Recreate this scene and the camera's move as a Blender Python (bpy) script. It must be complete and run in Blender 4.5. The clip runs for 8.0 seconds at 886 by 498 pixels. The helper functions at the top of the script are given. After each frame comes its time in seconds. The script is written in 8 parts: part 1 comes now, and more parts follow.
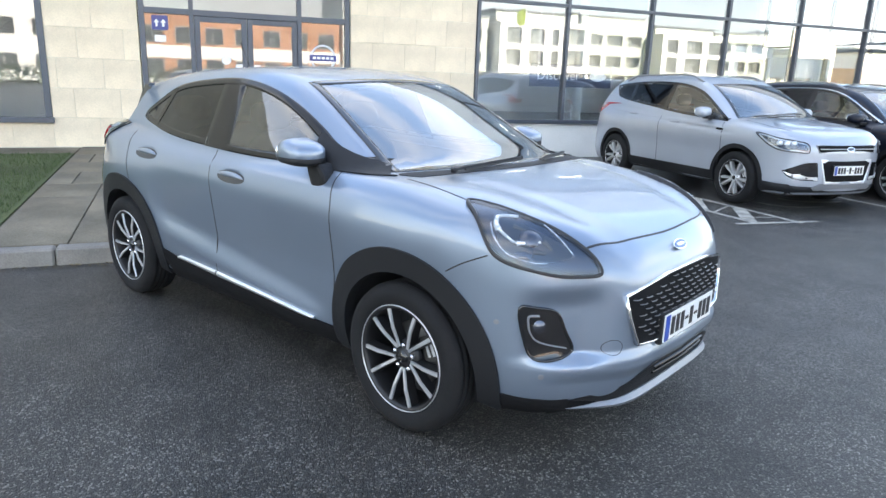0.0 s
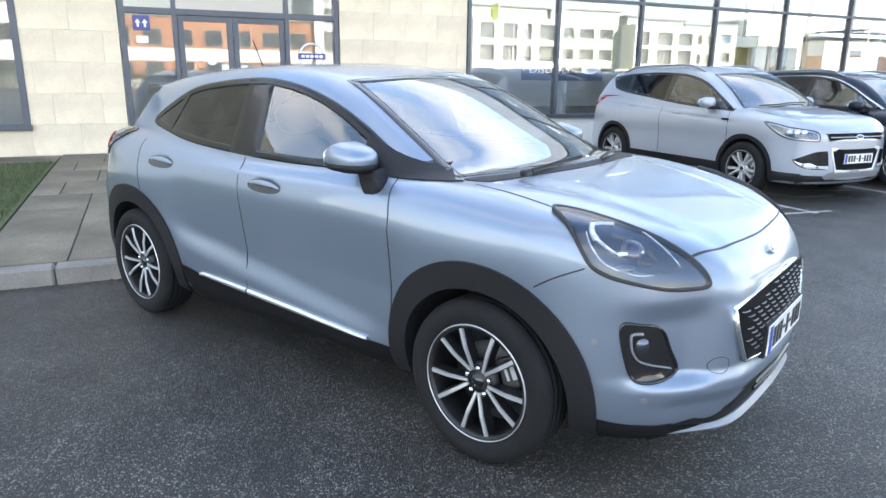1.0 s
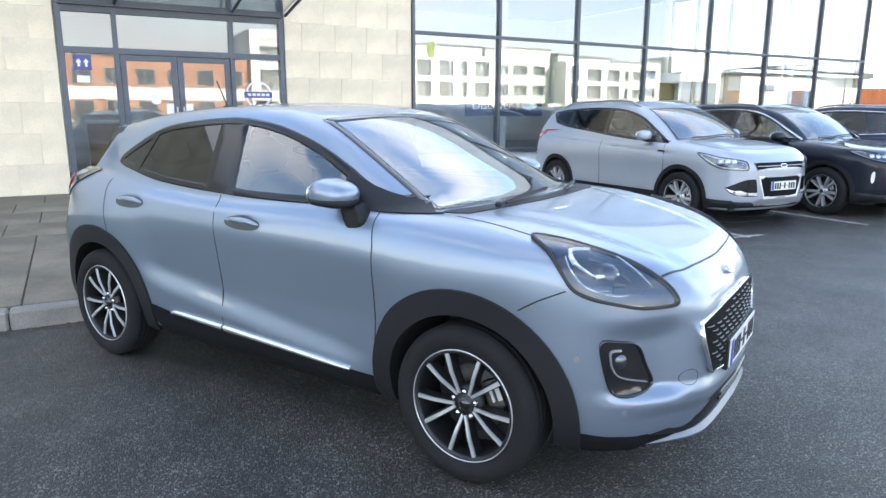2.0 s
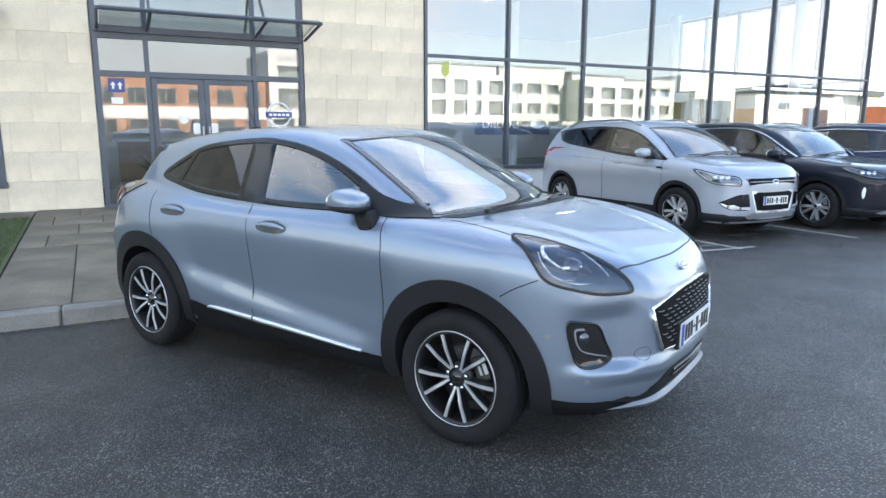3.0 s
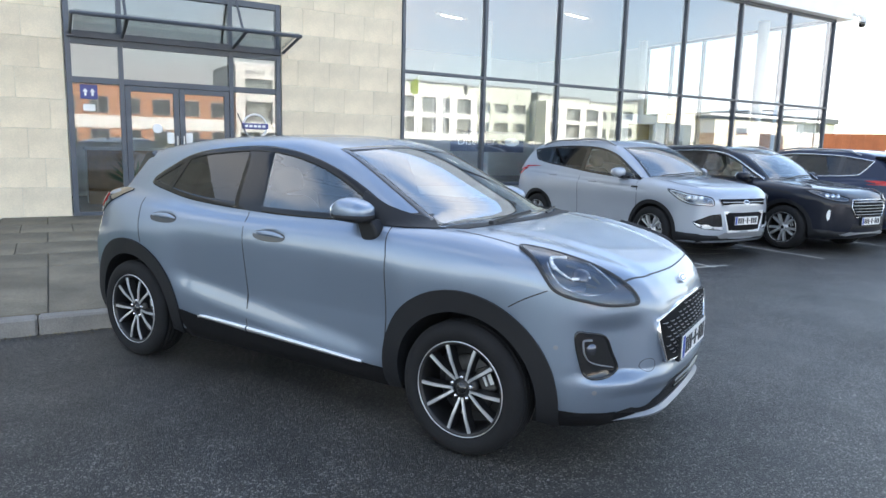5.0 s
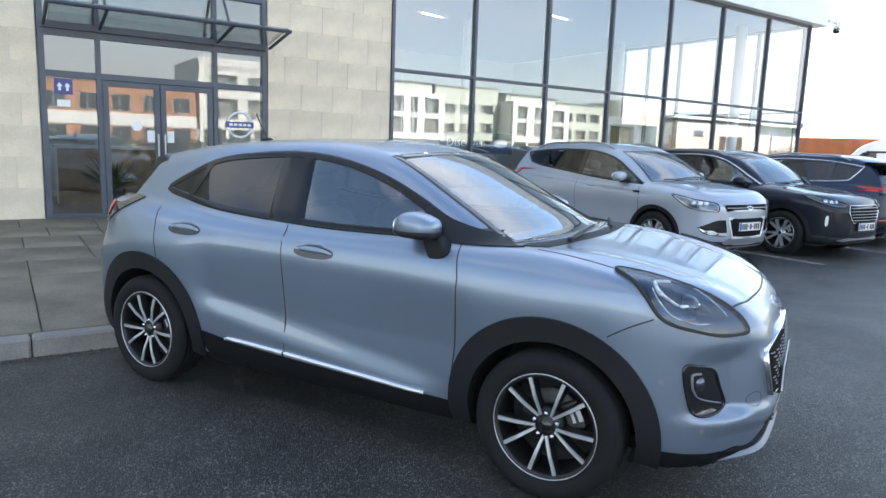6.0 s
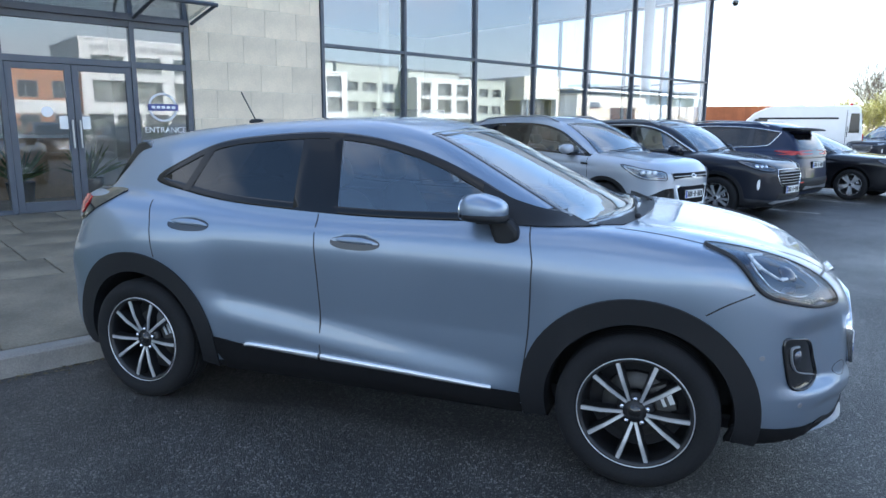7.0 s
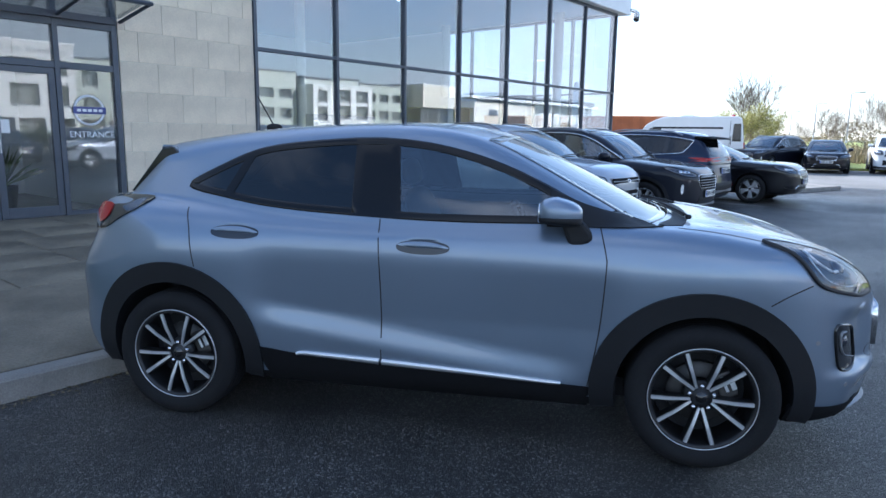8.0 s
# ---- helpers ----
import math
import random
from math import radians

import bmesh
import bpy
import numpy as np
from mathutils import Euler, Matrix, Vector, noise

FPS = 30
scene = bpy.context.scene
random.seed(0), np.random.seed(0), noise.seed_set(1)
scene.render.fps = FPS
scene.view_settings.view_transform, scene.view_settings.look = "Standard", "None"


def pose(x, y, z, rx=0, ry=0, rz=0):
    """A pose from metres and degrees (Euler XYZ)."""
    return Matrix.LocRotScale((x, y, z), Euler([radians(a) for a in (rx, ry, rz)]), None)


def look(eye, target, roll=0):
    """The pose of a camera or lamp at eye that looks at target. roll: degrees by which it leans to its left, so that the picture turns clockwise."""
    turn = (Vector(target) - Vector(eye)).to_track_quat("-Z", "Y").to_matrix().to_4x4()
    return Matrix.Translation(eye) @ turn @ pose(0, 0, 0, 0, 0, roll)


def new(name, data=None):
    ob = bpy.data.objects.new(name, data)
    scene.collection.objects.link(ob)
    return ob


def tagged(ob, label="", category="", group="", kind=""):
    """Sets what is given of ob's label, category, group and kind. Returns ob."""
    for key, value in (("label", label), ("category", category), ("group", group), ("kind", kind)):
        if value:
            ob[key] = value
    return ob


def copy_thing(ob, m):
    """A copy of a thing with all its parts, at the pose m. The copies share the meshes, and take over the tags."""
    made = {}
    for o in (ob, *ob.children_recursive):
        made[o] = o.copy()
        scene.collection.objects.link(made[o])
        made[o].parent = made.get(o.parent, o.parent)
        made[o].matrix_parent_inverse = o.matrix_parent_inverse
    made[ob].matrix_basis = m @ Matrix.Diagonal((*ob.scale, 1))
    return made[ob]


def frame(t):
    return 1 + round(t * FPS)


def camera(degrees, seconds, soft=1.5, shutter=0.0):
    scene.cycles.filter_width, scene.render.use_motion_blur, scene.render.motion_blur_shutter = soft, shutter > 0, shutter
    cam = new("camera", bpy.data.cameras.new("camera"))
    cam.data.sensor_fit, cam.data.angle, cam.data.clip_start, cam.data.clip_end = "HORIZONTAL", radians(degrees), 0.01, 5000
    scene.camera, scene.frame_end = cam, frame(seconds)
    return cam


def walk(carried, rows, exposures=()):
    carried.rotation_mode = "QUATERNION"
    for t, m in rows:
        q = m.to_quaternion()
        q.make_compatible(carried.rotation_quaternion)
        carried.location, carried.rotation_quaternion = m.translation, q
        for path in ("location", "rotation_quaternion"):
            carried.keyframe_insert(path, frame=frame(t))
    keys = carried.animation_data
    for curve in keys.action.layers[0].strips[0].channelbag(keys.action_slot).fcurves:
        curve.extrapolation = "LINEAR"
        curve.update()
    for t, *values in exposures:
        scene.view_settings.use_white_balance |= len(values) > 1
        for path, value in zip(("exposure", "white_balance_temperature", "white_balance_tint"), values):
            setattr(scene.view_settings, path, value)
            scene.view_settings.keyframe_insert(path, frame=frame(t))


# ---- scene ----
cam = camera(67.2, 8.0)
PATH = [
    (0, (3.152, -2.736, 1.483), (1.872, -1.28, 0.988), 2.0),
    (0.5, (2.943, -2.763, 1.483), (1.68, -1.298, 0.973), 2.0),
    (1, (2.68, -2.776, 1.468), (1.456, -1.276, 0.965), 0.7),
    (1.5, (2.535, -2.85, 1.489), (1.455, -1.242, 0.99), 1.1),
    (1.7, (2.552, -2.896, 1.478), (1.48, -1.264, 1.044), 0.4),
    (2.8, (2.932, -3.278, 1.493), (1.797, -1.674, 1.118), 0.2),
    (3, (3.0, -3.374, 1.497), (1.86, -1.768, 1.145), 0.1),
    (3.5, (3.115, -3.675, 1.493), (1.963, -2.073, 1.166), 0.0),
    (4, (3.162, -3.781, 1.504), (2.037, -2.16, 1.183), 0.4),
    (4.5, (3.054, -3.684, 1.478), (1.992, -2.021, 1.155), 0.6),
    (4.7, (2.98, -3.576, 1.462), (1.917, -1.908, 1.160), 1.3),
    (5.8, (2.342, -3.443, 1.483), (1.325, -1.748, 1.182), 1.2),
    (6, (2.212, -3.464, 1.492), (1.25, -1.736, 1.192), 2.0),
    (6.5, (1.882, -3.478, 1.454), (1.115, -1.654, 1.166), 2.1),
    (7, (1.475, -3.544, 1.472), (0.773, -1.706, 1.113), 0.3),
    (7.5, (1.085, -3.76, 1.482), (0.53, -1.872, 1.126), -0.9),
    (8, (0.747, -3.84, 1.463), (0.338, -1.911, 1.126), 0.7),
]
EXPOSURES = [(0, 3.04, 6950, 11), (1.0, 3.14, 6850, 11), (3.0, 2.82, 6600, 10), (4.7, 2.65, 6700, 10), (6.0, 2.46, 6500, 9), (6.5, 2.00, 5950, 8), (7.0, 2.31, 5800, 9), (7.5, 2.28, 5650, 10), (8, 1.79, 5450, 11)]
walk(cam, [(t, look(eye, target, roll)) for t, eye, target, roll in PATH], EXPOSURES)

# ---- light: a spring sun behind the showroom, under a thinly clouded sky ----
SUN_AZ, SUN_EL = 133.0, 25.0
world = bpy.data.worlds.new("sky")
scene.world = world
world.use_nodes = True
wn, wl = world.node_tree.nodes, world.node_tree.links
wn.clear()
sky = wn.new("ShaderNodeTexSky")
sky.sky_type, sky.sun_disc = "NISHITA", False
sky.sun_elevation = radians(SUN_EL)
sky.sun_rotation = radians(90 - SUN_AZ)
sky.air_density, sky.dust_density, sky.ozone_density = 1.0, 0.1, 1.0
tc = wn.new("ShaderNodeTexCoord")
mp = wn.new("ShaderNodeMapping")
mp.inputs["Scale"].default_value = (1.0, 1.0, 2.6)
mp.inputs["Location"].default_value = (0.6, 2.3, 0.4)
cl = wn.new("ShaderNodeTexNoise")
cl.inputs["Scale"].default_value, cl.inputs["Detail"].default_value, cl.inputs["Roughness"].default_value = 1.7, 7.0, 0.55
ramp = wn.new("ShaderNodeValToRGB")
ramp.color_ramp.elements[0].position, ramp.color_ramp.elements[1].position = 0.49, 0.72
mixc = wn.new("ShaderNodeMix")
mixc.data_type = "RGBA"
# clouds veil the sun, and are lit from the front on the far side
toward = wn.new("ShaderNodeVectorMath")
toward.operation = "DOT_PRODUCT"
toward.inputs[1].default_value = (math.cos(radians(SUN_EL)) * math.cos(radians(SUN_AZ)), math.cos(radians(SUN_EL)) * math.sin(radians(SUN_AZ)), math.sin(radians(SUN_EL)))
lift = wn.new("ShaderNodeMapRange")
lift.interpolation_type = "SMOOTHSTEP"
lift.inputs["From Min"].default_value, lift.inputs["From Max"].default_value = -0.1, 1.0
lift.inputs["To Min"].default_value, lift.inputs["To Max"].default_value = 5.6, 5.2
white = wn.new("ShaderNodeVectorMath")
white.operation = "SCALE"
white.inputs[0].default_value = (0.97, 0.99, 1.03)
wl.new(tc.outputs["Generated"], toward.inputs[0])
wl.new(toward.outputs["Value"], lift.inputs["Value"])
wl.new(lift.outputs["Result"], white.inputs["Scale"])
wl.new(white.outputs["Vector"], mixc.inputs["B"])
bg = wn.new("ShaderNodeBackground")
bg.inputs["Strength"].default_value = 0.085
wo = wn.new("ShaderNodeOutputWorld")
wl.new(tc.outputs["Generated"], mp.inputs["Vector"])
wl.new(mp.outputs["Vector"], cl.inputs["Vector"])
wl.new(cl.outputs["Fac"], ramp.inputs["Fac"])
low = wn.new("ShaderNodeSeparateXYZ")
haze = wn.new("ShaderNodeMapRange")
haze.inputs["From Min"].default_value, haze.inputs["From Max"].default_value = 0.0, 0.42
haze.inputs["To Min"].default_value, haze.inputs["To Max"].default_value = 0.62, 0.0
both = wn.new("ShaderNodeMath")
both.operation, both.use_clamp = "ADD", True
wl.new(tc.outputs["Generated"], low.inputs["Vector"])
wl.new(low.outputs["Z"], haze.inputs["Value"])
wl.new(ramp.outputs["Color"], both.inputs[0])
wl.new(haze.outputs["Result"], both.inputs[1])
wl.new(both.outputs["Value"], mixc.inputs["Factor"])
wl.new(sky.outputs["Color"], mixc.inputs["A"])
wl.new(mixc.outputs["Result"], bg.inputs["Color"])
wl.new(bg.outputs["Background"], wo.inputs["Surface"])
sun = new("sun", bpy.data.lights.new("sun", "SUN"))
sun.data.energy, sun.data.angle, sun.data.color = 3.9, radians(0.8), (1.0, 0.95, 0.88)
sun_dir = Vector((math.cos(radians(SUN_EL)) * math.cos(radians(SUN_AZ)), math.cos(radians(SUN_EL)) * math.sin(radians(SUN_AZ)), math.sin(radians(SUN_EL))))
sun.matrix_world = look(sun_dir * 60, (0, 0, 0))


# ---- materials ----
def material(name, colour, rough=0.5, metal=0.0, grain=0.0, grain_scale=40.0, stain=0.0, stain_scale=1.5, bump=0.0, bump_scale=60.0,
             coat=0.0, spec=0.5, vary=0.0, rough_vary=0.0, island=False):
    """A surface with colour varied at two scales, a fine relief, and a random shade for each piece."""
    mat = bpy.data.materials.new(name)
    mat.use_nodes = True
    nodes, links = mat.node_tree.nodes, mat.node_tree.links
    b = nodes["Principled BSDF"]
    b.inputs["Roughness"].default_value, b.inputs["Metallic"].default_value = rough, metal
    b.inputs["Specular IOR Level"].default_value = spec
    b.inputs["Coat Weight"].default_value, b.inputs["Coat Roughness"].default_value = coat, 0.015
    b.inputs["Base Color"].default_value = (*colour, 1)
    co = nodes.new("ShaderNodeTexCoord")
    out = None

    def noise_at(scale, detail=5.0):
        n = nodes.new("ShaderNodeTexNoise")
        n.inputs["Scale"].default_value, n.inputs["Detail"].default_value = scale, detail
        links.new(co.outputs["Object"], n.inputs["Vector"])
        return n.outputs["Fac"]

    def scaled(fac, amount):
        m = nodes.new("ShaderNodeMapRange")
        m.inputs["From Min"].default_value, m.inputs["From Max"].default_value = 0.3, 0.7
        m.inputs["To Min"].default_value, m.inputs["To Max"].default_value = 1 - amount, 1 + amount
        links.new(fac, m.inputs["Value"])
        return m.outputs["Result"]

    factors = []
    if grain:
        factors.append(scaled(noise_at(grain_scale), grain))
    if stain:
        factors.append(scaled(noise_at(stain_scale, 7.0), stain))
    if vary:
        info = nodes.new("ShaderNodeNewGeometry" if island else "ShaderNodeObjectInfo")
        m = nodes.new("ShaderNodeMapRange")
        m.inputs["To Min"].default_value, m.inputs["To Max"].default_value = 1 - vary, 1 + vary
        links.new(info.outputs["Random Per Island" if island else "Random"], m.inputs["Value"])
        factors.append(m.outputs["Result"])
    for f in factors:
        v = nodes.new("ShaderNodeVectorMath")
        v.operation = "SCALE"
        if out is None:
            v.inputs[0].default_value = colour
        else:
            links.new(out, v.inputs[0])
        links.new(f, v.inputs["Scale"])
        out = v.outputs["Vector"]
    if out is not None:
        links.new(out, b.inputs["Base Color"])
    if rough_vary:
        m = nodes.new("ShaderNodeMapRange")
        m.inputs["From Min"].default_value, m.inputs["From Max"].default_value = 0.35, 0.65
        m.inputs["To Min"].default_value, m.inputs["To Max"].default_value = rough - rough_vary, rough + rough_vary
        links.new(noise_at(stain_scale * 0.7, 6.0), m.inputs["Value"])
        links.new(m.outputs["Result"], b.inputs["Roughness"])
    if bump:
        bp = nodes.new("ShaderNodeBump")
        bp.inputs["Strength"].default_value, bp.inputs["Distance"].default_value = bump, 0.01
        links.new(noise_at(bump_scale), bp.inputs["Height"])
        links.new(bp.outputs["Normal"], b.inputs["Normal"])
    return mat


def paint(name, colour, metal=0.55, rough=0.32, flake=0.05, beads=0.0, lacquer=1.5):
    """Car paint: a flaked metallic ground under clear lacquer, with beads of rain on its upper faces."""
    mat = material(name, colour, rough, metal, grain=flake, grain_scale=900.0, stain=0.03, stain_scale=2.0, coat=1.0, spec=0.15)
    nodes, links = mat.node_tree.nodes, mat.node_tree.links
    b = nodes["Principled BSDF"]
    b.inputs["Coat IOR"].default_value = lacquer
    if beads:
        co, vor, dots = nodes.new("ShaderNodeTexCoord"), nodes.new("ShaderNodeTexVoronoi"), nodes.new("ShaderNodeMapRange")
        geo, up, face = nodes.new("ShaderNodeNewGeometry"), nodes.new("ShaderNodeSeparateXYZ"), nodes.new("ShaderNodeMapRange")
        vor.inputs["Scale"].default_value = 130.0
        dots.inputs["From Min"].default_value, dots.inputs["From Max"].default_value = 0.12, 0.42
        dots.inputs["To Min"].default_value, dots.inputs["To Max"].default_value = 1.0, 0.0
        face.inputs["From Min"].default_value, face.inputs["From Max"].default_value = 0.45, 0.85
        both, bump = nodes.new("ShaderNodeMath"), nodes.new("ShaderNodeBump")
        both.operation = "MULTIPLY"
        bump.inputs["Strength"].default_value, bump.inputs["Distance"].default_value = beads, 0.002
        links.new(co.outputs["Object"], vor.inputs["Vector"])
        links.new(vor.outputs["Distance"], dots.inputs["Value"])
        links.new(geo.outputs["True Normal"], up.inputs["Vector"])
        links.new(up.outputs["Z"], face.inputs["Value"])
        links.new(dots.outputs["Result"], both.inputs[0])
        links.new(face.outputs["Result"], both.inputs[1])
        links.new(both.outputs["Value"], bump.inputs["Height"])
        links.new(bump.outputs["Normal"], b.inputs["Coat Normal"])
    return mat


def glass(name, tint, head_on=0.04, rough=0.0):
    """A thin pane: tinted see-through, with a mirror part that grows towards grazing views."""
    mat = bpy.data.materials.new(name)
    mat.use_nodes = True
    nodes, links = mat.node_tree.nodes, mat.node_tree.links
    nodes.clear()
    t, g = nodes.new("ShaderNodeBsdfTransparent"), nodes.new("ShaderNodeBsdfGlossy")
    t.inputs["Color"].default_value = (*tint, 1)
    g.inputs["Roughness"].default_value = rough
    f, m, o = nodes.new("ShaderNodeLayerWeight"), nodes.new("ShaderNodeMixShader"), nodes.new("ShaderNodeOutputMaterial")
    f.inputs["Blend"].default_value = 0.5
    p, r = nodes.new("ShaderNodeMath"), nodes.new("ShaderNodeMapRange")
    p.operation = "POWER"
    p.inputs[1].default_value = 5.0
    r.inputs["To Min"].default_value = head_on
    links.new(f.outputs["Facing"], p.inputs[0])
    links.new(p.outputs["Value"], r.inputs["Value"])
    links.new(r.outputs["Result"], m.inputs["Fac"])
    links.new(t.outputs["BSDF"], m.inputs[1])
    links.new(g.outputs["BSDF"], m.inputs[2])
    links.new(m.outputs["Shader"], o.inputs["Surface"])
    return mat


def glow(name, colour, strength):
    mat = bpy.data.materials.new(name)
    mat.use_nodes = True
    b = mat.node_tree.nodes["Principled BSDF"]
    b.inputs["Base Color"].default_value = (*colour, 1)
    b.inputs["Emission Color"].default_value = (*colour, 1)
    b.inputs["Emission Strength"].default_value = strength
    return mat


def asphalt(name):
    """Damp asphalt: pale chippings in a dark binder, with drier and wetter stretches."""
    mat = bpy.data.materials.new(name)
    mat.use_nodes = True
    nodes, links = mat.node_tree.nodes, mat.node_tree.links
    b = nodes["Principled BSDF"]
    co = nodes.new("ShaderNodeTexCoord")
    vor = nodes.new("ShaderNodeTexVoronoi")
    vor.inputs["Scale"].default_value = 150.0
    fine = nodes.new("ShaderNodeTexNoise")
    fine.inputs["Scale"].default_value, fine.inputs["Detail"].default_value = 190.0, 3.0
    wide = nodes.new("ShaderNodeTexNoise")
    wide.inputs["Scale"].default_value, wide.inputs["Detail"].default_value = 0.35, 7.0
    patch = nodes.new("ShaderNodeTexNoise")
    patch.inputs["Scale"].default_value, patch.inputs["Detail"].default_value = 2.4, 6.0
    for n in (vor, fine, wide, patch):
        links.new(co.outputs["Object"], n.inputs["Vector"])
    chip = nodes.new("ShaderNodeValToRGB")
    chip.color_ramp.elements[0].position, chip.color_ramp.elements[0].color = 0.30, (0.025, 0.0237, 0.0218, 1)
    chip.color_ramp.elements[1].position, chip.color_ramp.elements[1].color = 0.97, (0.225, 0.214, 0.193, 1)
    e = chip.color_ramp.elements.new(0.80)
    e.color = (0.048, 0.0455, 0.0418, 1)
    sep = nodes.new("ShaderNodeSeparateColor")
    links.new(vor.outputs["Color"], sep.inputs["Color"])
    links.new(sep.outputs["Red"], chip.inputs["Fac"])
    tone = nodes.new("ShaderNodeMapRange")
    tone.inputs["From Min"].default_value, tone.inputs["From Max"].default_value = 0.3, 0.7
    tone.inputs["To Min"].default_value, tone.inputs["To Max"].default_value = 0.62, 1.38
    links.new(patch.outputs["Fac"], tone.inputs["Value"])
    mul = nodes.new("ShaderNodeVectorMath")
    mul.operation = "SCALE"
    links.new(chip.outputs["Color"], mul.inputs[0])
    links.new(tone.outputs["Result"], mul.inputs["Scale"])
    links.new(mul.outputs["Vector"], b.inputs["Base Color"])
    wet = nodes.new("ShaderNodeMapRange")
    wet.inputs["From Min"].default_value, wet.inputs["From Max"].default_value = 0.38, 0.62
    wet.inputs["To Min"].default_value, wet.inputs["To Max"].default_value = 0.33, 0.54
    links.new(wide.outputs["Fac"], wet.inputs["Value"])
    links.new(wet.outputs["Result"], b.inputs["Roughness"])
    add = nodes.new("ShaderNodeMath")
    add.operation = "SUBTRACT"
    links.new(fine.outputs["Fac"], add.inputs[0])
    links.new(vor.outputs["Distance"], add.inputs[1])
    bp = nodes.new("ShaderNodeBump")
    bp.inputs["Strength"].default_value, bp.inputs["Distance"].default_value = 1.0, 0.005
    links.new(add.outputs["Value"], bp.inputs["Height"])
    links.new(bp.outputs["Normal"], b.inputs["Normal"])
    return mat


ASPHALT = asphalt("asphalt")
PALEASPHALT = material("pale_asphalt", (0.21, 0.20, 0.185), 0.8, grain=0.25, grain_scale=60, stain=0.25, stain_scale=0.35, bump=0.4, bump_scale=90)
CONCRETE = material("paving", (0.165, 0.142, 0.104), 0.75, grain=0.18, grain_scale=70, stain=0.5, stain_scale=1.1, bump=0.4, bump_scale=90, vary=0.16, rough_vary=0.2)
KERB = material("kerb_stone", (0.235, 0.22, 0.20), 0.8, grain=0.15, grain_scale=110, stain=0.22, stain_scale=3, bump=0.3, bump_scale=90, vary=0.08)
STONE = material("limestone", (0.715, 0.610, 0.458), 0.72, grain=0.06, grain_scale=60, stain=0.16, stain_scale=1.7, bump=0.12, bump_scale=70, vary=0.045)
BRAKE = material("brake_metal", (0.09, 0.087, 0.085), 0.5, metal=0.6, grain=0.15)
MORTAR = material("joint", (0.075, 0.067, 0.054), 0.9, grain=0.2)
POINTING = material("pointing", (0.68, 0.63, 0.51), 0.9, grain=0.12, stain=0.2)
GRASS = material("grass", (0.075, 0.092, 0.034), 0.85, grain=0.4, grain_scale=45, stain=0.3, stain_scale=0.8, bump=0.6, bump_scale=60)
FRAME = material("window_frame_metal", (0.085, 0.095, 0.115), 0.42, metal=0.3, grain=0.05, stain=0.08)
FASCIA = material("fascia_panel", (0.78, 0.79, 0.80), 0.45, stain=0.04)
PLASTER = material("plaster", (0.75, 0.74, 0.71), 0.8, grain=0.03, stain=0.05)
SHOWGLASS = glass("showroom_glass", (0.88, 0.92, 0.95), 0.19)
DOORGLASS = glass("door_glass", (0.84, 0.86, 0.86), 0.12)
CARGLASS = glass("car_glass", (0.60, 0.70, 0.73), 0.20)
PRIVACY = glass("privacy_glass", (0.05, 0.055, 0.065), 0.075)
SCREEN = glass("windscreen_glass", (0.40, 0.45, 0.46), 0.34)
LENS = glass("lamp_lens", (0.66, 0.70, 0.75), 0.075)
REDLENS = material("red_lens", (0.36, 0.012, 0.012), 0.18, coat=0.25)
CARPAINT = paint("silver_blue_paint", (0.222, 0.272, 0.345), 0.66, 0.40, beads=0.2, lacquer=1.5)
# near-black that puts the shade of the door-handle hollows into colour
CUPSHADE = material("hollow_shade_paint", (0.022, 0.027, 0.036), 0.4, metal=0.2, coat=0.5)
SILVER = paint("silver_paint", (0.405, 0.440, 0.498), 0.40, 0.36, lacquer=1.42)
NAVY = paint("black_blue_paint", (0.008, 0.010, 0.018), 0.0, 0.4, lacquer=1.27)
BLUEGREY = paint("blue_grey_paint", (0.017, 0.026, 0.056), 0.1, 0.4, lacquer=1.3)
BLACKPAINT = paint("black_paint", (0.007, 0.007, 0.009), 0.0, 0.4, lacquer=1.4)
WHITEPAINT = paint("white_paint", (0.80, 0.80, 0.79), 0.0, 0.35, 0.0)
PLASTIC = material("black_plastic", (0.0095, 0.010, 0.012), 0.58, spec=0.35, grain=0.12, grain_scale=300, stain=0.1, bump=0.15, bump_scale=500)
LAMPBOWL = material("lamp_bowl_metal", (0.12, 0.13, 0.155), 0.25, metal=0.9)
LAMPGREY = material("lamp_mask_grey", (0.10, 0.112, 0.135), 0.3, metal=0.3)
BRIGHT = material("bright_reflector", (0.80, 0.82, 0.84), 0.32, metal=0.6)
DIMMETAL = material("satin_metal", (0.20, 0.19, 0.18), 0.5, metal=0.7)
PILLAR = material("piano_black", (0.008, 0.0075, 0.008), 0.14, spec=0.32)
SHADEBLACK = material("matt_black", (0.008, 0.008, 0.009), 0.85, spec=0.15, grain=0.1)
SIGNBLUE = material("sign_blue", (0.07, 0.08, 0.24), 0.5)
GLOSSBLACK = material("gloss_black", (0.006, 0.006, 0.007), 0.12, coat=0.6)
RUBBER = material("tyre_rubber", (0.011, 0.011, 0.012), 0.85, spec=0.3, grain=0.15, grain_scale=120, stain=0.18, stain_scale=6, bump=0.2, bump_scale=250)
CHROME = material("chrome", (0.78, 0.79, 0.80), 0.12, metal=1.0, stain=0.03)
STRIP = material("sill_chrome", (0.86, 0.87, 0.88), 0.30, metal=0.85, stain=0.03)
ALLOY = material("machined_alloy", (0.62, 0.63, 0.645), 0.42, metal=0.75, grain=0.05, grain_scale=200)
DARKALLOY = material("dark_alloy", (0.010, 0.010, 0.011), 0.45)
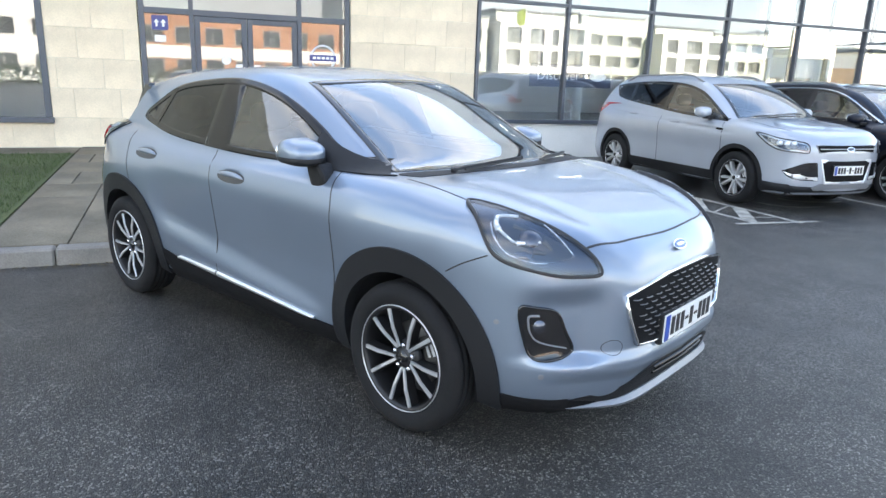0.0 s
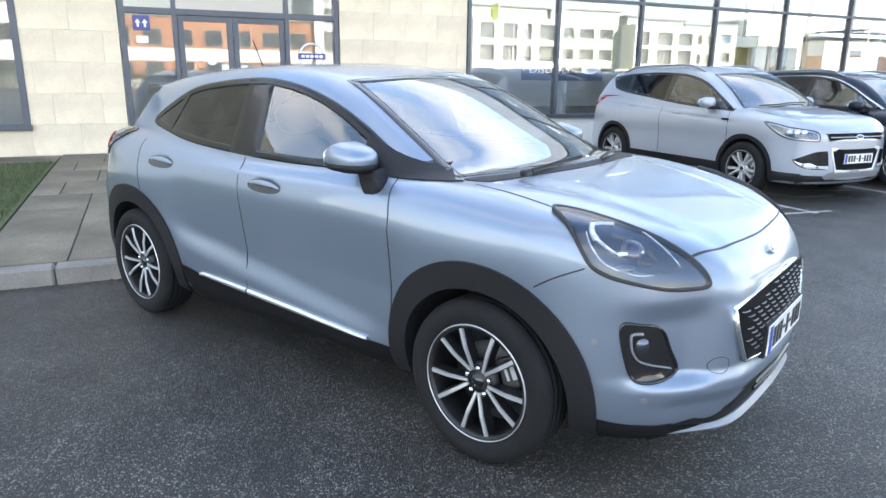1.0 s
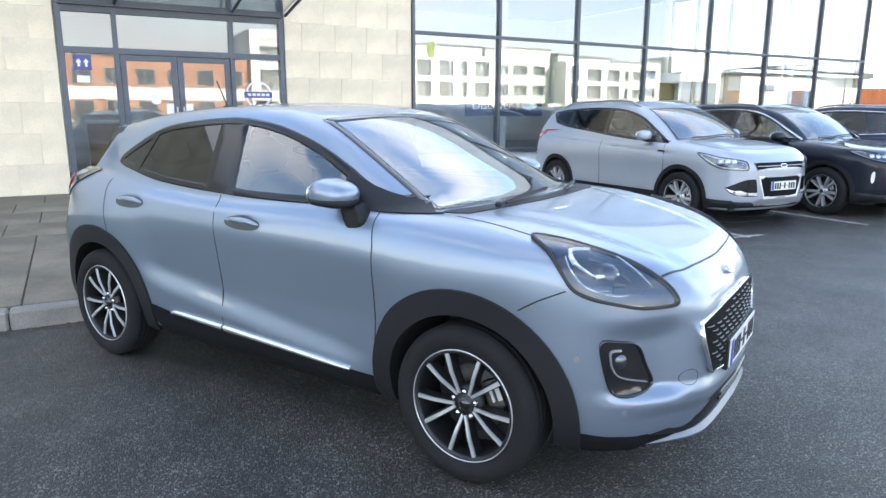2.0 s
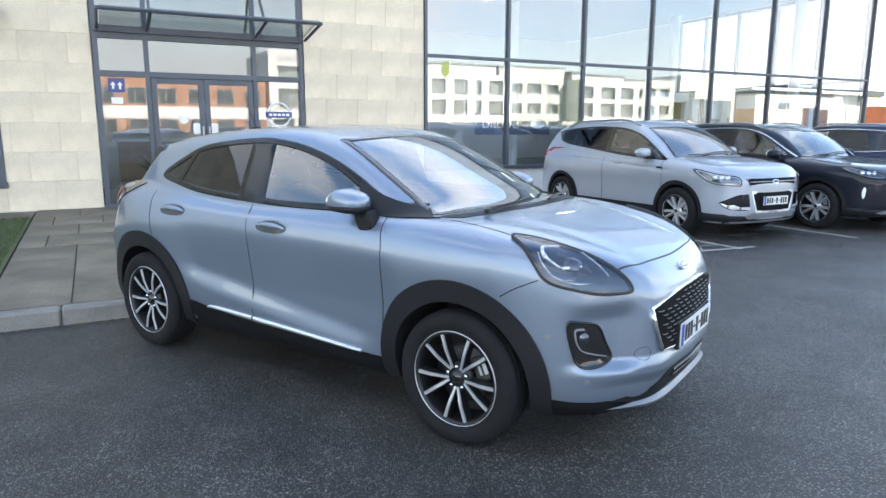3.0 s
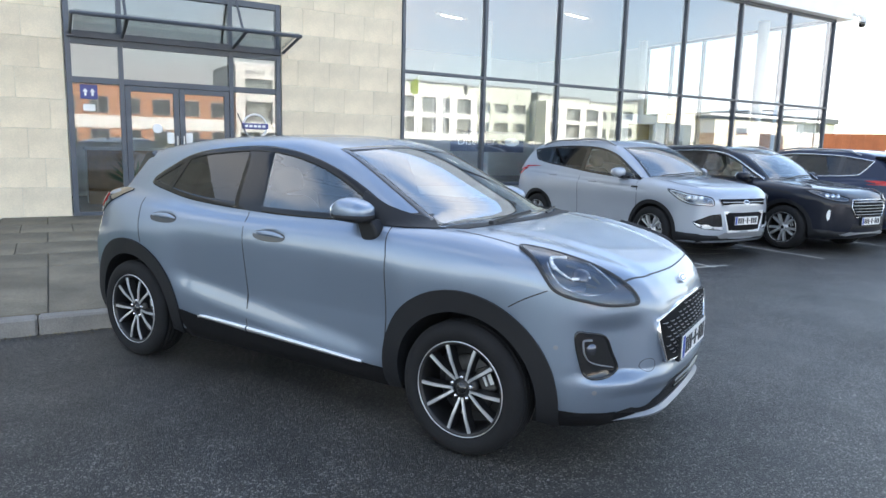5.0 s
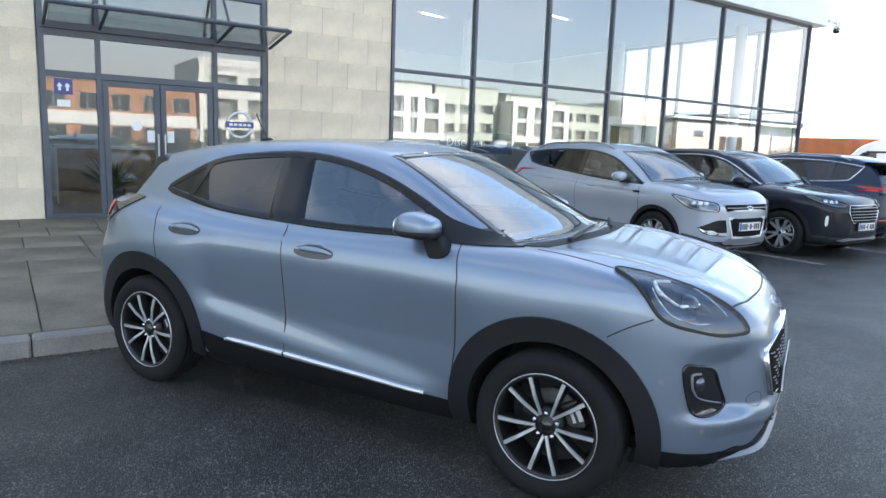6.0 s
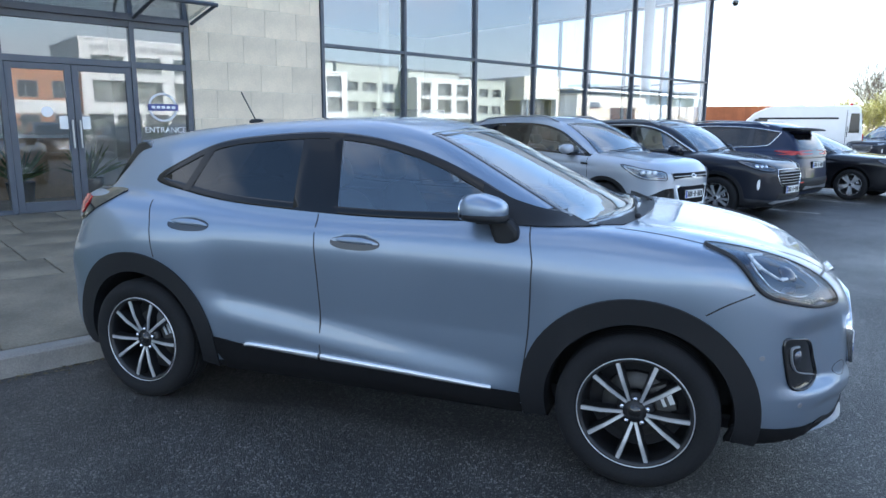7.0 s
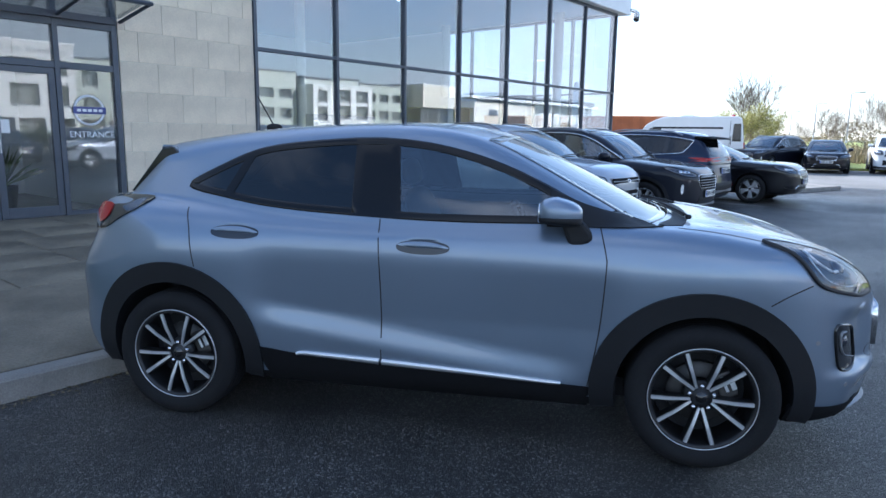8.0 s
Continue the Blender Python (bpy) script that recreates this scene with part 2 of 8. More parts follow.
STEEL = material("brushed_steel", (0.45, 0.45, 0.46), 0.4, metal=1.0, grain=0.1, grain_scale=80)
DARK = material("dark_interior", (0.018, 0.018, 0.02), 0.8, grain=0.1)
SEATCLOTH = material("seat_cloth", (0.035, 0.036, 0.04), 0.9, grain=0.2, grain_scale=250)
SKID = material("skid_plate_silver", (0.27, 0.28, 0.30), 0.42, metal=0.5, stain=0.05)
WHITE = material("white_plate", (0.80, 0.80, 0.78), 0.4, stain=0.03)
BLUE = material("blue_band", (0.02, 0.07, 0.38), 0.4)
INK = material("ink", (0.015, 0.015, 0.017), 0.5)
LINEPAINT = material("road_paint", (0.40, 0.39, 0.35), 0.7, grain=0.35, grain_scale=70, stain=0.45, stain_scale=5)


# ---- tools for meshes ----
def part(name, bm, mat, parent=None, label="", smooth=False):
    me = bpy.data.meshes.new(name)
    bm.to_mesh(me)
    bm.free()
    for m in mat if isinstance(mat, (list, tuple)) else [mat]:
        me.materials.append(m)
    if smooth:
        me.polygons.foreach_set("use_smooth", [True] * len(me.polygons))
    ob = new(name, me)
    ob.parent = parent
    if label:
        tagged(ob, label)
    return ob


def raw(name, verts, faces, mat, parent=None, label="", normals=None, smooth=True):
    me = bpy.data.meshes.new(name)
    me.from_pydata([tuple(v) for v in verts], [], [tuple(int(i) for i in f) for f in faces])
    me.materials.append(mat)
    me.polygons.foreach_set("use_smooth", [smooth] * len(me.polygons))
    if normals is not None and len(me.polygons):
        me.normals_split_custom_set_from_vertices([tuple(n) for n in normals])
    ob = new(name, me)
    ob.parent = parent
    if label:
        tagged(ob, label)
    return ob


def empty(name, m=None, label="", category="", group="", kind=""):
    ob = new(name)
    if m is not None:
        ob.matrix_basis = m
    return tagged(ob, label, category, group, kind)


def box(bm, x0, y0, z0, x1, y1, z1, bevel=0.0, m=None):
    r = bmesh.ops.create_cube(bm, size=1.0)
    t = Matrix.Translation(((x0 + x1) / 2, (y0 + y1) / 2, (z0 + z1) / 2)) @ Matrix.Diagonal((abs(x1 - x0), abs(y1 - y0), abs(z1 - z0), 1))
    vs = r["verts"]
    bmesh.ops.transform(bm, matrix=t, verts=vs)
    if bevel:
        es = list({e for v in vs for e in v.link_edges})
        out = bmesh.ops.bevel(bm, geom=es, offset=bevel, segments=2, profile=0.6, affect="EDGES")
        vs = list({v for f in out["faces"] for v in f.verts} | {v for v in vs if v.is_valid})
    if m is not None:
        bmesh.ops.transform(bm, matrix=m, verts=vs)
    return vs


def cube(x0, y0, z0, x1, y1, z1, bevel=0.0, m=None):
    bm = bmesh.new()
    box(bm, x0, y0, z0, x1, y1, z1, bevel, m)
    return bm


def rod(bm, p, q, r0, r1=None, n=8):
    p, q = Vector(p), Vector(q)
    d = q - p
    r = bmesh.ops.create_cone(bm, cap_ends=True, segments=n, radius1=r0, radius2=r0 if r1 is None else r1, depth=d.length)
    m = Matrix.Translation((p + q) / 2) @ d.to_track_quat("Z", "Y").to_matrix().to_4x4()
    bmesh.ops.transform(bm, matrix=m, verts=r["verts"])
    return r["verts"]


def tube(points, r, n=8):
    """A round bar along a line of points."""
    bm = bmesh.new()
    ps = [Vector(p) for p in points]
    rings = []
    for i, p in enumerate(ps):
        d = (ps[min(i + 1, len(ps) - 1)] - ps[max(i - 1, 0)]).normalized()
        m = d.to_track_quat("Z", "Y").to_matrix()
        rings.append([bm.verts.new(p + m @ Vector((math.cos(2 * math.pi * k / n) * r, math.sin(2 * math.pi * k / n) * r, 0))) for k in range(n)])
    for a, b in zip(rings, rings[1:]):
        for k in range(n):
            bm.faces.new((a[k], a[(k + 1) % n], b[(k + 1) % n], b[k]))
    bm.faces.new(rings[0][::-1])
    bm.faces.new(rings[-1])
    return bm


def lathe(bm, profile, n=48, m=None):
    """Turn a profile of (radius, along) round the local y axis."""
    rings = []
    for i in range(n):
        a = 2 * math.pi * i / n
        rings.append([bm.verts.new((r * math.cos(a), y, r * math.sin(a))) for r, y in profile])
    for i in range(n):
        for j in range(len(profile) - 1):
            bm.faces.new((rings[i][j], rings[i][j + 1], rings[(i + 1) % n][j + 1], rings[(i + 1) % n][j]))
    if m is not None:
        bmesh.ops.transform(bm, matrix=m, verts=[v for r in rings for v in r])


def prism(outline, y0, y1, axis="y", bevel=0.0):
    """A closed outline of (a, b) drawn out along an axis."""
    bm = bmesh.new()
    place = {"y": lambda a, b, c: (a, c, b), "z": lambda a, b, c: (a, b, c), "x": lambda a, b, c: (c, a, b)}[axis]
    lo = [bm.verts.new(place(a, b, y0)) for a, b in outline]
    hi = [bm.verts.new(place(a, b, y1)) for a, b in outline]
    bm.faces.new(lo)
    bm.faces.new(hi)
    n = len(outline)
    for i in range(n):
        bm.faces.new((lo[i], lo[(i + 1) % n], hi[(i + 1) % n], hi[i]))
    bmesh.ops.recalc_face_normals(bm, faces=bm.faces[:])
    if bevel:
        bmesh.ops.bevel(bm, geom=bm.edges[:], offset=bevel, segments=2, profile=0.6, affect="EDGES")
    return bm


# ---- smooth shapes: curves, rounded fields and panels laid on them ----
def curve(*keys):
    """A smooth function through (x, value) keys, straight beyond its ends."""
    xs, ys = np.array(sorted(keys), float).T
    n, h = len(xs), np.diff(xs)
    a, b = np.eye(n), np.zeros(n)
    for i in range(1, n - 1):
        a[i, i - 1:i + 2] = h[i - 1], 2 * (h[i - 1] + h[i]), h[i]
        b[i] = 3 * ((ys[i + 1] - ys[i]) / h[i] - (ys[i] - ys[i - 1]) / h[i - 1])
    c = np.linalg.solve(a, b)
    d = np.diff(c) / (3 * h)
    s = np.diff(ys) / h - h * (2 * c[:-1] + c[1:]) / 3

    def f(x):
        x = np.asarray(x, float)
        q = np.clip(x, xs[0], xs[-1])
        i = np.clip(np.searchsorted(xs, q) - 1, 0, n - 2)
        t = q - xs[i]
        end = s[-1] + 2 * c[-2] * h[-1] + 3 * d[-1] * h[-1] ** 2
        return ys[i] + s[i] * t + c[i] * t ** 2 + d[i] * t ** 3 + np.minimum(x - xs[0], 0) * s[0] + np.maximum(x - xs[-1], 0) * end
    return f


def smax(a, b, r):
    h = np.clip(0.5 + 0.5 * (a - b) / r, 0, 1)
    return b + (a - b) * h + r * h * (1 - h)


def step(x, a, b):
    t = np.clip((x - a) / (b - a), 0, 1)
    return t * t * (3 - 2 * t)


def gradient(field, p, e=0.0015):
    g = np.empty_like(p)
    for k in range(3):
        d = np.zeros(3)
        d[k] = e
        g[:, k] = (field(*(p + d).T) - field(*(p - d).T)) / (2 * e)
    return g


def unit(v):
    return v / np.maximum(np.linalg.norm(v, axis=1, keepdims=True), 1e-9)


def skin(field, lo, hi, h):
    """The surface where a field is zero, as points, four-cornered faces and normals."""
    ax = [np.arange(a, b + h, h) for a, b in zip(lo, hi)]
    grid = np.meshgrid(*ax, indexing="ij", sparse=True)
    v = np.broadcast_to(field(*grid), tuple(len(a) for a in ax))
    s = v < 0
    n = [len(a) - 1 for a in ax]
    acc, cnt = np.zeros((*n, 3)), np.zeros(n)
    for k in range(3):
        for o1 in (0, 1):
            for o2 in (0, 1):
                off = [o1, o2]
                off.insert(k, 0)
                end = list(off)
                end[k] = 1
                a = tuple(slice(o, o + m) for o, m in zip(off, n))
                b = tuple(slice(o, o + m) for o, m in zip(end, n))
                cross = s[a] != s[b]
                t = np.where(cross, v[a] / np.where(cross, v[a] - v[b], 1), 0)
                for j in range(3):
                    acc[..., j] += np.where(cross, t if j == k else off[j], 0)
                cnt += cross
    used = cnt > 0
    index = np.full(n, -1)
    index[used] = np.arange(used.sum())
    cell = np.argwhere(used)
    p = np.array([a[0] for a in ax]) + h * (cell + acc[used] / cnt[used][:, None])
    faces = []
    for k in range(3):
        i, j = [q for q in range(3) if q != k]
        a = [slice(None)] * 3
        b = [slice(None)] * 3
        a[k], b[k] = slice(0, -1), slice(1, None)
        cross = s[tuple(a)] != s[tuple(b)]
        e = np.argwhere(cross)
        e = e[(e[:, i] > 0) & (e[:, j] > 0) & (e[:, i] < n[i]) & (e[:, j] < n[j])]
        quad = []
        for di, dj in ((1, 1), (0, 1), (0, 0), (1, 0)):
            c = e.copy()
            c[:, i] -= di
            c[:, j] -= dj
            quad.append(index[tuple(c.T)])
        quad = np.array(quad).T
        flip = s[tuple(e.T)] if k != 1 else ~s[tuple(e.T)]
        quad[~flip] = quad[~flip][:, ::-1]
        faces.append(quad)
    faces = np.concatenate(faces)
    for _ in range(3):
        g = gradient(field, p)
        f = field(*p.T)
        move = -g * (f / np.maximum((g * g).sum(1), 0.05))[:, None]
        p = p + np.clip(move, -h * 0.4, h * 0.4)
    return p, faces, unit(gradient(field, p))


VIEWS = {
    "right": (lambda a, b: (a, -1.35, b), (0, 1, 0)), "left": (lambda a, b: (a, 1.35, b), (0, -1, 0)),
    "front": (lambda a, b: (3.2, a, b), (-1, 0, 0)), "rear": (lambda a, b: (-3.2, a, b), (1, 0, 0)),
    "top": (lambda a, b: (a, b, 2.6), (0, 0, -1)),
}


def drop(field, view, ab, far=2.4):
    """Where points of a flat view come down on a field: places, normals, and whether they met it."""
    place, d = VIEWS[view]
    p0 = np.array([place(a, b) for a, b in ab], float)
    d = np.array(d, float)
    ts = np.linspace(0, far, 120)
    q = p0[:, None, :] + ts[None, :, None] * d
    v = field(q[..., 0], q[..., 1], q[..., 2])
    inside = v < 0
    hit = inside.any(1)
    i = np.maximum(inside.argmax(1), 1)
    lo, hi = ts[i - 1], ts[i]
    for _ in range(22):
        mid = (lo + hi) / 2
        m = field(*(p0 + mid[:, None] * d).T) < 0
        hi, lo = np.where(m, mid, hi), np.where(m, lo, mid)
    p = p0 + hi[:, None] * d
    return p, unit(gradient(field, p)), hit


def spline(points, closed=True, n=6):
    """A rounded outline through points; a point given twice in a row stays a corner."""
    p = [np.array(q, float) for q in points]
    out, m = [], len(p)
    for i in range(m if closed else m - 1):
        a, b, c, d = (p[(i + k) % m] if closed else p[min(max(i + k, 0), m - 1)] for k in (-1, 0, 1, 2))
        if np.allclose(b, c):
            continue
        for t in np.arange(n) / n:
            out.append(tuple(0.5 * (2 * b + (c - a) * t + (2 * a - 5 * b + 4 * c - d) * t ** 2 + (3 * b - a - 3 * c + d) * t ** 3)))
    if not closed:
        out.append(tuple(p[-1]))
    return out


def inside(poly, x, y):
    """Which points lie inside an outline."""
    x, y = np.asarray(x), np.asarray(y)
    r = np.zeros(x.shape, bool)
    for (x0, y0), (x1, y1) in zip(poly, poly[1:] + poly[:1]):
        if y0 != y1:
            r ^= ((y0 > y) != (y1 > y)) & (x < (x1 - x0) * (y - y0) / (y1 - y0) + x0)
    return r


def panel(name, field, view, outline, mat, parent, off=0.004, thick=0.012, cell=0.05, dome=0.0, label=""):
    """A panel with its own outline laid on a field, off metres proud of it and thick metres deep."""
    from mathutils.geometry import delaunay_2d_cdt
    pts = [Vector(p) for p in outline]
    xs, ys = np.array([p[:] for p in pts]).T
    gx, gy = np.meshgrid(np.arange(xs.min() + cell / 2, xs.max(), cell), np.arange(ys.min() + cell / 2, ys.max(), cell))
    gx, gy = gx.ravel(), gy.ravel()
    seg = np.min([np.hypot(gx - a, gy - b) for a, b in zip(xs, ys)], axis=0) if len(gx) else gx
    keep = inside(outline, gx, gy) & (seg > cell * 0.35)
    pts2 = pts + [Vector((a, b)) for a, b in zip(gx[keep], gy[keep])]
    vs, _, fs, *_ = delaunay_2d_cdt(pts2, [], [list(range(len(pts)))], 1, 1e-6)
    ab = np.array([v[:] for v in vs])
    p, nrm, hit = drop(field, view, ab)
    fs = [f for f in fs if all(hit[i] for i in f)]
    lift = np.full(len(ab), off)
    if dome:
        edge = np.min([np.hypot(ab[:, 0] - a, ab[:, 1] - b) for a, b in zip(xs, ys)], axis=0)
        lift = off + dome * np.sqrt(np.clip(edge / max(edge.max(), 1e-6), 0, 1))
    top = p + nrm * lift[:, None]
    d = np.array(VIEWS[view][1], float)
    out = []
    for f in fs:
        a, b, c = (top[i] for i in f[:3])
        out.append(list(f) if np.dot(np.cross(b - a, c - a), d) < 0 else list(f)[::-1])
    verts, faces = list(top), out
    if thick:
        count = {}
        for f in out:
            for i, j in zip(f, f[1:] + f[:1]):
                count[(i, j)] = 1
        rim = [(i, j) for i, j in count if (j, i) not in count]
        low = {}
        for i, j in rim:
            for k in (i, j):
                if k not in low:
                    low[k] = (len(verts), len(verts) + 1)
                    verts.append(top[k])
                    verts.append(top[k] - nrm[k] * thick)
        for i, j in rim:
            faces.append([low[j][0], low[i][0], low[i][1], low[j][1]])
    return raw(name, verts, faces, mat, parent, label)


def band(name, field, view, line, width, mat, parent, off=0.004, thick=0.010, closed=False, bulge=0.003, label="", n=6, sharp=False):
    """A trim strip along a line laid on a field; width is one number or one for each end."""
    line = line if sharp else spline(line, closed, n)
    q = np.array(line, float)
    if closed:
        tan = np.roll(q, -1, 0) - np.roll(q, 1, 0)
    else:
        tan = np.gradient(q, axis=0)
    tan = unit(tan)
    side = np.stack([-tan[:, 1], tan[:, 0]], 1)
    w0, w1 = width if isinstance(width, tuple) else (width, width)
    w = np.linspace(w0, w1, len(q))[:, None]
    mid_p, _, _ = drop(field, view, q)
    look_d = unit(np.array(VIEWS[view][1], float)[None])[0]
    rows, lifts = [], (-thick, 0, bulge, bulge, 0, -thick)
    for k, f in enumerate((-0.5, -0.5, -0.22, 0.22, 0.5, 0.5)):
        p, nrm, hit = drop(field, view, q + side * w * f)
        far = np.abs((p - mid_p) @ look_d) > 0.07
        p[far] = mid_p[far]
        rows.append(p + nrm * (off + lifts[k]))
    verts = np.concatenate(rows)
    m, faces = len(q), []
    d = np.array(VIEWS[view][1], float)
    for k in range(5):
        for i in range(m if closed else m - 1):
            j = (i + 1) % m
            faces.append((k * m + i, k * m + j, (k + 1) * m + j, (k + 1) * m + i))
    a, b, c = (verts[i] for i in faces[2 * (m if closed else m - 1)][:3])
    if np.dot(np.cross(b - a, c - a), d) > 0:
        faces = [f[::-1] for f in faces]
    return raw(name, verts, faces, mat, parent, label)


# ---- wheels ----
def wheel(radius, width, rim, style, side, parent, where, turn=0.0):
    """A wheel with its outer face towards side (-1: the car's right)."""
    m = Matrix.Translation(where) @ Matrix.Rotation(turn, 4, "Z") @ Matrix.Diagonal((1, 1 if side > 0 else -1, 1, 1))
    hub = new("wheel")
    hub.parent, hub.matrix_basis = parent, m
    w = width / 2
    bm = bmesh.new()
    shoulder = [(rim - 0.004, w * 0.55), (rim, w * 0.86), (rim + 0.02, w * 0.97), ((rim + radius) / 2, w * 1.02), (radius - 0.03, w * 0.96),
                (radius - 0.008, w * 0.82), (radius, w * 0.62)]
    tread = []
    for g in (0.45, 0.15, -0.15, -0.45):
        tread += [(radius, w * (g + 0.06)), (radius - 0.007, w * (g + 0.04)), (radius - 0.007, w * (g - 0.04)), (radius, w * (g - 0.06))]
    lathe(bm, shoulder + tread + [(r, -y) for r, y in reversed(shoulder)], 64)
    part("tyre", bm, RUBBER, hub, smooth=True)
    # barrel near black on every wheel: shade between the spokes put into colour
    bm = bmesh.new()
    lathe(bm, [(rim + 0.001, w * 0.84), (rim - 0.004, w * 0.90), (rim - 0.014, w * 0.88), (rim - 0.020, w * 0.74), (rim - 0.035, -w * 0.7), (rim - 0.02, -w * 0.85)], 64)
    part("rim", bm, DARKALLOY, hub, smooth=True)
    if style:
        bm = bmesh.new()
        lathe(bm, [(rim + 0.0015, w * 0.88), (rim - 0.0005, w * 0.925), (rim - 0.0025, w * 0.925), (rim - 0.004, w * 0.86)], 64)
        part("rim_lip", bm, ALLOY, hub, smooth=True)
    y1 = w * 0.78
    n, pair = {"twin": (5, 15.5), "five": (5, 9), "ten": (5, 13), "wide": (5, 7)}[style]
    for k in range(n):
        for sgn in (-1, 1):
            c = radians(-90 + 360 / n * k)
            a0, a1 = c + sgn * radians(7), c + sgn * radians(pair)
            r0, r1 = 0.048, rim - 0.006
            p0, p1 = np.array((math.cos(a0), math.sin(a0))) * r0, np.array((math.cos(a1), math.sin(a1))) * r1
            t = (p1 - p0) / np.linalg.norm(p1 - p0)
            s = np.array((-t[1], t[0]))
            w0, w1 = {"twin": (0.0075, 0.0108), "five": (0.012, 0.02), "ten": (0.010, 0.016), "wide": (0.018, 0.030)}[style]
            for nm, grow, ya, yb, mt in (("spoke", 1.0, y1 - 0.006, y1 + 0.004, ALLOY), ("spoke_web", 1.55, y1 - 0.045, y1 - 0.003, DARKALLOY if style == "twin" else ALLOY)):
                bm = bmesh.new()
                ring = []
                for q, ww, dip in ((p0, w0, 0.014), ((p0 + p1) / 2, (w0 + w1) / 2, -0.002), (p1, w1, 0.0)):
                    ring.append([bm.verts.new((*(q + s * ww * grow * e), yy - dip)[::1]) for e, yy in ((-1, ya), (-0.72, yb), (0.72, yb), (1, ya))])
                for u, v in zip(ring, ring[1:]):
                    for i in range(4):
                        bm.faces.new((u[i], u[(i + 1) % 4], v[(i + 1) % 4], v[i]))
                bm.faces.new(ring[0])
                bm.faces.new(ring[-1])
                for vv in bm.verts:
                    vv.co = Vector((vv.co.x, vv.co.z, vv.co.y))
                bmesh.ops.recalc_face_normals(bm, faces=bm.faces[:])
                part(nm, bm, mt, hub)
    bm = bmesh.new()
    lathe(bm, [(0.0, y1 - 0.012), (0.030, y1 - 0.013), (0.034, y1 - 0.020), (0.072, y1 - 0.024), (0.078, y1 - 0.05)], 32)
    part("hub", bm, DARKALLOY if style == "twin" else ALLOY, hub, smooth=True)
    bm = bmesh.new()
    lathe(bm, [(0.0, y1 - 0.004), (0.024, y1 - 0.006), (0.029, y1 - 0.016)], 24)
    part("centre_cap", bm, GLOSSBLACK, hub, smooth=True)
    for k in range(5):
        a = radians(90 + 72 * k)
        bm = bmesh.new()
        lathe(bm, [(0.0, 0.012), (0.0085, 0.010), (0.0105, 0.0), (0.0105, -0.02)], 10, Matrix.Translation((0.054 * math.cos(a), y1 - 0.018, 0.054 * math.sin(a))))
        part("wheel_nut", bm, CHROME, hub, smooth=True)
    bm = bmesh.new()
    lathe(bm, [(0.07, -0.01), (0.14, -0.01), (0.142, -0.015), (0.142, -0.03)], 40)
    part("brake_disc", bm, BRAKE, hub, smooth=True)
    bm = cube(-0.06, -0.045, 0.075, 0.06, 0.025, 0.155, 0.012)
    bmesh.ops.transform(bm, matrix=Matrix.Rotation(radians(-65 * side), 4, "Y"), verts=bm.verts[:])
    part("brake_caliper", bm, BRAKE, hub)
    for z0, z1 in ((0.108, 0.122), (0.136, 0.158)):
        bm = cube(-0.045, 0.026, z0, 0.030, 0.032, z1, 0.003)
        bmesh.ops.transform(bm, matrix=Matrix.Rotation(radians(-65 * side), 4, "Y"), verts=bm.verts[:])
        part("caliper_rib", bm, BRIGHT, hub, "bright rib on the face of the caliper")
    # added dark disc that stands in for the shade deep inside the wheel
    bm = bmesh.new()
    lathe(bm, [(0.0, -w * 0.5), (rim - 0.03, -w * 0.5)], 32)
    part("wheel_back", bm, DARK, hub)
    return hub


def body_field(spec):
    """The rounded field of a car's body: a lower body under bonnet and belt, and a cabin on it."""
    W, prof, top, plan_f, prof_f, plan_r, prof_r = (spec[k] for k in ("width", "side", "top", "front", "front_z", "rear", "rear_z"))
    roof, tumble, belt, cab_w, cab_r = spec["roof"], spec["tumble"], spec["belt"], spec["cabin_width"], spec["cabin_rear"]
    extra = spec.get("sculpt")

    def field(x, y, z):
        a = np.abs(y)
        w = W(x) + prof(z)
        if extra:
            w = w + extra(x, z)
        f = a - w
        t = top(x) - spec["crown"] * (a / 0.85) ** 4
        if "sculpt_top" in spec:
            t = t + spec["sculpt_top"](x, a)
        f = smax(f, z - t, spec["r_top"])
        e = plan_f(a) + prof_f(z)
        if "sculpt_front" in spec:
            e = e + spec["sculpt_front"](a, z)
        f = smax(f, (x - e) * 0.85, spec["r_end"])
        f = smax(f, (plan_r(a) + prof_r(z) - x) * 0.85, spec["r_end"])
        f = smax(f, spec["floor"] - z, 0.05)
        bow = spec["bow"] * a * a * np.tanh((x + 0.3) * 3)
        c = (z - roof(x + bow) + spec["roof_crown"] * a * a) * spec["roof_k"](x)
        c = smax(c, (a - cab_w(x) + smax(z - belt, -0.02, 0.04) * tumble) * 0.93, spec["r_roof"])
        c = smax(c, (cab_r(z) + spec.get("rear_bow", 0.1) * a * a - x) * 0.8, 0.05)
        c = smax(c, belt - 0.12 - z, 0.05)
        return -smax(-f, -c, spec["r_belt"])
    return field


def cut_arches(field, centres, radius, inner=0.50):
    def cut(x, y, z):
        f = field(x, y, z)
        for cx, cz in centres:
            well = smax(np.hypot(x - cx, z - cz) - radius, inner - np.abs(y), 0.02)
            f = np.maximum(f, -well)
        return f
    return cut


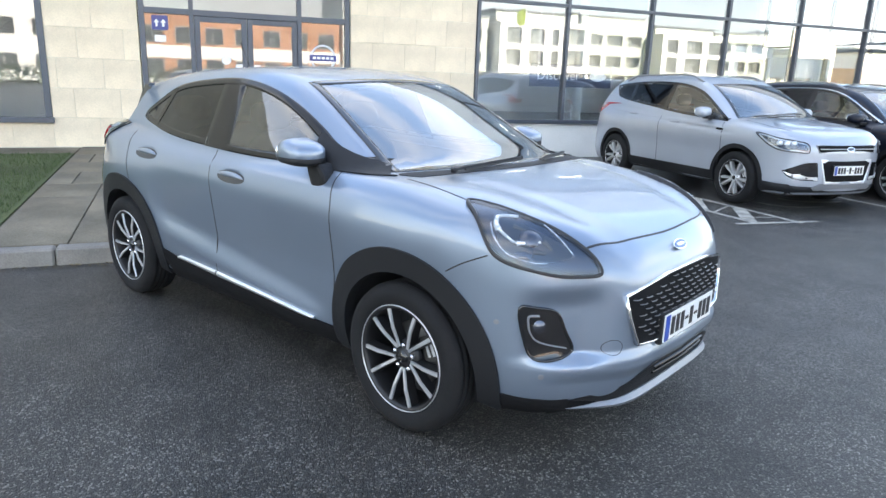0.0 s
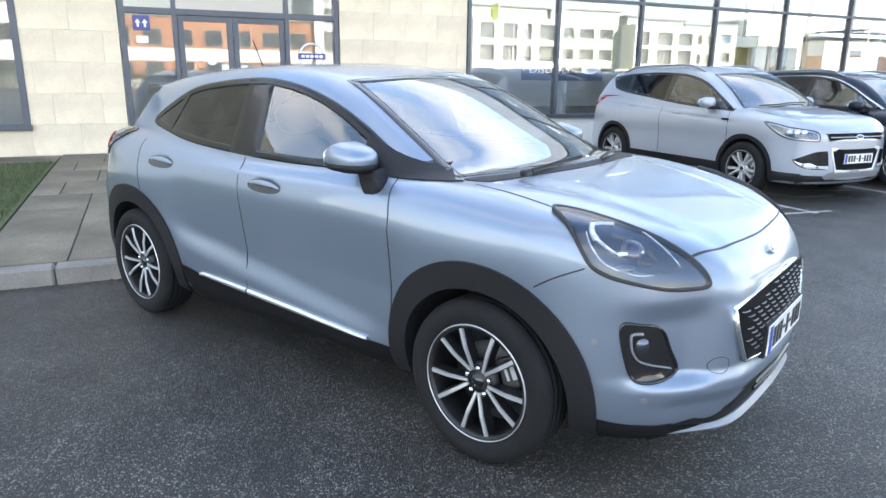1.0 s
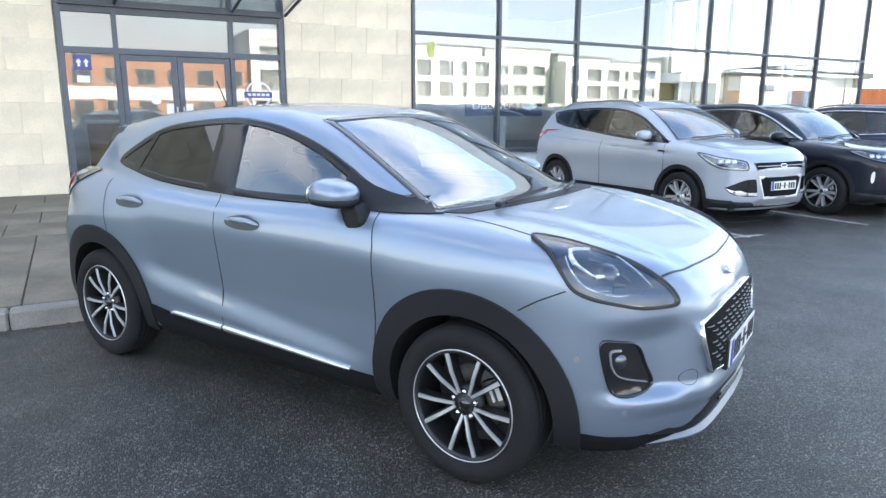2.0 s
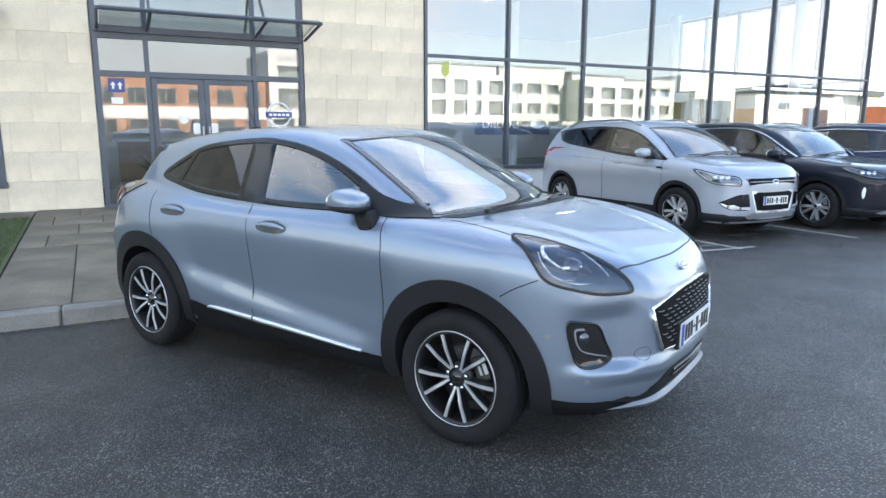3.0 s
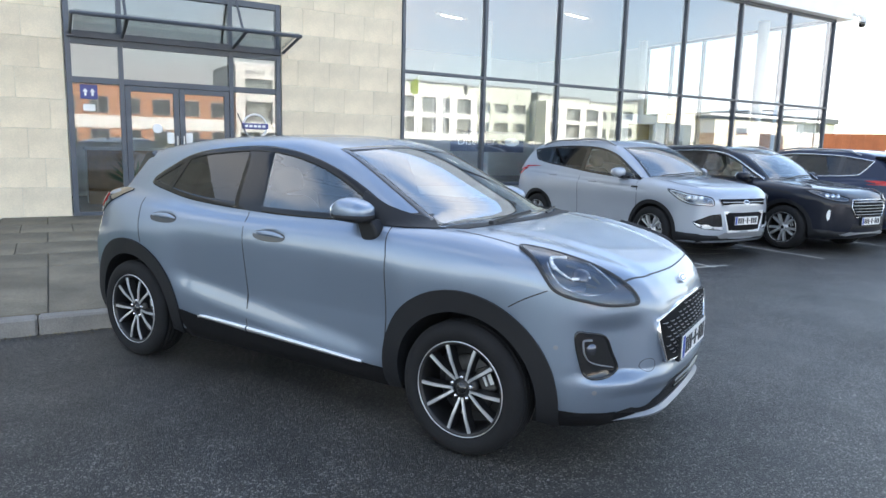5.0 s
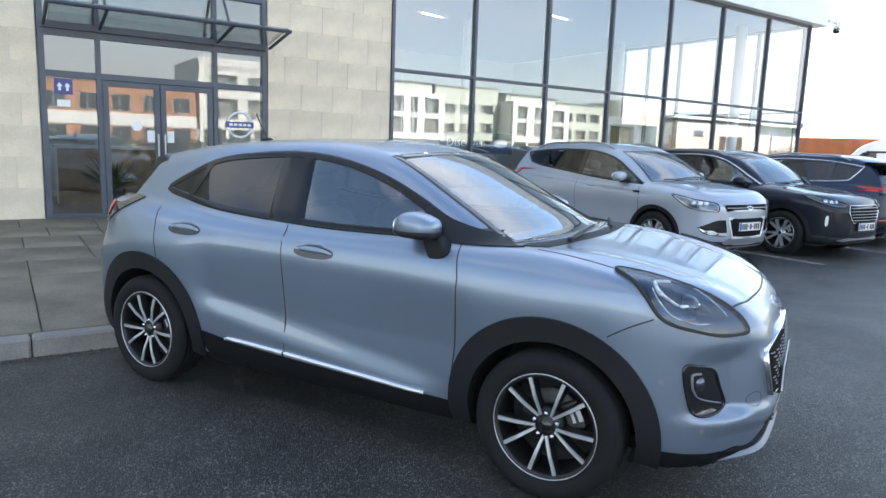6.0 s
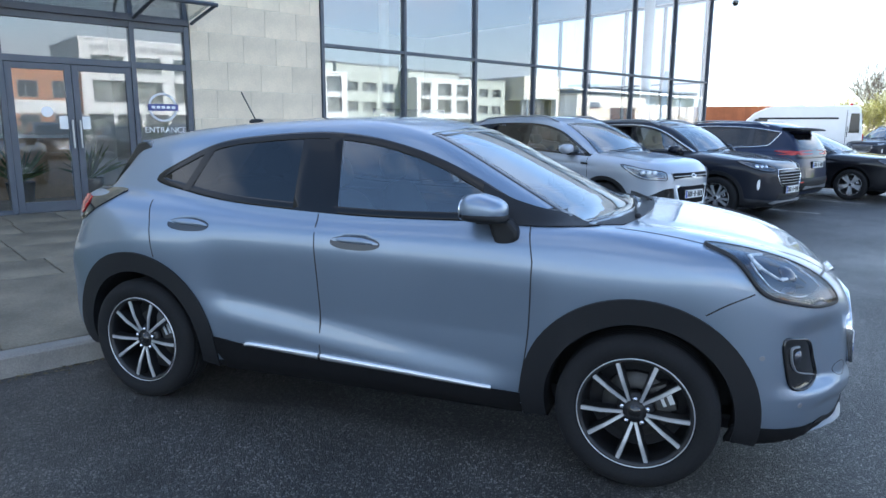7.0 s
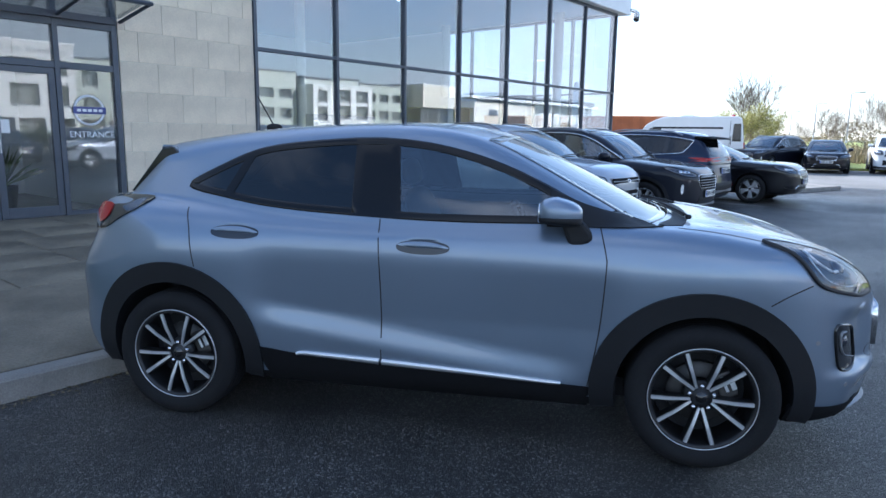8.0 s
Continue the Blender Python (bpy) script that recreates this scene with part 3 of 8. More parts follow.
def make_body(car, field, whole, lo, hi, h, paint_mat, regions, openings):
    """Skin a car's field and share its faces out: openings are left out, regions become panels of their own, wheel wells are lined."""
    p, faces, nrm = skin(whole, lo, hi, h)
    c = p[faces].mean(1)
    nc = unit(nrm[faces].mean(1))
    label = np.full(len(faces), 0)
    for k, region in enumerate(regions, 1):
        label[(label == 0) & region[1](c, nc)] = k
    well = np.zeros(len(faces), bool)
    depth = field(*c.T)
    well |= depth < -0.012
    label[well] = -2 - (c[well, 0] > 0) - 2 * (c[well, 1] > 0)
    for view, poly in openings:
        if view in ("right", "left"):
            side = nc[:, 1] * (-1 if view == "right" else 1) > 0.25
            label[side & (label > -2) & inside(poly, c[:, 0], c[:, 2])] = -1
        elif view == "top":
            label[(nc[:, 2] > 0.2) & (label > -2) & inside(poly, c[:, 0], c[:, 1])] = -1
        elif view == "front":
            label[(nc[:, 0] > 0.2) & (c[:, 0] > 1.4) & (label > -2) & inside(poly, c[:, 1], c[:, 2])] = -1
        else:
            label[(nc[:, 0] < -0.1) & (label > -2) & inside(poly, c[:, 1], c[:, 2])] = -1
    names = ["body"] + [r[0] for r in regions]
    paints = [paint_mat] + [r[2] if len(r) > 2 else paint_mat for r in regions]
    for k, name in list(enumerate(names)) + [(k, "wheel_well") for k in (-2, -3, -4, -5)]:
        sel = faces[label == k]
        if len(sel) == 0:
            continue
        if k < -1:
            mark = np.arange(len(p))
            while True:
                before = mark.copy()
                low = mark[sel].min(1)
                np.minimum.at(mark, sel.ravel(), np.repeat(low, sel.shape[1]))
                if (mark == before).all():
                    break
            root, count = np.unique(mark[sel[:, 0]], return_counts=True)
            sel = sel[mark[sel[:, 0]] == root[count.argmax()]]
        ids, inv = np.unique(sel, return_inverse=True)
        raw(name, p[ids], inv.reshape(sel.shape), DARK if k < -1 else paints[k], car, "black wheel well lining" if k < -1 else "", nrm[ids])


def arch(cx, cz, r, a0, a1, n=26):
    return [(cx + r * math.cos(radians(a)), cz + r * math.sin(radians(a))) for a in np.linspace(a0, a1, n)]


# ---- the small crossover in the foreground, built at the middle of the world ----
HANDLES = [(-0.932, 0.986), (0.022, 0.953)]


def ramp_down(z, top, low, r=0.018):
    """0 above top, 1 below low, straight in between, with rounded ends."""
    k = lambda q: 0.5 * (q + np.sqrt(q * q + r * r))
    return (k(top - z) - k(low - z)) / (top - low)


def door_scallop(x, z):
    mid = step(x, -0.94, -0.72) * step(x, 1.02, 0.80)
    line = 0.615 - (x + 0.70) * 0.135
    hollow = -0.033 * ramp_down(z, 0.905 - 0.030 * x, 0.60) * mid
    kick = 0.031 * step(z, line + 0.035, line - 0.12) * step(x, -0.94, -0.70) * step(x, 0.88, 0.58)
    haunch_r = 0.020 * np.exp(-((x + 1.27) / 0.50) ** 2) * np.exp(-((z - 0.86) / 0.16) ** 2)
    haunch_f = 0.018 * np.exp(-((x - 1.28) / 0.50) ** 2) * np.exp(-((z - 0.86) / 0.14) ** 2)
    return hollow + kick + haunch_r + haunch_f


def door_bowls(x, z):
    w = door_scallop(x, z)
    for hx, hz in HANDLES:
        r = np.hypot((x - hx) / 0.128, (z - hz) / 0.034)
        w = w - 0.013 * step(r, 1.05, 0.35)
    return w


def nose_sculpt(a, z):
    dent = -0.034 * step(z, 0.765, 0.665) * step(z, 0.425, 0.49) * step(a, 0.50, 0.60) * step(a, 0.85, 0.72)
    ledge = 0.020 * step(z, 0.50, 0.44) * step(z, 0.36, 0.42) * step(a, 0.80, 0.6)
    return dent + ledge


def bonnet_sculpt(x, a):
    on = step(x, 1.10, 1.45)
    edge = 0.66 - (x - 1.1) * 0.20
    ridge = 0.011 * np.exp(-((a - edge - 0.03) / 0.10) ** 2)
    dome = 0.008 * step(a, edge - 0.06, edge - 0.20)
    return on * (ridge + dome)


BODY = dict(
    width=curve((-2.1, 0.80), (-1.7, 0.862), (-1.28, 0.882), (-0.7, 0.884), (0, 0.884), (0.7, 0.884), (1.28, 0.882), (1.7, 0.850), (2.1, 0.78)),
    side=curve((0.2, -0.075), (0.32, -0.035), (0.45, -0.012), (0.62, 0.0), (0.80, 0.004), (0.93, -0.002), (1.02, -0.030), (1.10, -0.085), (1.2, -0.2)),
    sculpt=door_scallop, sculpt_front=nose_sculpt, sculpt_top=bonnet_sculpt,
    top=curve((-2.2, 1.06), (-1.8, 1.125), (-1.3, 1.135), (-0.6, 1.09), (0.2, 1.085), (0.8, 1.09), (1.1, 1.086), (1.4, 1.055), (1.7, 0.998), (1.9, 0.938), (2.05, 0.870), (2.2, 0.77)),
    crown=0.035, r_top=0.075, r_end=0.12, floor=0.21,
    front=curve((0, 2.130), (0.3, 2.115), (0.46, 2.082), (0.56, 2.022), (0.70, 1.93), (0.82, 1.80), (0.92, 1.58)),
    front_z=curve((0.15, -0.10), (0.28, -0.015), (0.40, 0.01), (0.6, 0.01), (0.75, 0.0), (0.85, -0.022), (0.95, -0.07), (1.1, -0.2)),
    rear=curve((0, -2.06), (0.4, -2.03), (0.75, -1.90), (0.85, -1.72), (0.93, -1.4)),
    rear_z=curve((0.15, 0.16), (0.32, 0.02), (0.55, 0.0), (0.74, 0.0), (0.85, 0.05), (0.95, 0.10), (1.11, 0.12), (1.3, 0.2)),
    roof=curve((-2.2, 1.20), (-1.85, 1.345), (-1.5, 1.425), (-1.1, 1.484), (-0.7, 1.517), (-0.25, 1.532), (0.10, 1.518), (0.35, 1.462), (0.7, 1.302), (1.0, 1.150), (1.3, 0.99)),
    roof_k=curve((-2, 0.95), (0, 1.0), (0.3, 0.95), (0.6, 0.9), (1.3, 0.88)),
    roof_crown=0.085, bow=0.20, tumble=0.46, belt=1.08,
    cabin_width=curve((-2.0, 0.62), (-1.6, 0.70), (-1.2, 0.765), (-0.6, 0.802), (0, 0.812), (0.6, 0.80), (1.1, 0.755), (1.4, 0.70)),
    cabin_rear=curve((1.0, -1.93), (1.12, -1.85), (1.30, -1.68), (1.42, -1.615)), rear_bow=0.42,
    r_roof=0.10, r_belt=0.022,
)
main_field = body_field(BODY)
BODY_BOWLS = dict(BODY)
BODY_BOWLS["sculpt"] = door_bowls
ARCHES = [(1.294, 0.33), (-1.29, 0.335)]
DLO = spline([(-1.275, 1.19), (-1.085, 1.305), (-0.87, 1.390), (-0.60, 1.428), (-0.28, 1.447), (-0.03, 1.43), (0.19, 1.387), (0.385, 1.325), (0.57, 1.244), (0.74, 1.161),
              (0.955, 1.097), (0.955, 1.097), (0.80, 1.084), (0.54, 1.070), (0.14, 1.064), (-0.21, 1.071), (-0.71, 1.095), (-1.03, 1.135)], n=5)


def oblique(name, d):
    """Adds a slanting view along d for panels that wrap a corner."""
    d = Vector(d).normalized()
    e1 = d.cross(Vector((0, 0, 1))).normalized()
    e2 = e1.cross(d)
    VIEWS[name] = (lambda a, b: tuple(e1 * a + e2 * b - d * 1.2), tuple(d))
    base = {"shift": Vector((0, 0, 0))}

    def flat(points):
        ps = [Vector(p) for p in points]
        mid = sum(ps, Vector()) / len(ps)
        base["shift"] = d * (mid.dot(d) - 0.5)
        VIEWS[name] = (lambda a, b: tuple(e1 * a + e2 * b + base["shift"]), tuple(d))
        return [(p.dot(e1), p.dot(e2)) for p in ps]
    return flat


def shrink(poly, d):
    q = np.array(poly)
    t = unit(np.roll(q, -1, 0) - np.roll(q, 1, 0))
    area = np.sum(q[:, 0] * np.roll(q[:, 1], -1) - np.roll(q[:, 0], -1) * q[:, 1])
    n = np.stack([-t[:, 1], t[:, 0]], 1) * (1 if area > 0 else -1)
    return [tuple(p) for p in q + n * d]


def ellipse(cx, cy, rx, ry, n=24, power=2.0):
    out = []
    for k in range(n):
        a = 2 * math.pi * k / n
        c, s = math.cos(a), math.sin(a)
        out.append((cx + rx * math.copysign(abs(c) ** (2 / power), c), cy + ry * math.copysign(abs(s) ** (2 / power), s)))
    return out


def blob(centre, size, power=2.6, n=(28, 18), m=None):
    """A rounded box."""
    bm = bmesh.new()
    bmesh.ops.create_uvsphere(bm, u_segments=n[0], v_segments=n[1], radius=1)
    for v in bm.verts:
        c = v.co
        k = (abs(c.x) ** power + abs(c.y) ** power + abs(c.z) ** power) ** (-1 / power)
        v.co = Vector((c.x * k * size[0], c.y * k * size[1], c.z * k * size[2]))
    if m is not None:
        bmesh.ops.transform(bm, matrix=m, verts=bm.verts[:])
    bmesh.ops.translate(bm, vec=centre, verts=bm.verts[:])
    return bm


def seat(parent, x, y, z=0.42, back=18, bench=0.0):
    """A car seat with cushion, backrest and headrest."""
    w = bench or 0.25
    part("seat_cushion", blob((x + 0.05, y, z), (0.27, w, 0.10), 3.0), SEATCLOTH, parent, smooth=True)
    t = Matrix.Rotation(radians(-back), 4, "Y")
    part("seat_back", blob((x - 0.28, y, z + 0.36), (0.085, w * 0.95, 0.33), 3.0, m=t), SEATCLOTH, parent, smooth=True)
    for dy in ((0,) if not bench else (-0.38, 0.38)):
        part("headrest", blob((x - 0.41, y + dy, z + 0.77), (0.055, 0.13, 0.085), 3.0, m=t), SEATCLOTH, parent, smooth=True)


def cabin(parent, width=0.66, seat_x=(0.05, -0.85), dash_x=0.75, dash_z=0.95, wheel_y=-0.36, z=0.46):
    """Dashboard, steering wheel, seats and floor."""
    part("cabin_floor", cube(-1.7, -width, 0.26, dash_x + 0.2, width, 0.32), DARK, parent)
    bm = blob((dash_x + 0.1, 0, dash_z - 0.13), (0.30, width + 0.03, 0.16), 3.0)
    part("dashboard", bm, DARK, parent, smooth=True)
    sw = new("steering_wheel")
    sw.parent, sw.matrix_basis = parent, pose(dash_x - 0.32, wheel_y, dash_z - 0.04, 0, 65, 0)
    bm = bmesh.new()
    pts = [(0.18 * math.cos(a), 0.18 * math.sin(a), 0) for a in np.linspace(0, 2 * math.pi, 25)]
    for p, q in zip(pts, pts[1:]):
        rod(bm, p, q, 0.015, n=8)
    part("wheel_ring", bm, DARK, sw, smooth=True)
    bm = blob((0, 0, -0.01), (0.07, 0.07, 0.03))
    for a in (90, 210, 330):
        rod(bm, (0, 0, 0), (0.17 * math.cos(radians(a)), 0.17 * math.sin(radians(a)), 0), 0.013)
    part("wheel_boss", bm, DARK, sw, smooth=True)
    for y in (-0.36, 0.36):
        seat(parent, seat_x[0], y, z)
    seat(parent, seat_x[1], 0, z, 22, bench=0.60)


def number_plate(name, m, parent, size=(0.50, 0.115), chars=9, label="white number plate with a blue band and black bars"):
    """A plate in its own plane, facing local +x, with bars for its characters."""
    root = new(name)
    root.parent, root.matrix_basis = parent, m
    tagged(root, label)
    w, h = size
    part("plate_base", cube(-0.006, -w / 2, -h / 2, 0.0, w / 2, h / 2, 0.002), WHITE, root)
    part("plate_band", cube(0.0005, -w / 2 + 0.004, -h / 2 + 0.004, 0.0015, -w / 2 + 0.045, h / 2 - 0.004), BLUE, root)
    step_w = (w - 0.075) / chars
    for k in range(chars):
        y = -w / 2 + 0.055 + k * step_w
        dash = k in (3, 5)
        bm = cube(0.0005, y + 0.006, -0.006 if dash else -h * 0.34, 0.002, y + step_w - 0.008, 0.006 if dash else h * 0.34)
        part("character_bar", bm, INK, root)
    return root


def build_crossover():
    car = empty("crossover_car", None, "silver-blue compact crossover parked nose out on the damp asphalt", "car")
    F = main_field
    front_door = [(-0.20, 1.12), (-0.187, 0.83), (-0.186, 0.36), (0.795, 0.32), (0.837, 0.597), (0.854, 0.886), (0.825, 1.12)]
    rear_door = [(-0.20, 1.12), (-0.187, 0.83), (-0.186, 0.36), (-0.80, 0.39), (-0.83, 0.52), (-0.93, 0.68), (-1.147, 0.80), (-1.17, 0.945), (-1.225, 1.12)]
    bonnet = [(1.16, -0.72), (1.36, -0.725), (1.53, -0.725), (1.62, -0.675), (1.74, -0.655), (1.86, -0.615), (1.955, -0.555), (1.995, -0.40), (2.02, 0)]
    bonnet_full = bonnet + [(x, -y) for x, y in reversed(bonnet[:-1])]
    screen = spline([(0.33, 0), (0.31, -0.34), (0.27, -0.555), (0.27, -0.555), (0.66, -0.612), (1.05, -0.675), (1.05, -0.675), (1.13, -0.45), (1.185, 0), (1.13, 0.45),
                     (1.05, 0.675), (1.05, 0.675), (0.66, 0.612), (0.27, 0.555), (0.27, 0.555), (0.31, 0.34)], n=5)
    lamp_view = {s: oblique("lamp" + s, (-0.52, 0.62 * k, -0.58)) for s, k in (("R", 1), ("L", -1))}
    nose_view = {s: oblique("nose" + s, (-0.72, 0.69 * k, 0)) for s, k in (("R", 1), ("L", -1))}
    tail_view = {s: oblique("tail" + s, (0.45, 0.89 * k, 0)) for s, k in (("R", 1), ("L", -1))}
    lamp3 = [(1.515, -0.738, 1.020), (1.612, -0.808, 0.985), (1.69, -0.835, 0.908), (1.738, -0.826, 0.856), (1.817, -0.79, 0.825), (1.914, -0.711, 0.798), (1.978, -0.618, 0.789),
             (2.017, -0.552, 0.795), (1.997, -0.552, 0.839), (1.946, -0.576, 0.887), (1.854, -0.617, 0.941), (1.737, -0.660, 0.982), (1.616, -0.69, 1.010)]
    fog3 = [(1.826, -0.787, 0.668), (1.873, -0.745, 0.672), (1.925, -0.685, 0.652), (1.945, -0.650, 0.577), (1.968, -0.625, 0.498), (1.938, -0.684, 0.468), (1.876, -0.747, 0.470), (1.846, -0.772, 0.539)]
    tail3 = [(-1.90, -0.58, 1.095), (-1.747, -0.668, 1.118), (-1.483, -0.724, 1.125), (-1.50, -0.80, 1.075), (-1.60, -0.82, 1.02), (-1.749, -0.783, 0.952), (-1.88, -0.62, 0.97)]
    mirror = lambda pts: [(x, -y, z) for x, y, z in pts]
    doors = [("underside", lambda c, n: (c[:, 2] < 0.262) | ((c[:, 2] < 0.40) & (n[:, 2] < -0.55)), SHADEBLACK), ("front_door", lambda c, n: inside(front_door, c[:, 0], c[:, 2]) & (c[:, 1] < -0.5)), ("front_door", lambda c, n: inside(front_door, c[:, 0], c[:, 2]) & (c[:, 1] > 0.5)),
             ("rear_door", lambda c, n: inside(rear_door, c[:, 0], c[:, 2]) & (c[:, 1] < -0.5)), ("rear_door", lambda c, n: inside(rear_door, c[:, 0], c[:, 2]) & (c[:, 1] > 0.5)),
             ("bonnet", lambda c, n: inside(bonnet_full, c[:, 0], c[:, 1]) & (n[:, 2] > 0.3) & (c[:, 2] > 0.8)),
             ("front_bumper", lambda c, n: (c[:, 0] > 1.66) | ((c[:, 0] > 1.45) & (c[:, 2] < 0.77 + (c[:, 0] - 1.537) * 0.53))),
             ("tailgate", lambda c, n: (c[:, 0] < -1.62) & (np.abs(c[:, 1]) < 0.62) & (c[:, 2] > 0.72)),
             ("rear_bumper", lambda c, n: (c[:, 0] < -1.45) & (c[:, 2] < 0.80))]
    holes = [("right", shrink(DLO, 0.022)), ("left", shrink(DLO, 0.022)), ("top", shrink(screen, 0.03))]
    whole = cut_arches(body_field(BODY_BOWLS), ARCHES, 0.385)
    make_body(car, F, whole, (-2.2, -1.0, 0.12), (2.25, 1.0, 1.62), 0.0155, CARPAINT, doors, holes)
    part("underbody", cube(-1.75, -0.60, 0.20, 1.72, 0.60, 0.27, 0.02), DARK, car)

    for sd, view in ((-1, "right"), (1, "left")):
        # wheel-arch and sill mouldings in black plastic
        for (cx, cz), a0, a1 in ((ARCHES[0], -13, 193), (ARCHES[1], -13, 193)):
            ring = arch(cx - 0.01, cz, 0.482, a0, a1, 40) + arch(cx, cz, 0.378, a1, a0, 40)
            panel("arch_moulding", F, view, ring, PLASTIC, car, 0.012, 0.05, 0.045, label="black plastic wheel-arch moulding")
        sill = [(-0.84, 0.40), (-0.62, 0.378), (0.0, 0.360), (0.67, 0.330), (0.82, 0.318), (0.80, 0.215), (-0.80, 0.215)]
        panel("sill_moulding", F, view, sill, SHADEBLACK, car, 0.008, 0.03, 0.06, label="black plastic sill moulding")
        band("sill_strip", F, view, [(-0.625, 0.381), (-0.58, 0.386), (-0.40, 0.381), (-0.195, 0.374)], (0.013, 0.026), STRIP, car, 0.012, 0.012, label="bright chrome sill strip")
        band("sill_strip", F, view, [(-0.182, 0.373), (0.20, 0.360), (0.52, 0.346), (0.675, 0.338)], (0.026, 0.011), STRIP, car, 0.012, 0.012, label="bright chrome sill strip")
        # shut lines
        for line in ([(-0.203, 1.065), (-0.187, 0.83), (-0.186, 0.375)], [(0.822, 1.065), (0.85, 0.95), (0.854, 0.886), (0.837, 0.597), (0.797, 0.325)],
                     [(-1.226, 1.085), (-1.185, 1.0), (-1.168, 0.925), (-1.147, 0.80)], [(1.537, 0.767), (1.61, 0.812), (1.704, 0.856)]):
            band("shut_line", F, view, line, 0.0055, INK, car, 0.0012, 0.004, bulge=0.0)
        # side windows
        rear_glass = spline([(-0.335, 1.092), (-0.335, 1.092), (-0.36, 1.408), (-0.36, 1.408), (-0.60, 1.402), (-0.80, 1.376), (-0.905, 1.352), (-0.905, 1.352), (-1.00, 1.20), (-1.025, 1.160), (-1.025, 1.160),
                             (-0.70, 1.113)], n=4)
        front_glass = spline([(-0.125, 1.082), (-0.125, 1.082), (-0.165, 1.412), (-0.165, 1.412), (-0.02, 1.400), (0.18, 1.358), (0.37, 1.295), (0.52, 1.226), (0.625, 1.175), (0.625, 1.175), (0.60, 1.084), (0.60, 1.084), (0.2, 1.078)], n=4)
        quarter = spline([(-1.235, 1.192), (-1.075, 1.285), (-0.935, 1.338), (-0.935, 1.338), (-1.048, 1.156), (-1.048, 1.156), (-1.15, 1.172)], n=4)
        panel("rear_side_window", F, view, rear_glass, PRIVACY, car, 0.0, 0, 0.06, label="dark tinted side window").visible_shadow = False
        panel("front_side_window", F, view, front_glass, CARGLASS, car, 0.0, 0, 0.06, label="clear side window").visible_shadow = False
        panel("quarter_window", F, view, quarter, PRIVACY, car, 0.0, 0, 0.06, label="dark tinted quarter window")
        band("window_surround", F, view, shrink(DLO, 0.017), 0.036, PILLAR, car, 0.0015, 0.008, closed=True, sharp=True, bulge=0.0005, label="gloss black window surround")
        panel("pillar_cover", F, view, [(-0.35, 1.075), (-0.10, 1.068), (-0.145, 1.435), (-0.375, 1.436)], PILLAR, car, 0.003, 0.01, 0.05, label="gloss black centre pillar cover")
        panel("pillar_cover", F, view, [(-1.062, 1.14), (-1.012, 1.14), (-0.895, 1.375), (-0.95, 1.36)], PILLAR, car, 0.003, 0.01, 0.05, label="gloss black rear pillar cover")
        sail_view = oblique("sail", (0, -sd * 0.80, -0.60))
        over, _, _ = drop(F, view, [(0.590, 1.222), (0.66, 1.192), (0.74, 1.160), (0.82, 1.135), (0.90, 1.113), (0.97, 1.093)])
        under = [(1.07, 0.748, 1.082), (1.10, 0.735, 1.082), (1.05, 0.762, 1.070), (0.95, 0.787, 1.066), (0.84, 0.799, 1.064), (0.70, 0.808, 1.062), (0.585, 0.814, 1.062)]
        panel("sail_panel", F, "sail", sail_view([tuple(q) for q in over] + [(x, sd * yy, z) for x, yy, z in under]), PLASTIC, car, 0.006, 0.012, 0.03, label="black mirror panel at the foot of the pillar")
        panel("door_card", F, view, [(-1.1, 0.40), (0.8, 0.36), (0.8, 1.05), (-1.1, 1.10)], DARK, car, -0.07, 0, 0.12)
        # door handles
        for hx, hz in HANDLES:
            bar = spline([(hx - 0.122, hz + 0.004), (hx - 0.05, hz + 0.019), (hx + 0.05, hz + 0.017), (hx + 0.124, hz - 0.004), (hx + 0.05, hz - 0.008), (hx - 0.05, hz - 0.006)], n=5)
            # the hollow's shade is painted by this dark ellipse
            panel("handle_cup", F, view, ellipse(hx, hz - 0.006, 0.128, 0.032, 32, 2.3), CUPSHADE, car, 0.0012, 0.003, 0.03, label="dark panel that paints the shade in the hollow behind the handle")
            panel("door_handle", F, view, bar, CARPAINT, car, 0.006, 0.016, 0.02, dome=0.012, label="body-coloured pull handle")
        # door mirror
        mir = new("door_mirror")
        mir.parent = car
        y = sd * 0.882
        cap, low = blob((0.645, y, 1.136), (0.098, 0.097, 0.066), 2.9), blob((0.646, y, 1.105), (0.0965, 0.0975, 0.032), 3.0)
        for bm in (cap, low):
            for v in bm.verts:
                fore = min(max((v.co.x - 0.63) / 0.11, 0.0), 1.0)
                v.co.z = 1.118 + (v.co.z - 1.118) * (1.0 - 0.32 * fore if v.co.z > 1.118 else 1.0 - 0.2 * (1 - fore))
        part("mirror_cap", cap, CARPAINT, mir, smooth=True)
        part("mirror_lower", low, PLASTIC, mir, "black plastic lower half", smooth=True)
        bm = prism([(0.645, 1.095), (0.745, 1.092), (0.785, 1.045), (0.790, 1.012), (0.750, 0.978), (0.690, 0.974), (0.668, 1.030)], sd * 0.775, sd * 0.868, bevel=0.018)
        part("mirror_arm", bm, PLASTIC, mir, "black plastic arm")
        part("mirror_glass", blob((0.556, y, 1.132), (0.008, 0.078, 0.044), 3.0), CHROME, mir, smooth=True)
        # tail lamp
        s = "R" if sd < 0 else "L"
        flip = (lambda p: p) if sd < 0 else mirror
        t3 = tail_view[s](flip(tail3))
        lamp = panel("tail_lamp", F, "tail" + s, spline(t3, n=4), GLOSSBLACK, car, 0.008, 0.03, 0.05, label="dark tail lamp with a red centre")
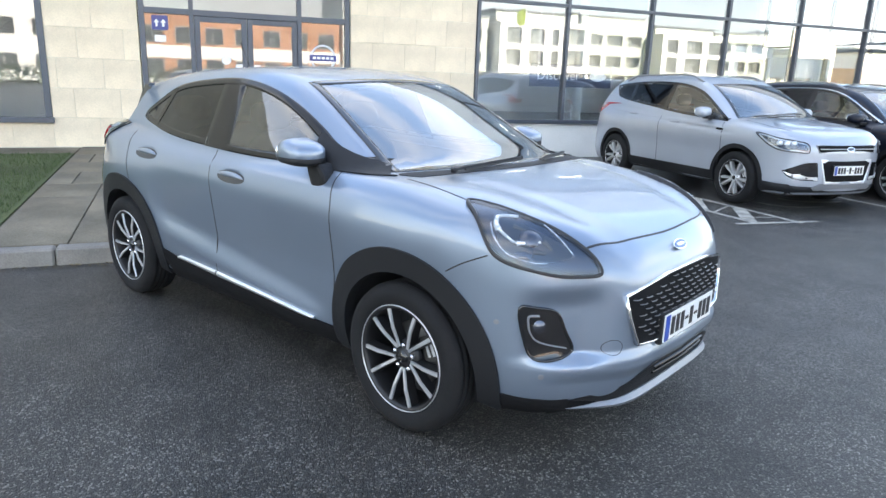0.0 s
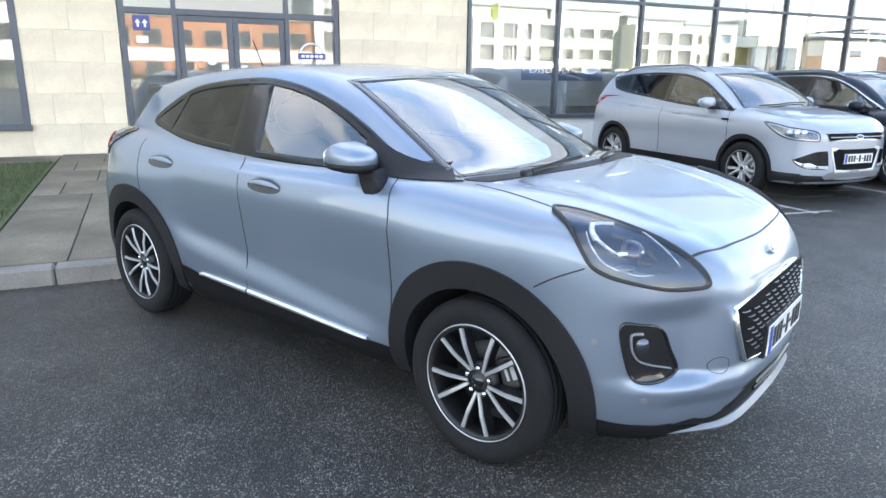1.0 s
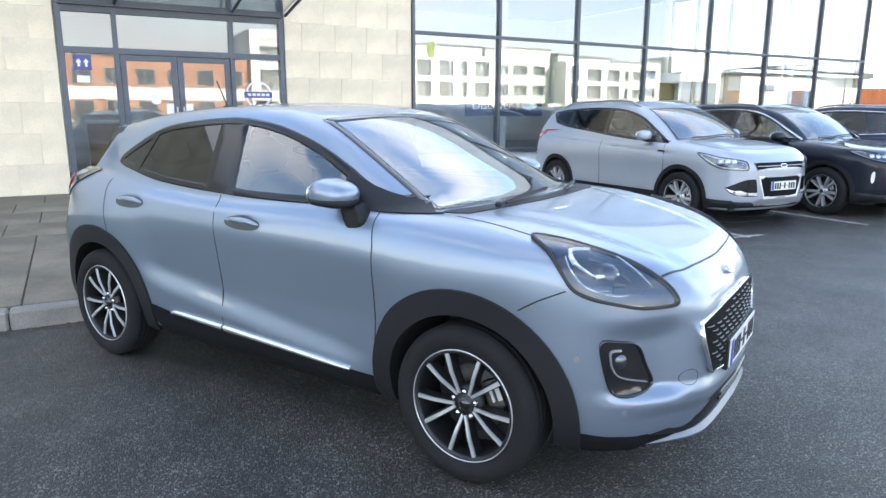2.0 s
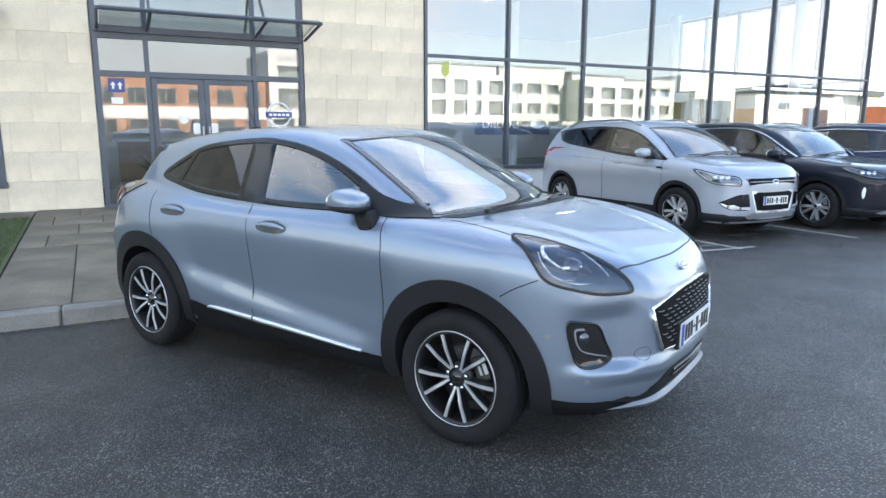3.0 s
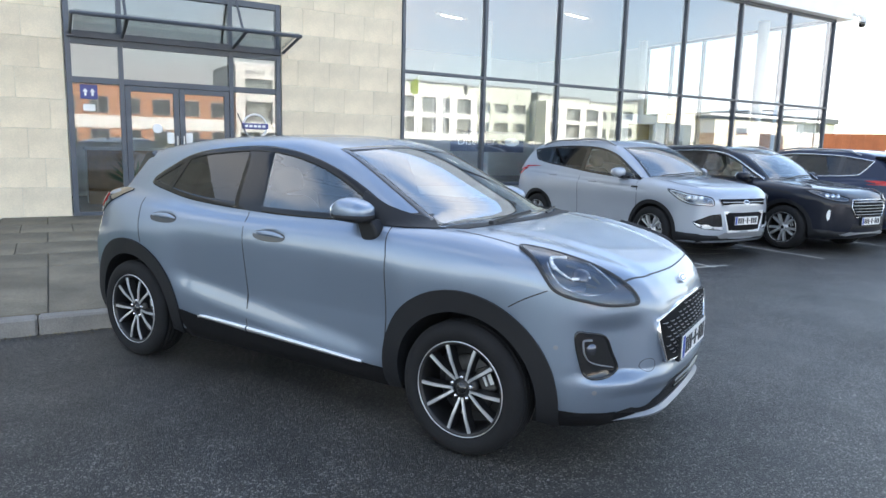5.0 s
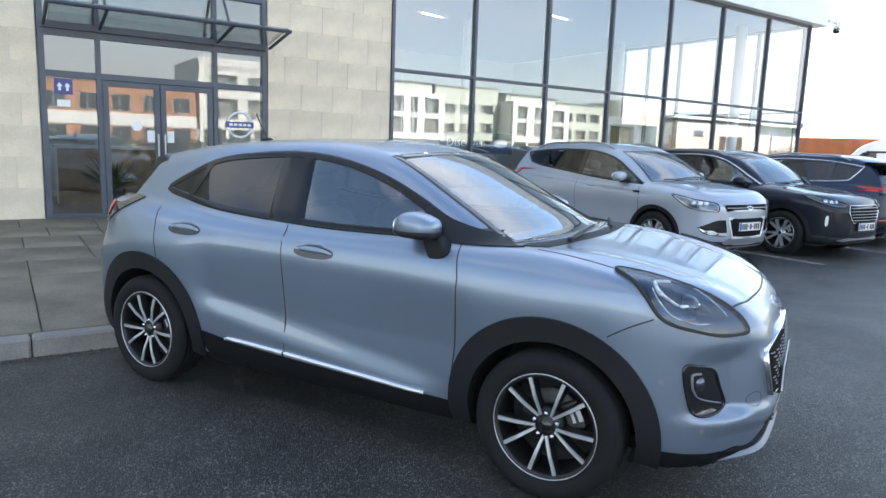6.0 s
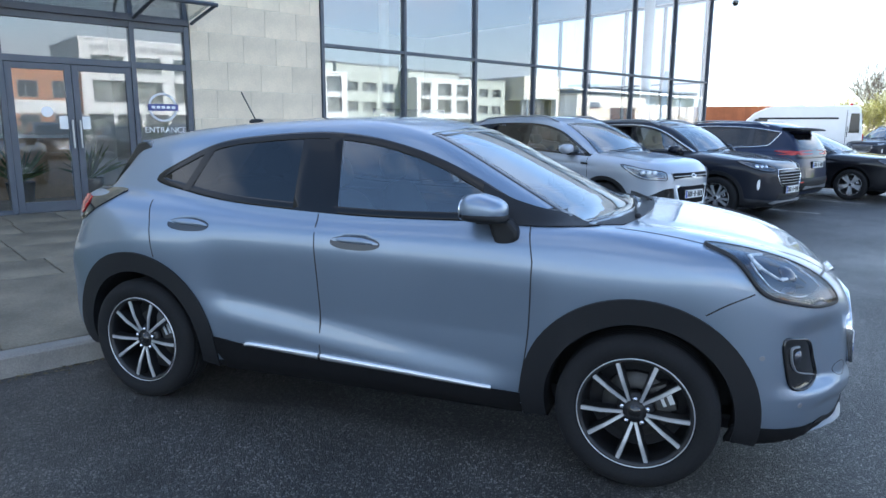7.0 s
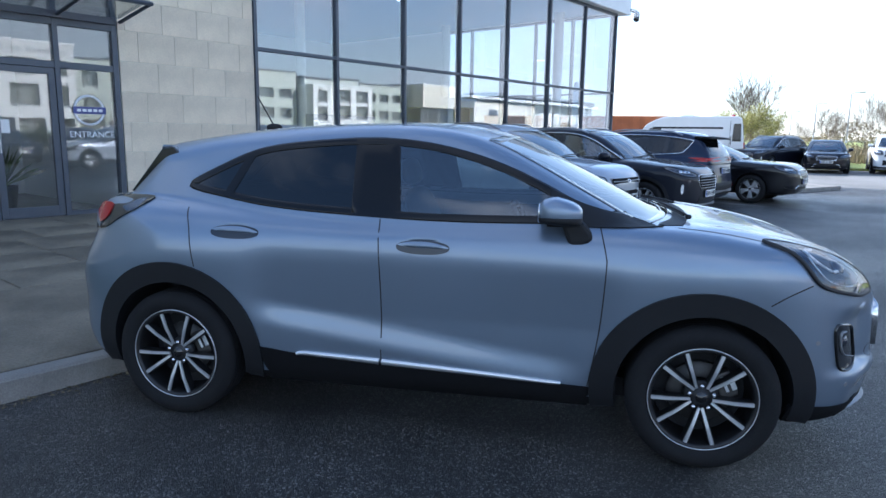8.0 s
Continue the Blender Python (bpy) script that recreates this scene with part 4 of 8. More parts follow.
        red = tail_view[s](flip([(-1.86, -0.60, 1.065), (-1.75, -0.69, 1.085), (-1.64, -0.72, 1.08), (-1.69, -0.79, 1.02), (-1.77, -0.76, 0.985), (-1.85, -0.62, 1.0)]))
        panel("red_lens", F, "tail" + s, spline(red, n=4), REDLENS, lamp, 0.012, 0.01, 0.04)
        white = tail_view[s](flip([(-1.89, -0.60, 1.0), (-1.82, -0.70, 0.985), (-1.76, -0.775, 0.965), (-1.75, -0.775, 0.985), (-1.80, -0.72, 1.02), (-1.88, -0.60, 1.09)]))
        panel("clear_lens", F, "tail" + s, white, SKID, lamp, 0.014, 0.01, 0.04)
        # head lamp: dark housing, light guides, projector and a clear lens over them
        l3 = flip(lamp3)
        out2 = lamp_view[s](l3)
        head = panel("head_lamp", F, "lamp" + s, spline(out2, n=4), GLOSSBLACK, car, 0.004, 0.03, 0.03, label="head lamp in a dark housing with bright light guides")
        panel("lamp_bowl", F, "lamp" + s, shrink(spline(out2, n=4), 0.018), LAMPBOWL, head, 0.005, 0, 0.03)
        lamp_view[s](l3)

        def on_lamp(pts):
            e = VIEWS["lamp" + s][1]
            d = Vector(e).normalized()
            e1 = d.cross(Vector((0, 0, 1))).normalized()
            e2 = e1.cross(d)
            return [(Vector(p).dot(e1), Vector(p).dot(e2)) for p in flip(pts)]

        core = on_lamp([(1.655, -0.715, 0.985), (1.75, -0.70, 0.955), (1.86, -0.66, 0.915), (1.93, -0.62, 0.865), (1.89, -0.68, 0.83), (1.80, -0.765, 0.845), (1.72, -0.80, 0.90)])
        panel("lamp_mask", F, "lamp" + s, spline(core, n=4), LAMPGREY, head, 0.007, 0.004, 0.03)
        band("light_guide", F, "lamp" + s, on_lamp([(1.723, -0.687, 0.979), (1.690, -0.726, 0.983), (1.676, -0.754, 0.981), (1.676, -0.754, 0.981), (1.694, -0.784, 0.965), (1.717, -0.794, 0.945)]), (0.010, 0.022), WHITE, head, 0.010, 0.004, label="white light guide")
        band("light_guide", F, "lamp" + s, on_lamp([(1.712, -0.793, 0.949), (1.743, -0.790, 0.930), (1.771, -0.784, 0.913), (1.791, -0.775, 0.904)]), (0.012, 0.008), WHITE, head, 0.010, 0.004, label="white light guide")
        band("light_guide", F, "lamp" + s, on_lamp([(1.787, -0.777, 0.905), (1.820, -0.746, 0.906), (1.844, -0.711, 0.908)]), (0.016, 0.012), WHITE, head, 0.0105, 0.004, label="white light guide")
        band("light_guide", F, "lamp" + s, on_lamp([(1.678, -0.796, 0.965), (1.703, -0.812, 0.933), (1.747, -0.812, 0.886), (1.788, -0.797, 0.862), (1.851, -0.759, 0.843), (1.887, -0.722, 0.842)]), 0.006, CHROME, head, 0.010, 0.004)
        band("chrome_line", F, "lamp" + s, on_lamp([(1.790, -0.640, 0.966), (1.844, -0.640, 0.938), (1.898, -0.635, 0.900), (1.941, -0.628, 0.858)]), 0.005, CHROME, head, 0.010, 0.004)
        for a, b in (((1.735, -0.735, 0.945), (1.775, -0.71, 0.930)), ((1.765, -0.765, 0.895), (1.815, -0.735, 0.880)), ((1.84, -0.685, 0.90), (1.875, -0.68, 0.872)), ((1.83, -0.735, 0.868), (1.865, -0.705, 0.862))):
            band("facet", F, "lamp" + s, on_lamp([a, b]), (0.020, 0.008), DIMMETAL, head, 0.0085, 0.003, n=2)
        eye = on_lamp([(1.80, -0.715, 0.905)])[0]
        panel("projector", F, "lamp" + s, ellipse(eye[0], eye[1], 0.042, 0.036), LAMPBOWL, head, 0.009, 0.004, 0.02, dome=0.012)
        low = on_lamp([(1.805, -0.765, 0.852)])[0]
        panel("reflector", F, "lamp" + s, ellipse(low[0], low[1], 0.036, 0.016), LAMPBOWL, head, 0.009, 0.004, 0.02, dome=0.006)
        panel("lamp_lens", F, "lamp" + s, shrink(spline(out2, n=4), 0.004), LENS, head, 0.0135, 0.010, 0.03, label="clear lens").visible_shadow = False
        band("lamp_edge", F, "lamp" + s, shrink(spline(out2, n=4), 0.002), 0.011, INK, head, 0.0145, 0.016, closed=True, sharp=True, bulge=0.001)
        # black foot of the bumper
        foot = nose_view[s](flip([(1.70, -0.85, 0.312), (1.80, -0.81, 0.308), (1.90, -0.73, 0.302), (1.97, -0.63, 0.298), (1.97, -0.63, 0.235), (1.70, -0.85, 0.235)]))
        panel("bumper_foot", F, "nose" + s, foot, SHADEBLACK, car, 0.007, 0.02, 0.04, label="black plastic bumper foot")
        # fog lamp
        f2 = nose_view[s](flip(fog3))
        fog = panel("fog_lamp", F, "nose" + s, spline(f2, n=4), GLOSSBLACK, car, 0.004, 0.03, 0.03, label="fog lamp in a gloss black surround with a bright edge")
        bar = nose_view[s](flip([(1.873, -0.729, 0.641), (1.849, -0.757, 0.639), (1.848, -0.759, 0.610), (1.855, -0.751, 0.572), (1.879, -0.726, 0.538), (1.943, -0.637, 0.509)]))
        band("light_bar", F, "nose" + s, bar, (0.009, 0.004), SKID, fog, 0.010, 0.006)
        ball = nose_view[s](flip([(1.876, -0.728, 0.598)]))[0]
        panel("fog_lens", F, "nose" + s, ellipse(*ball, 0.024, 0.026), LAMPBOWL, fog, 0.006, 0.004, 0.015, dome=0.010)
        band("surround_edge", F, "nose" + s, spline(f2, n=4), 0.010, GLOSSBLACK, fog, 0.008, 0.02, closed=True, sharp=True)
        pk = nose_view[s](flip([(1.907, -0.735, 0.403)]))[0]
        panel("parking_sensor", F, "nose" + s, ellipse(*pk, 0.011, 0.011, 14), SKID, car, 0.002, 0.004, 0.01)
        pk = nose_view[s](flip([(1.762, -0.835, 0.605)]))[0]
        panel("parking_sensor", F, "nose" + s, ellipse(*pk, 0.010, 0.010, 14), SKID, car, 0.002, 0.004, 0.01)
        band("tow_cover", F, "front", ellipse(sd * 0.50, 0.505, 0.036, 0.030, 24), 0.002, PLASTIC, car, 0.0005, 0.002, closed=True, sharp=True, bulge=0.0)

    # windscreen, cowl and wipers
    panel("windscreen", F, "top", screen, SCREEN, car, -0.001, 0, 0.07, label="windscreen reflecting the clouds").visible_shadow = False
    band("screen_edge", F, "top", shrink(screen, 0.020), 0.042, GLOSSBLACK, car, 0.002, 0.006, closed=True, sharp=True, bulge=0.0005)
    cowl = spline([(1.08, -0.69), (1.16, -0.47), (1.205, 0), (1.16, 0.47), (1.08, 0.69), (1.08, 0.69), (1.19, 0.66), (1.245, 0.40), (1.27, 0), (1.245, -0.40), (1.19, -0.66), (1.19, -0.66)], n=4)
    panel("cowl", F, "top", cowl, PLASTIC, car, 0.003, 0.01, 0.04, label="black plastic cowl below the windscreen")
    for a, b in (((1.235, -0.50), (1.16, 0.12)), ((1.245, 0.16), (1.10, 0.62))):
        p, nrm, hit = drop(F, "top", [tuple(np.array(a) + (np.array(b) - a) * t) for t in np.linspace(0, 1, 8)])
        wiper = part("wiper", tube([tuple(q) for q in p + nrm * 0.022], 0.006, 6), PLASTIC, car)
        part("wiper_blade", tube([tuple(q) for q in (p + nrm * 0.012)[1:]], 0.005, 6), INK, wiper)
    bm = blob((1.235, -0.50, 1.092), (0.014, 0.014, 0.012))
    part("wiper_pivot", bm, PLASTIC, car, smooth=True)
    # bonnet shut lines
    for k in (1, -1):
        band("shut_line", F, "top", [(1.165, k * 0.722), (1.36, k * 0.726), (1.525, k * 0.728)], 0.006, INK, car, 0.0012, 0.004, bulge=0.0)
    band("shut_line", F, "top", [(1.955, -0.56), (1.995, -0.40), (2.018, -0.10), (2.018, 0.10), (1.995, 0.40), (1.955, 0.56)], 0.007, INK, car, 0.0012, 0.004, bulge=0.0)
    # nose: grille, badge, plate, lower intake and lip
    grille = [(-0.470, 0.712), (-0.18, 0.757), (0.18, 0.757), (0.470, 0.712), (0.452, 0.62), (0.405, 0.505), (0.30, 0.495), (-0.30, 0.495), (-0.405, 0.505), (-0.452, 0.62)]
    gr = panel("grille", F, "front", grille, SHADEBLACK, car, 0.009, 0.03, 0.04, label="black grille with a bright frame and small bright dashes")
    band("grille_frame", F, "front", shrink(grille, 0.003), 0.011, CHROME, gr, 0.019, 0.03, closed=True, sharp=True, label="chrome grille frame")
    bm_v, bm_f = [], []
    for row in range(11):
        z = 0.510 + row * 0.0225
        for col in range(-8, 9):
            y = (col + (0.5 if row % 2 else 0)) * 0.070
            if not inside(shrink(grille, 0.022), np.array([y - 0.023, y + 0.023]), np.array([z, z])).all():
                continue
            ab = [(y - 0.022, z + 0.0025), (y - 0.008, z), (y + 0.010, z - 0.001), (y + 0.022, z + 0.0015)]
            q = [(a, b - 0.0013) for a, b in ab] + [(a, b + 0.0013) for a, b in ab]
            p, nrm, hit = drop(F, "front", q)
            o = len(bm_v)
            bm_v += list(p + nrm * np.repeat((0.019, 0.014), 4)[:, None])
            bm_f += [(o + i, o + i + 1, o + i + 5, o + i + 4) for i in range(3)]
    raw("grille_mesh", bm_v, bm_f, DIMMETAL, gr, smooth=False)
    badge = new("badge")
    badge.parent = car
    bp, bn, _ = drop(F, "front", [(0, 0.832)])
    lean = math.degrees(math.atan2(float(bn[0][2]), float(bn[0][0])))
    badge.matrix_basis = pose(float(bp[0][0]), 0, float(bp[0][2]), 0, -lean, 0)
    part("badge_rim", prism(ellipse(0, 0, 0.058, 0.025, 28), -0.004, 0.012, "x", 0.002), CHROME, badge)
    part("badge_face", prism(ellipse(0, 0, 0.050, 0.019, 28), 0.012, 0.0135, "x"), material("badge_blue", (0.03, 0.07, 0.22), 0.2, coat=0.5), badge)
    part("badge_bar", prism(ellipse(0, 0, 0.036, 0.007, 20), 0.0135, 0.015, "x"), CHROME, badge)
    part("plate_holder", cube(2.10, -0.262, 0.470, 2.158, 0.262, 0.600, 0.006), PLASTIC, car)
    number_plate("number_plate", pose(2.165, 0, 0.538, 0, 0, 0), car, (0.50, 0.115))
    intake = [(-0.62, 0.292), (-0.42, 0.335), (-0.25, 0.395), (0.25, 0.395), (0.42, 0.335), (0.62, 0.292), (0.42, 0.255), (-0.42, 0.255)]
    it = panel("lower_intake", F, "front", intake, PLASTIC, car, 0.005, 0.02, 0.05, label="black plastic lower air intake")
    for z in (0.345, 0.372):
        band("intake_slat", F, "front", [(-0.25, z), (0, z), (0.25, z)], 0.010, PILLAR, it, 0.014, 0.01)
    valance = [(-0.70, 0.296), (-0.62, 0.292), (-0.42, 0.262), (0, 0.258), (0.42, 0.262), (0.62, 0.292), (0.70, 0.296), (0.66, 0.225), (-0.66, 0.225)]
    panel("valance", F, "front", valance, SHADEBLACK, car, 0.006, 0.02, 0.05, label="black plastic lower valance")
    bm = bmesh.new()
    rings = []
    for y in np.linspace(-0.66, 0.66, 29):
        e = 1 - abs(y) / 0.66
        x = float(BODY["front"](abs(y))) - 0.008 - 0.05 * (abs(y) / 0.66) ** 4
        hgt, dep = 0.008 + 0.034 * min(1, e * 2.2), 0.05
        z = 0.245 + 0.035 * (1 - abs(y) / 0.7)
        rings.append([bm.verts.new(q) for q in ((x - dep, y, z - hgt / 2), (x + 0.012, y, z - hgt / 2), (x + 0.026, y, z), (x + 0.010, y, z + hgt / 2), (x - dep, y, z + hgt / 2))])
    for u, v in zip(rings, rings[1:]):
        for i in range(5):
            bm.faces.new((u[i], u[(i + 1) % 5], v[(i + 1) % 5], v[i]))
    bm.faces.new(rings[0])
    bm.faces.new(rings[-1][::-1])
    bmesh.ops.recalc_face_normals(bm, faces=bm.faces[:])
    part("front_lip", bm, SKID, car, "silver front lip")
    # roof: spoiler, aerial
    bm = prism([(-1.42, -0.53), (-1.56, -0.50), (-1.66, -0.30), (-1.70, 0.0), (-1.66, 0.30), (-1.56, 0.50), (-1.42, 0.53)], 1.365, 1.392, "z", 0.008)
    part("roof_spoiler", bm, CARPAINT, car)
    for sd in (-1, 1):
        bm = prism([(-1.37, 1.335), (-1.43, 1.385), (-1.495, 1.375), (-1.70, 1.14), (-1.625, 1.13)], sd * 0.53, sd * 0.60, bevel=0.006)
        part("spoiler_fin", bm, GLOSSBLACK, car, "gloss black fin beside the rear window")
    aerial = part("aerial", blob((-1.13, 0, 1.497), (0.05, 0.022, 0.022)), PLASTIC, car, smooth=True)
    part("aerial_rod", tube([(-1.135, 0, 1.51), (-1.235, 0, 1.682)], 0.004, 6), INK, aerial)
    part("headlining", prism([(-1.55, 1.38), (-0.8, 1.45), (0.0, 1.46), (0.22, 1.43), (0.22, 1.42), (0.0, 1.44), (-0.8, 1.43), (-1.55, 1.36)], -0.52, 0.52), SEATCLOTH, car)
    cabin(car, dash_x=0.78, dash_z=1.0)
    for wx in (1.294, -1.294):
        for sd in (-1, 1):
            wheel(0.330, 0.215, 0.234, "twin", sd, car, (wx, sd * 0.785, 0.328))
    return car


build_crossover()


# ---- the ground ----
BM = pose(-5.065, 7.39, 0, 0, 0, 62.8)  # the showroom's corner: x along its front, y into it


def at_building(ob):
    ob.matrix_basis = BM
    return ob


def setting(name, bm, mat, label, category=""):
    ob = part(name, bm, mat)
    return tagged(at_building(ob), label, category or name.split("_")[0], kind="structure")


def sheet(x0, y0, x1, y1, z, n=1):
    bm = bmesh.new()
    bmesh.ops.create_grid(bm, x_segments=n, y_segments=n, size=0.5)
    bmesh.ops.transform(bm, matrix=Matrix.Translation(((x0 + x1) / 2, (y0 + y1) / 2, z)) @ Matrix.Diagonal((x1 - x0, y1 - y0, 1, 1)), verts=bm.verts[:])
    return bm


def slab(points, z_low=-0.03):
    """A low raised bed from (u, v, z) corners."""
    bm = bmesh.new()
    vs = [bm.verts.new(p) for p in points]
    lo = [bm.verts.new((p[0], p[1], z_low)) for p in points]
    bm.faces.new(vs)
    n = len(vs)
    for i in range(n):
        bm.faces.new((vs[i], lo[i], lo[(i + 1) % n], vs[(i + 1) % n]))
    bmesh.ops.recalc_face_normals(bm, faces=bm.faces[:])
    return bm


setting("ground", sheet(-1500, -1500, 1500, 1500, -0.04), GRASS, "rough grassland that reaches the horizon", "ground")
setting("road", sheet(-60, -56, 30.5, 46, 0.0), ASPHALT, "damp dark grey asphalt of the car park", "asphalt")


def pave_z(v):
    return 0.125 + (v + 6.17) / 6.17 * 0.12


pavement = setting("pavement", slab([(-6.75, -6.17, 0.115), (-0.9, -6.17, 0.115), (-0.9, 0.0, 0.235), (-6.75, 0.0, 0.235)]), MORTAR, "weathered grey-brown paving flags before the entrance", "pavement")
lawn = setting("lawn", slab([(-40, -6.17, 0.125), (-6.76, -6.17, 0.125), (-6.76, -0.75, 0.230), (-40, -0.75, 0.230)]), GRASS, "short green lawn beside the paving", "grass")
setting("pavement_strip", slab([(-40, -0.75, 0.228), (-6.76, -0.75, 0.228), (-6.76, 0.0, 0.238), (-40, 0.0, 0.238)]), CONCRETE, "narrow concrete strip along the foot of the wall", "pavement")

# ---- the building ----
H_TOP = 7.2


def stone_wall(name, u0, u1, z0, z1, label):
    return setting(name, cube(u0, 0.004, z0, u1, 0.30, z1), POINTING, label, "wall")


wall_pier = stone_wall("wall_pier", -2.42, -0.04, 0.0, H_TOP, "pale limestone wall of large sawn blocks between door and glazing")
wall_left = stone_wall("wall_left", -7.10, -5.80, 0.0, H_TOP, "pale limestone wall of large sawn blocks beside the door")
wall_over = stone_wall("wall_over_door", -5.80, -2.42, 3.86, H_TOP, "pale limestone wall above the entrance")
stone_wall("wall_far", -26, -10.4, 0.0, H_TOP, "pale limestone wall running on past the window")
wall_sill = stone_wall("wall_under_window", -10.4, -7.10, 0.0, 0.66, "pale limestone wall below the window")
wall_head = stone_wall("wall_over_window", -10.4, -7.10, 3.40, H_TOP, "pale limestone wall above the window")
setting("wall_plinth", cube(-0.04, 0.02, 0.0, 14.42, 0.25, 0.68), PLASTER, "low cream rendered plinth under the showroom glazing", "wall")
setting("wall_back", cube(-26, 14.0, 0.0, 14.37, 14.25, H_TOP - 0.4), PLASTER, "plain back wall of the showroom", "wall")
setting("wall_end", cube(14.25, 7.2, 0.0, 14.37, 14.0, 5.5), PLASTER, "plain end wall of the showroom", "wall")
setting("wall_inner", cube(-2.42, 0.32, 0.25, -2.30, 14.0, 5.5), PLASTER, "plain white wall inside the showroom", "wall")
setting("wall_lobby", cube(-26, 4.2, 0.25, -2.42, 4.3, 5.5), PLASTER, "plain white wall behind the entrance lobby", "wall")
SHOWFLOOR = material("showroom_floor", (0.40, 0.40, 0.40), 0.22, stain=0.05)
SOFFIT = material("soffit", (0.21, 0.35, 0.54), 0.7, stain=0.04)
setting("floor", cube(-26, 0.30, 0.0, 14.27, 14.0, 0.24), SHOWFLOOR, "polished grey showroom floor tiles", "floor")
setting("ceiling", cube(-26, 0.30, 5.55, 14.27, 14.0, 5.75), SOFFIT, "blue-grey ceiling of the showroom", "ceiling")
setting("roof", cube(-26, 0.31, H_TOP - 0.35, 14.27, 14.2, H_TOP - 0.15), FASCIA, "flat showroom roof", "roof")
bm = bmesh.new()
box(bm, -0.04, -0.25, 5.53, 14.92, 0.30, 7.25, 0.02)
box(bm, 14.32, 0.31, 5.53, 14.92, 14.2, 7.25, 0.02)
setting("fascia", bm, FASCIA, "deep white metal fascia over the showroom glazing", "fascia")

BAYS = (0.0, 1.91, 3.89, 5.87, 7.94, 10.08, 12.22, 14.38)  # mullions along the front


def curtain(name, m, stops, label):
    root = empty(name, BM @ m, label, "window", kind="structure")
    z0, zm, z1 = 0.72, 2.93, 5.50
    for u in stops:
        part("mullion", cube(u - 0.030, -0.035, z0, u + 0.030, 0.12, z1, 0.004), FRAME, root)
    part("window_sill", cube(-0.03, -0.06, z0 - 0.04, stops[-1] + 0.03, 0.10, z0 + 0.035, 0.005), FRAME, root)
    part("window_head", cube(-0.03, -0.02, z1 - 0.05, stops[-1] + 0.03, 0.12, z1 + 0.03, 0.004), FRAME, root)
    rnd = random.Random(3)
    for u0, u1 in zip(stops, stops[1:]):
        u0, u1 = u0 + 0.026, u1 - 0.026
        part("transom", cube(u0, -0.028, zm - 0.030, u1, 0.11, zm + 0.030, 0.004), FRAME, root)
        for a, b in ((z0 + 0.033, zm - 0.026), (zm + 0.026, z1 - 0.048)):
            g = part("pane", cube(u0, -0.006, a, u1, 0.006, b), SHOWGLASS, root)
            g.matrix_basis = Matrix.Translation((0, 0.026, 0)) @ Matrix.Translation((u0, 0, a)) @ pose(0, 0, 0, rnd.uniform(-0.12, 0.12), 0, rnd.uniform(-0.12, 0.12)) @ Matrix.Translation((-u0, 0, -a))
            g.visible_shadow = False
    return root


curtain("window_1", Matrix.Identity(4), BAYS, "tall showroom glazing in slim dark metal mullions")
curtain("window_2", pose(BAYS[-1], 0.14, 0, 0, 0, 90), (0.0, 1.46, 2.96, 4.46, 5.86, 7.05), "glazed end of the showroom in slim metal mullions")

# inside the showroom: columns, ceiling lights, a hanging banner
for u, v in ((13.2, 1.5), (13.2, 6.4), (6.5, 6.8), (0.6, 6.8)):
    bm = bmesh.new()
    rod(bm, (0, 0, 0.24), (0, 0, 5.55), 0.16, n=24)
    rod(bm, (0, 0, 0.24), (0, 0, 0.34), 0.20, n=24)
    ob = part("column", bm, PLASTER, smooth=False)
    ob.matrix_basis = BM @ pose(u, v, 0)
    tagged(ob, "round white column inside the showroom", "column", "showroom columns")
LIGHT = glow("ceiling_light_glow", (1.0, 0.97, 0.92), 8.0)


def ceiling_light(m):
    root = empty("ceiling_light", m, "long slim ceiling light that is switched on", "lamp", "showroom lights")
    part("light_body", cube(-0.65, -0.05, -0.05, 0.65, 0.05, 0.0, 0.008), FASCIA, root)
    part("diffuser", cube(-0.42, -0.028, -0.058, 0.42, 0.028, -0.051), LIGHT, root)
    return root


first = ceiling_light(BM @ pose(2.0, 2.6, 5.551, 0, 0, 12))
for u, v in ((5.0, 2.6), (8.0, 4.2), (5.0, 6.6), (3.5, 9.5), (-4.1, 1.8)):
    copy_thing(first, BM @ pose(u, v, 5.551, 0, 0, 12))


def lettering(name, text, size, m, mat, parent=None, label="", depth=0.002):
    cv = bpy.data.curves.new(name, "FONT")
    cv.body, cv.size, cv.extrude, cv.align_x, cv.align_y = text, size, depth, "CENTER", "CENTER"
    ob = new(name, cv)
    cv.materials.append(mat)
    ob.parent, ob.matrix_basis = parent, m
    if label:
        tagged(ob, label)
    return ob


VINYL = material("white_vinyl", (0.78, 0.79, 0.80), 0.5)
banner = empty("window_banner", BM @ pose(2.15, 0.12, 1.62), "white lettering on a dark strip behind the glazing", "banner")
part("strip", cube(-0.95, 0, -0.22, 0.95, 0.012, 0.22), material("banner_strip", (0.05, 0.06, 0.10), 0.6), banner)
lettering("banner_text", "Discover", 0.27, pose(-0.30, -0.006, 0.0, 90, 0, 0), VINYL, banner)
part("banner_mark", prism(ellipse(0, 0, 0.20, 0.09), -0.006, -0.001), VINYL, banner).location = (0.62, 0, 0)

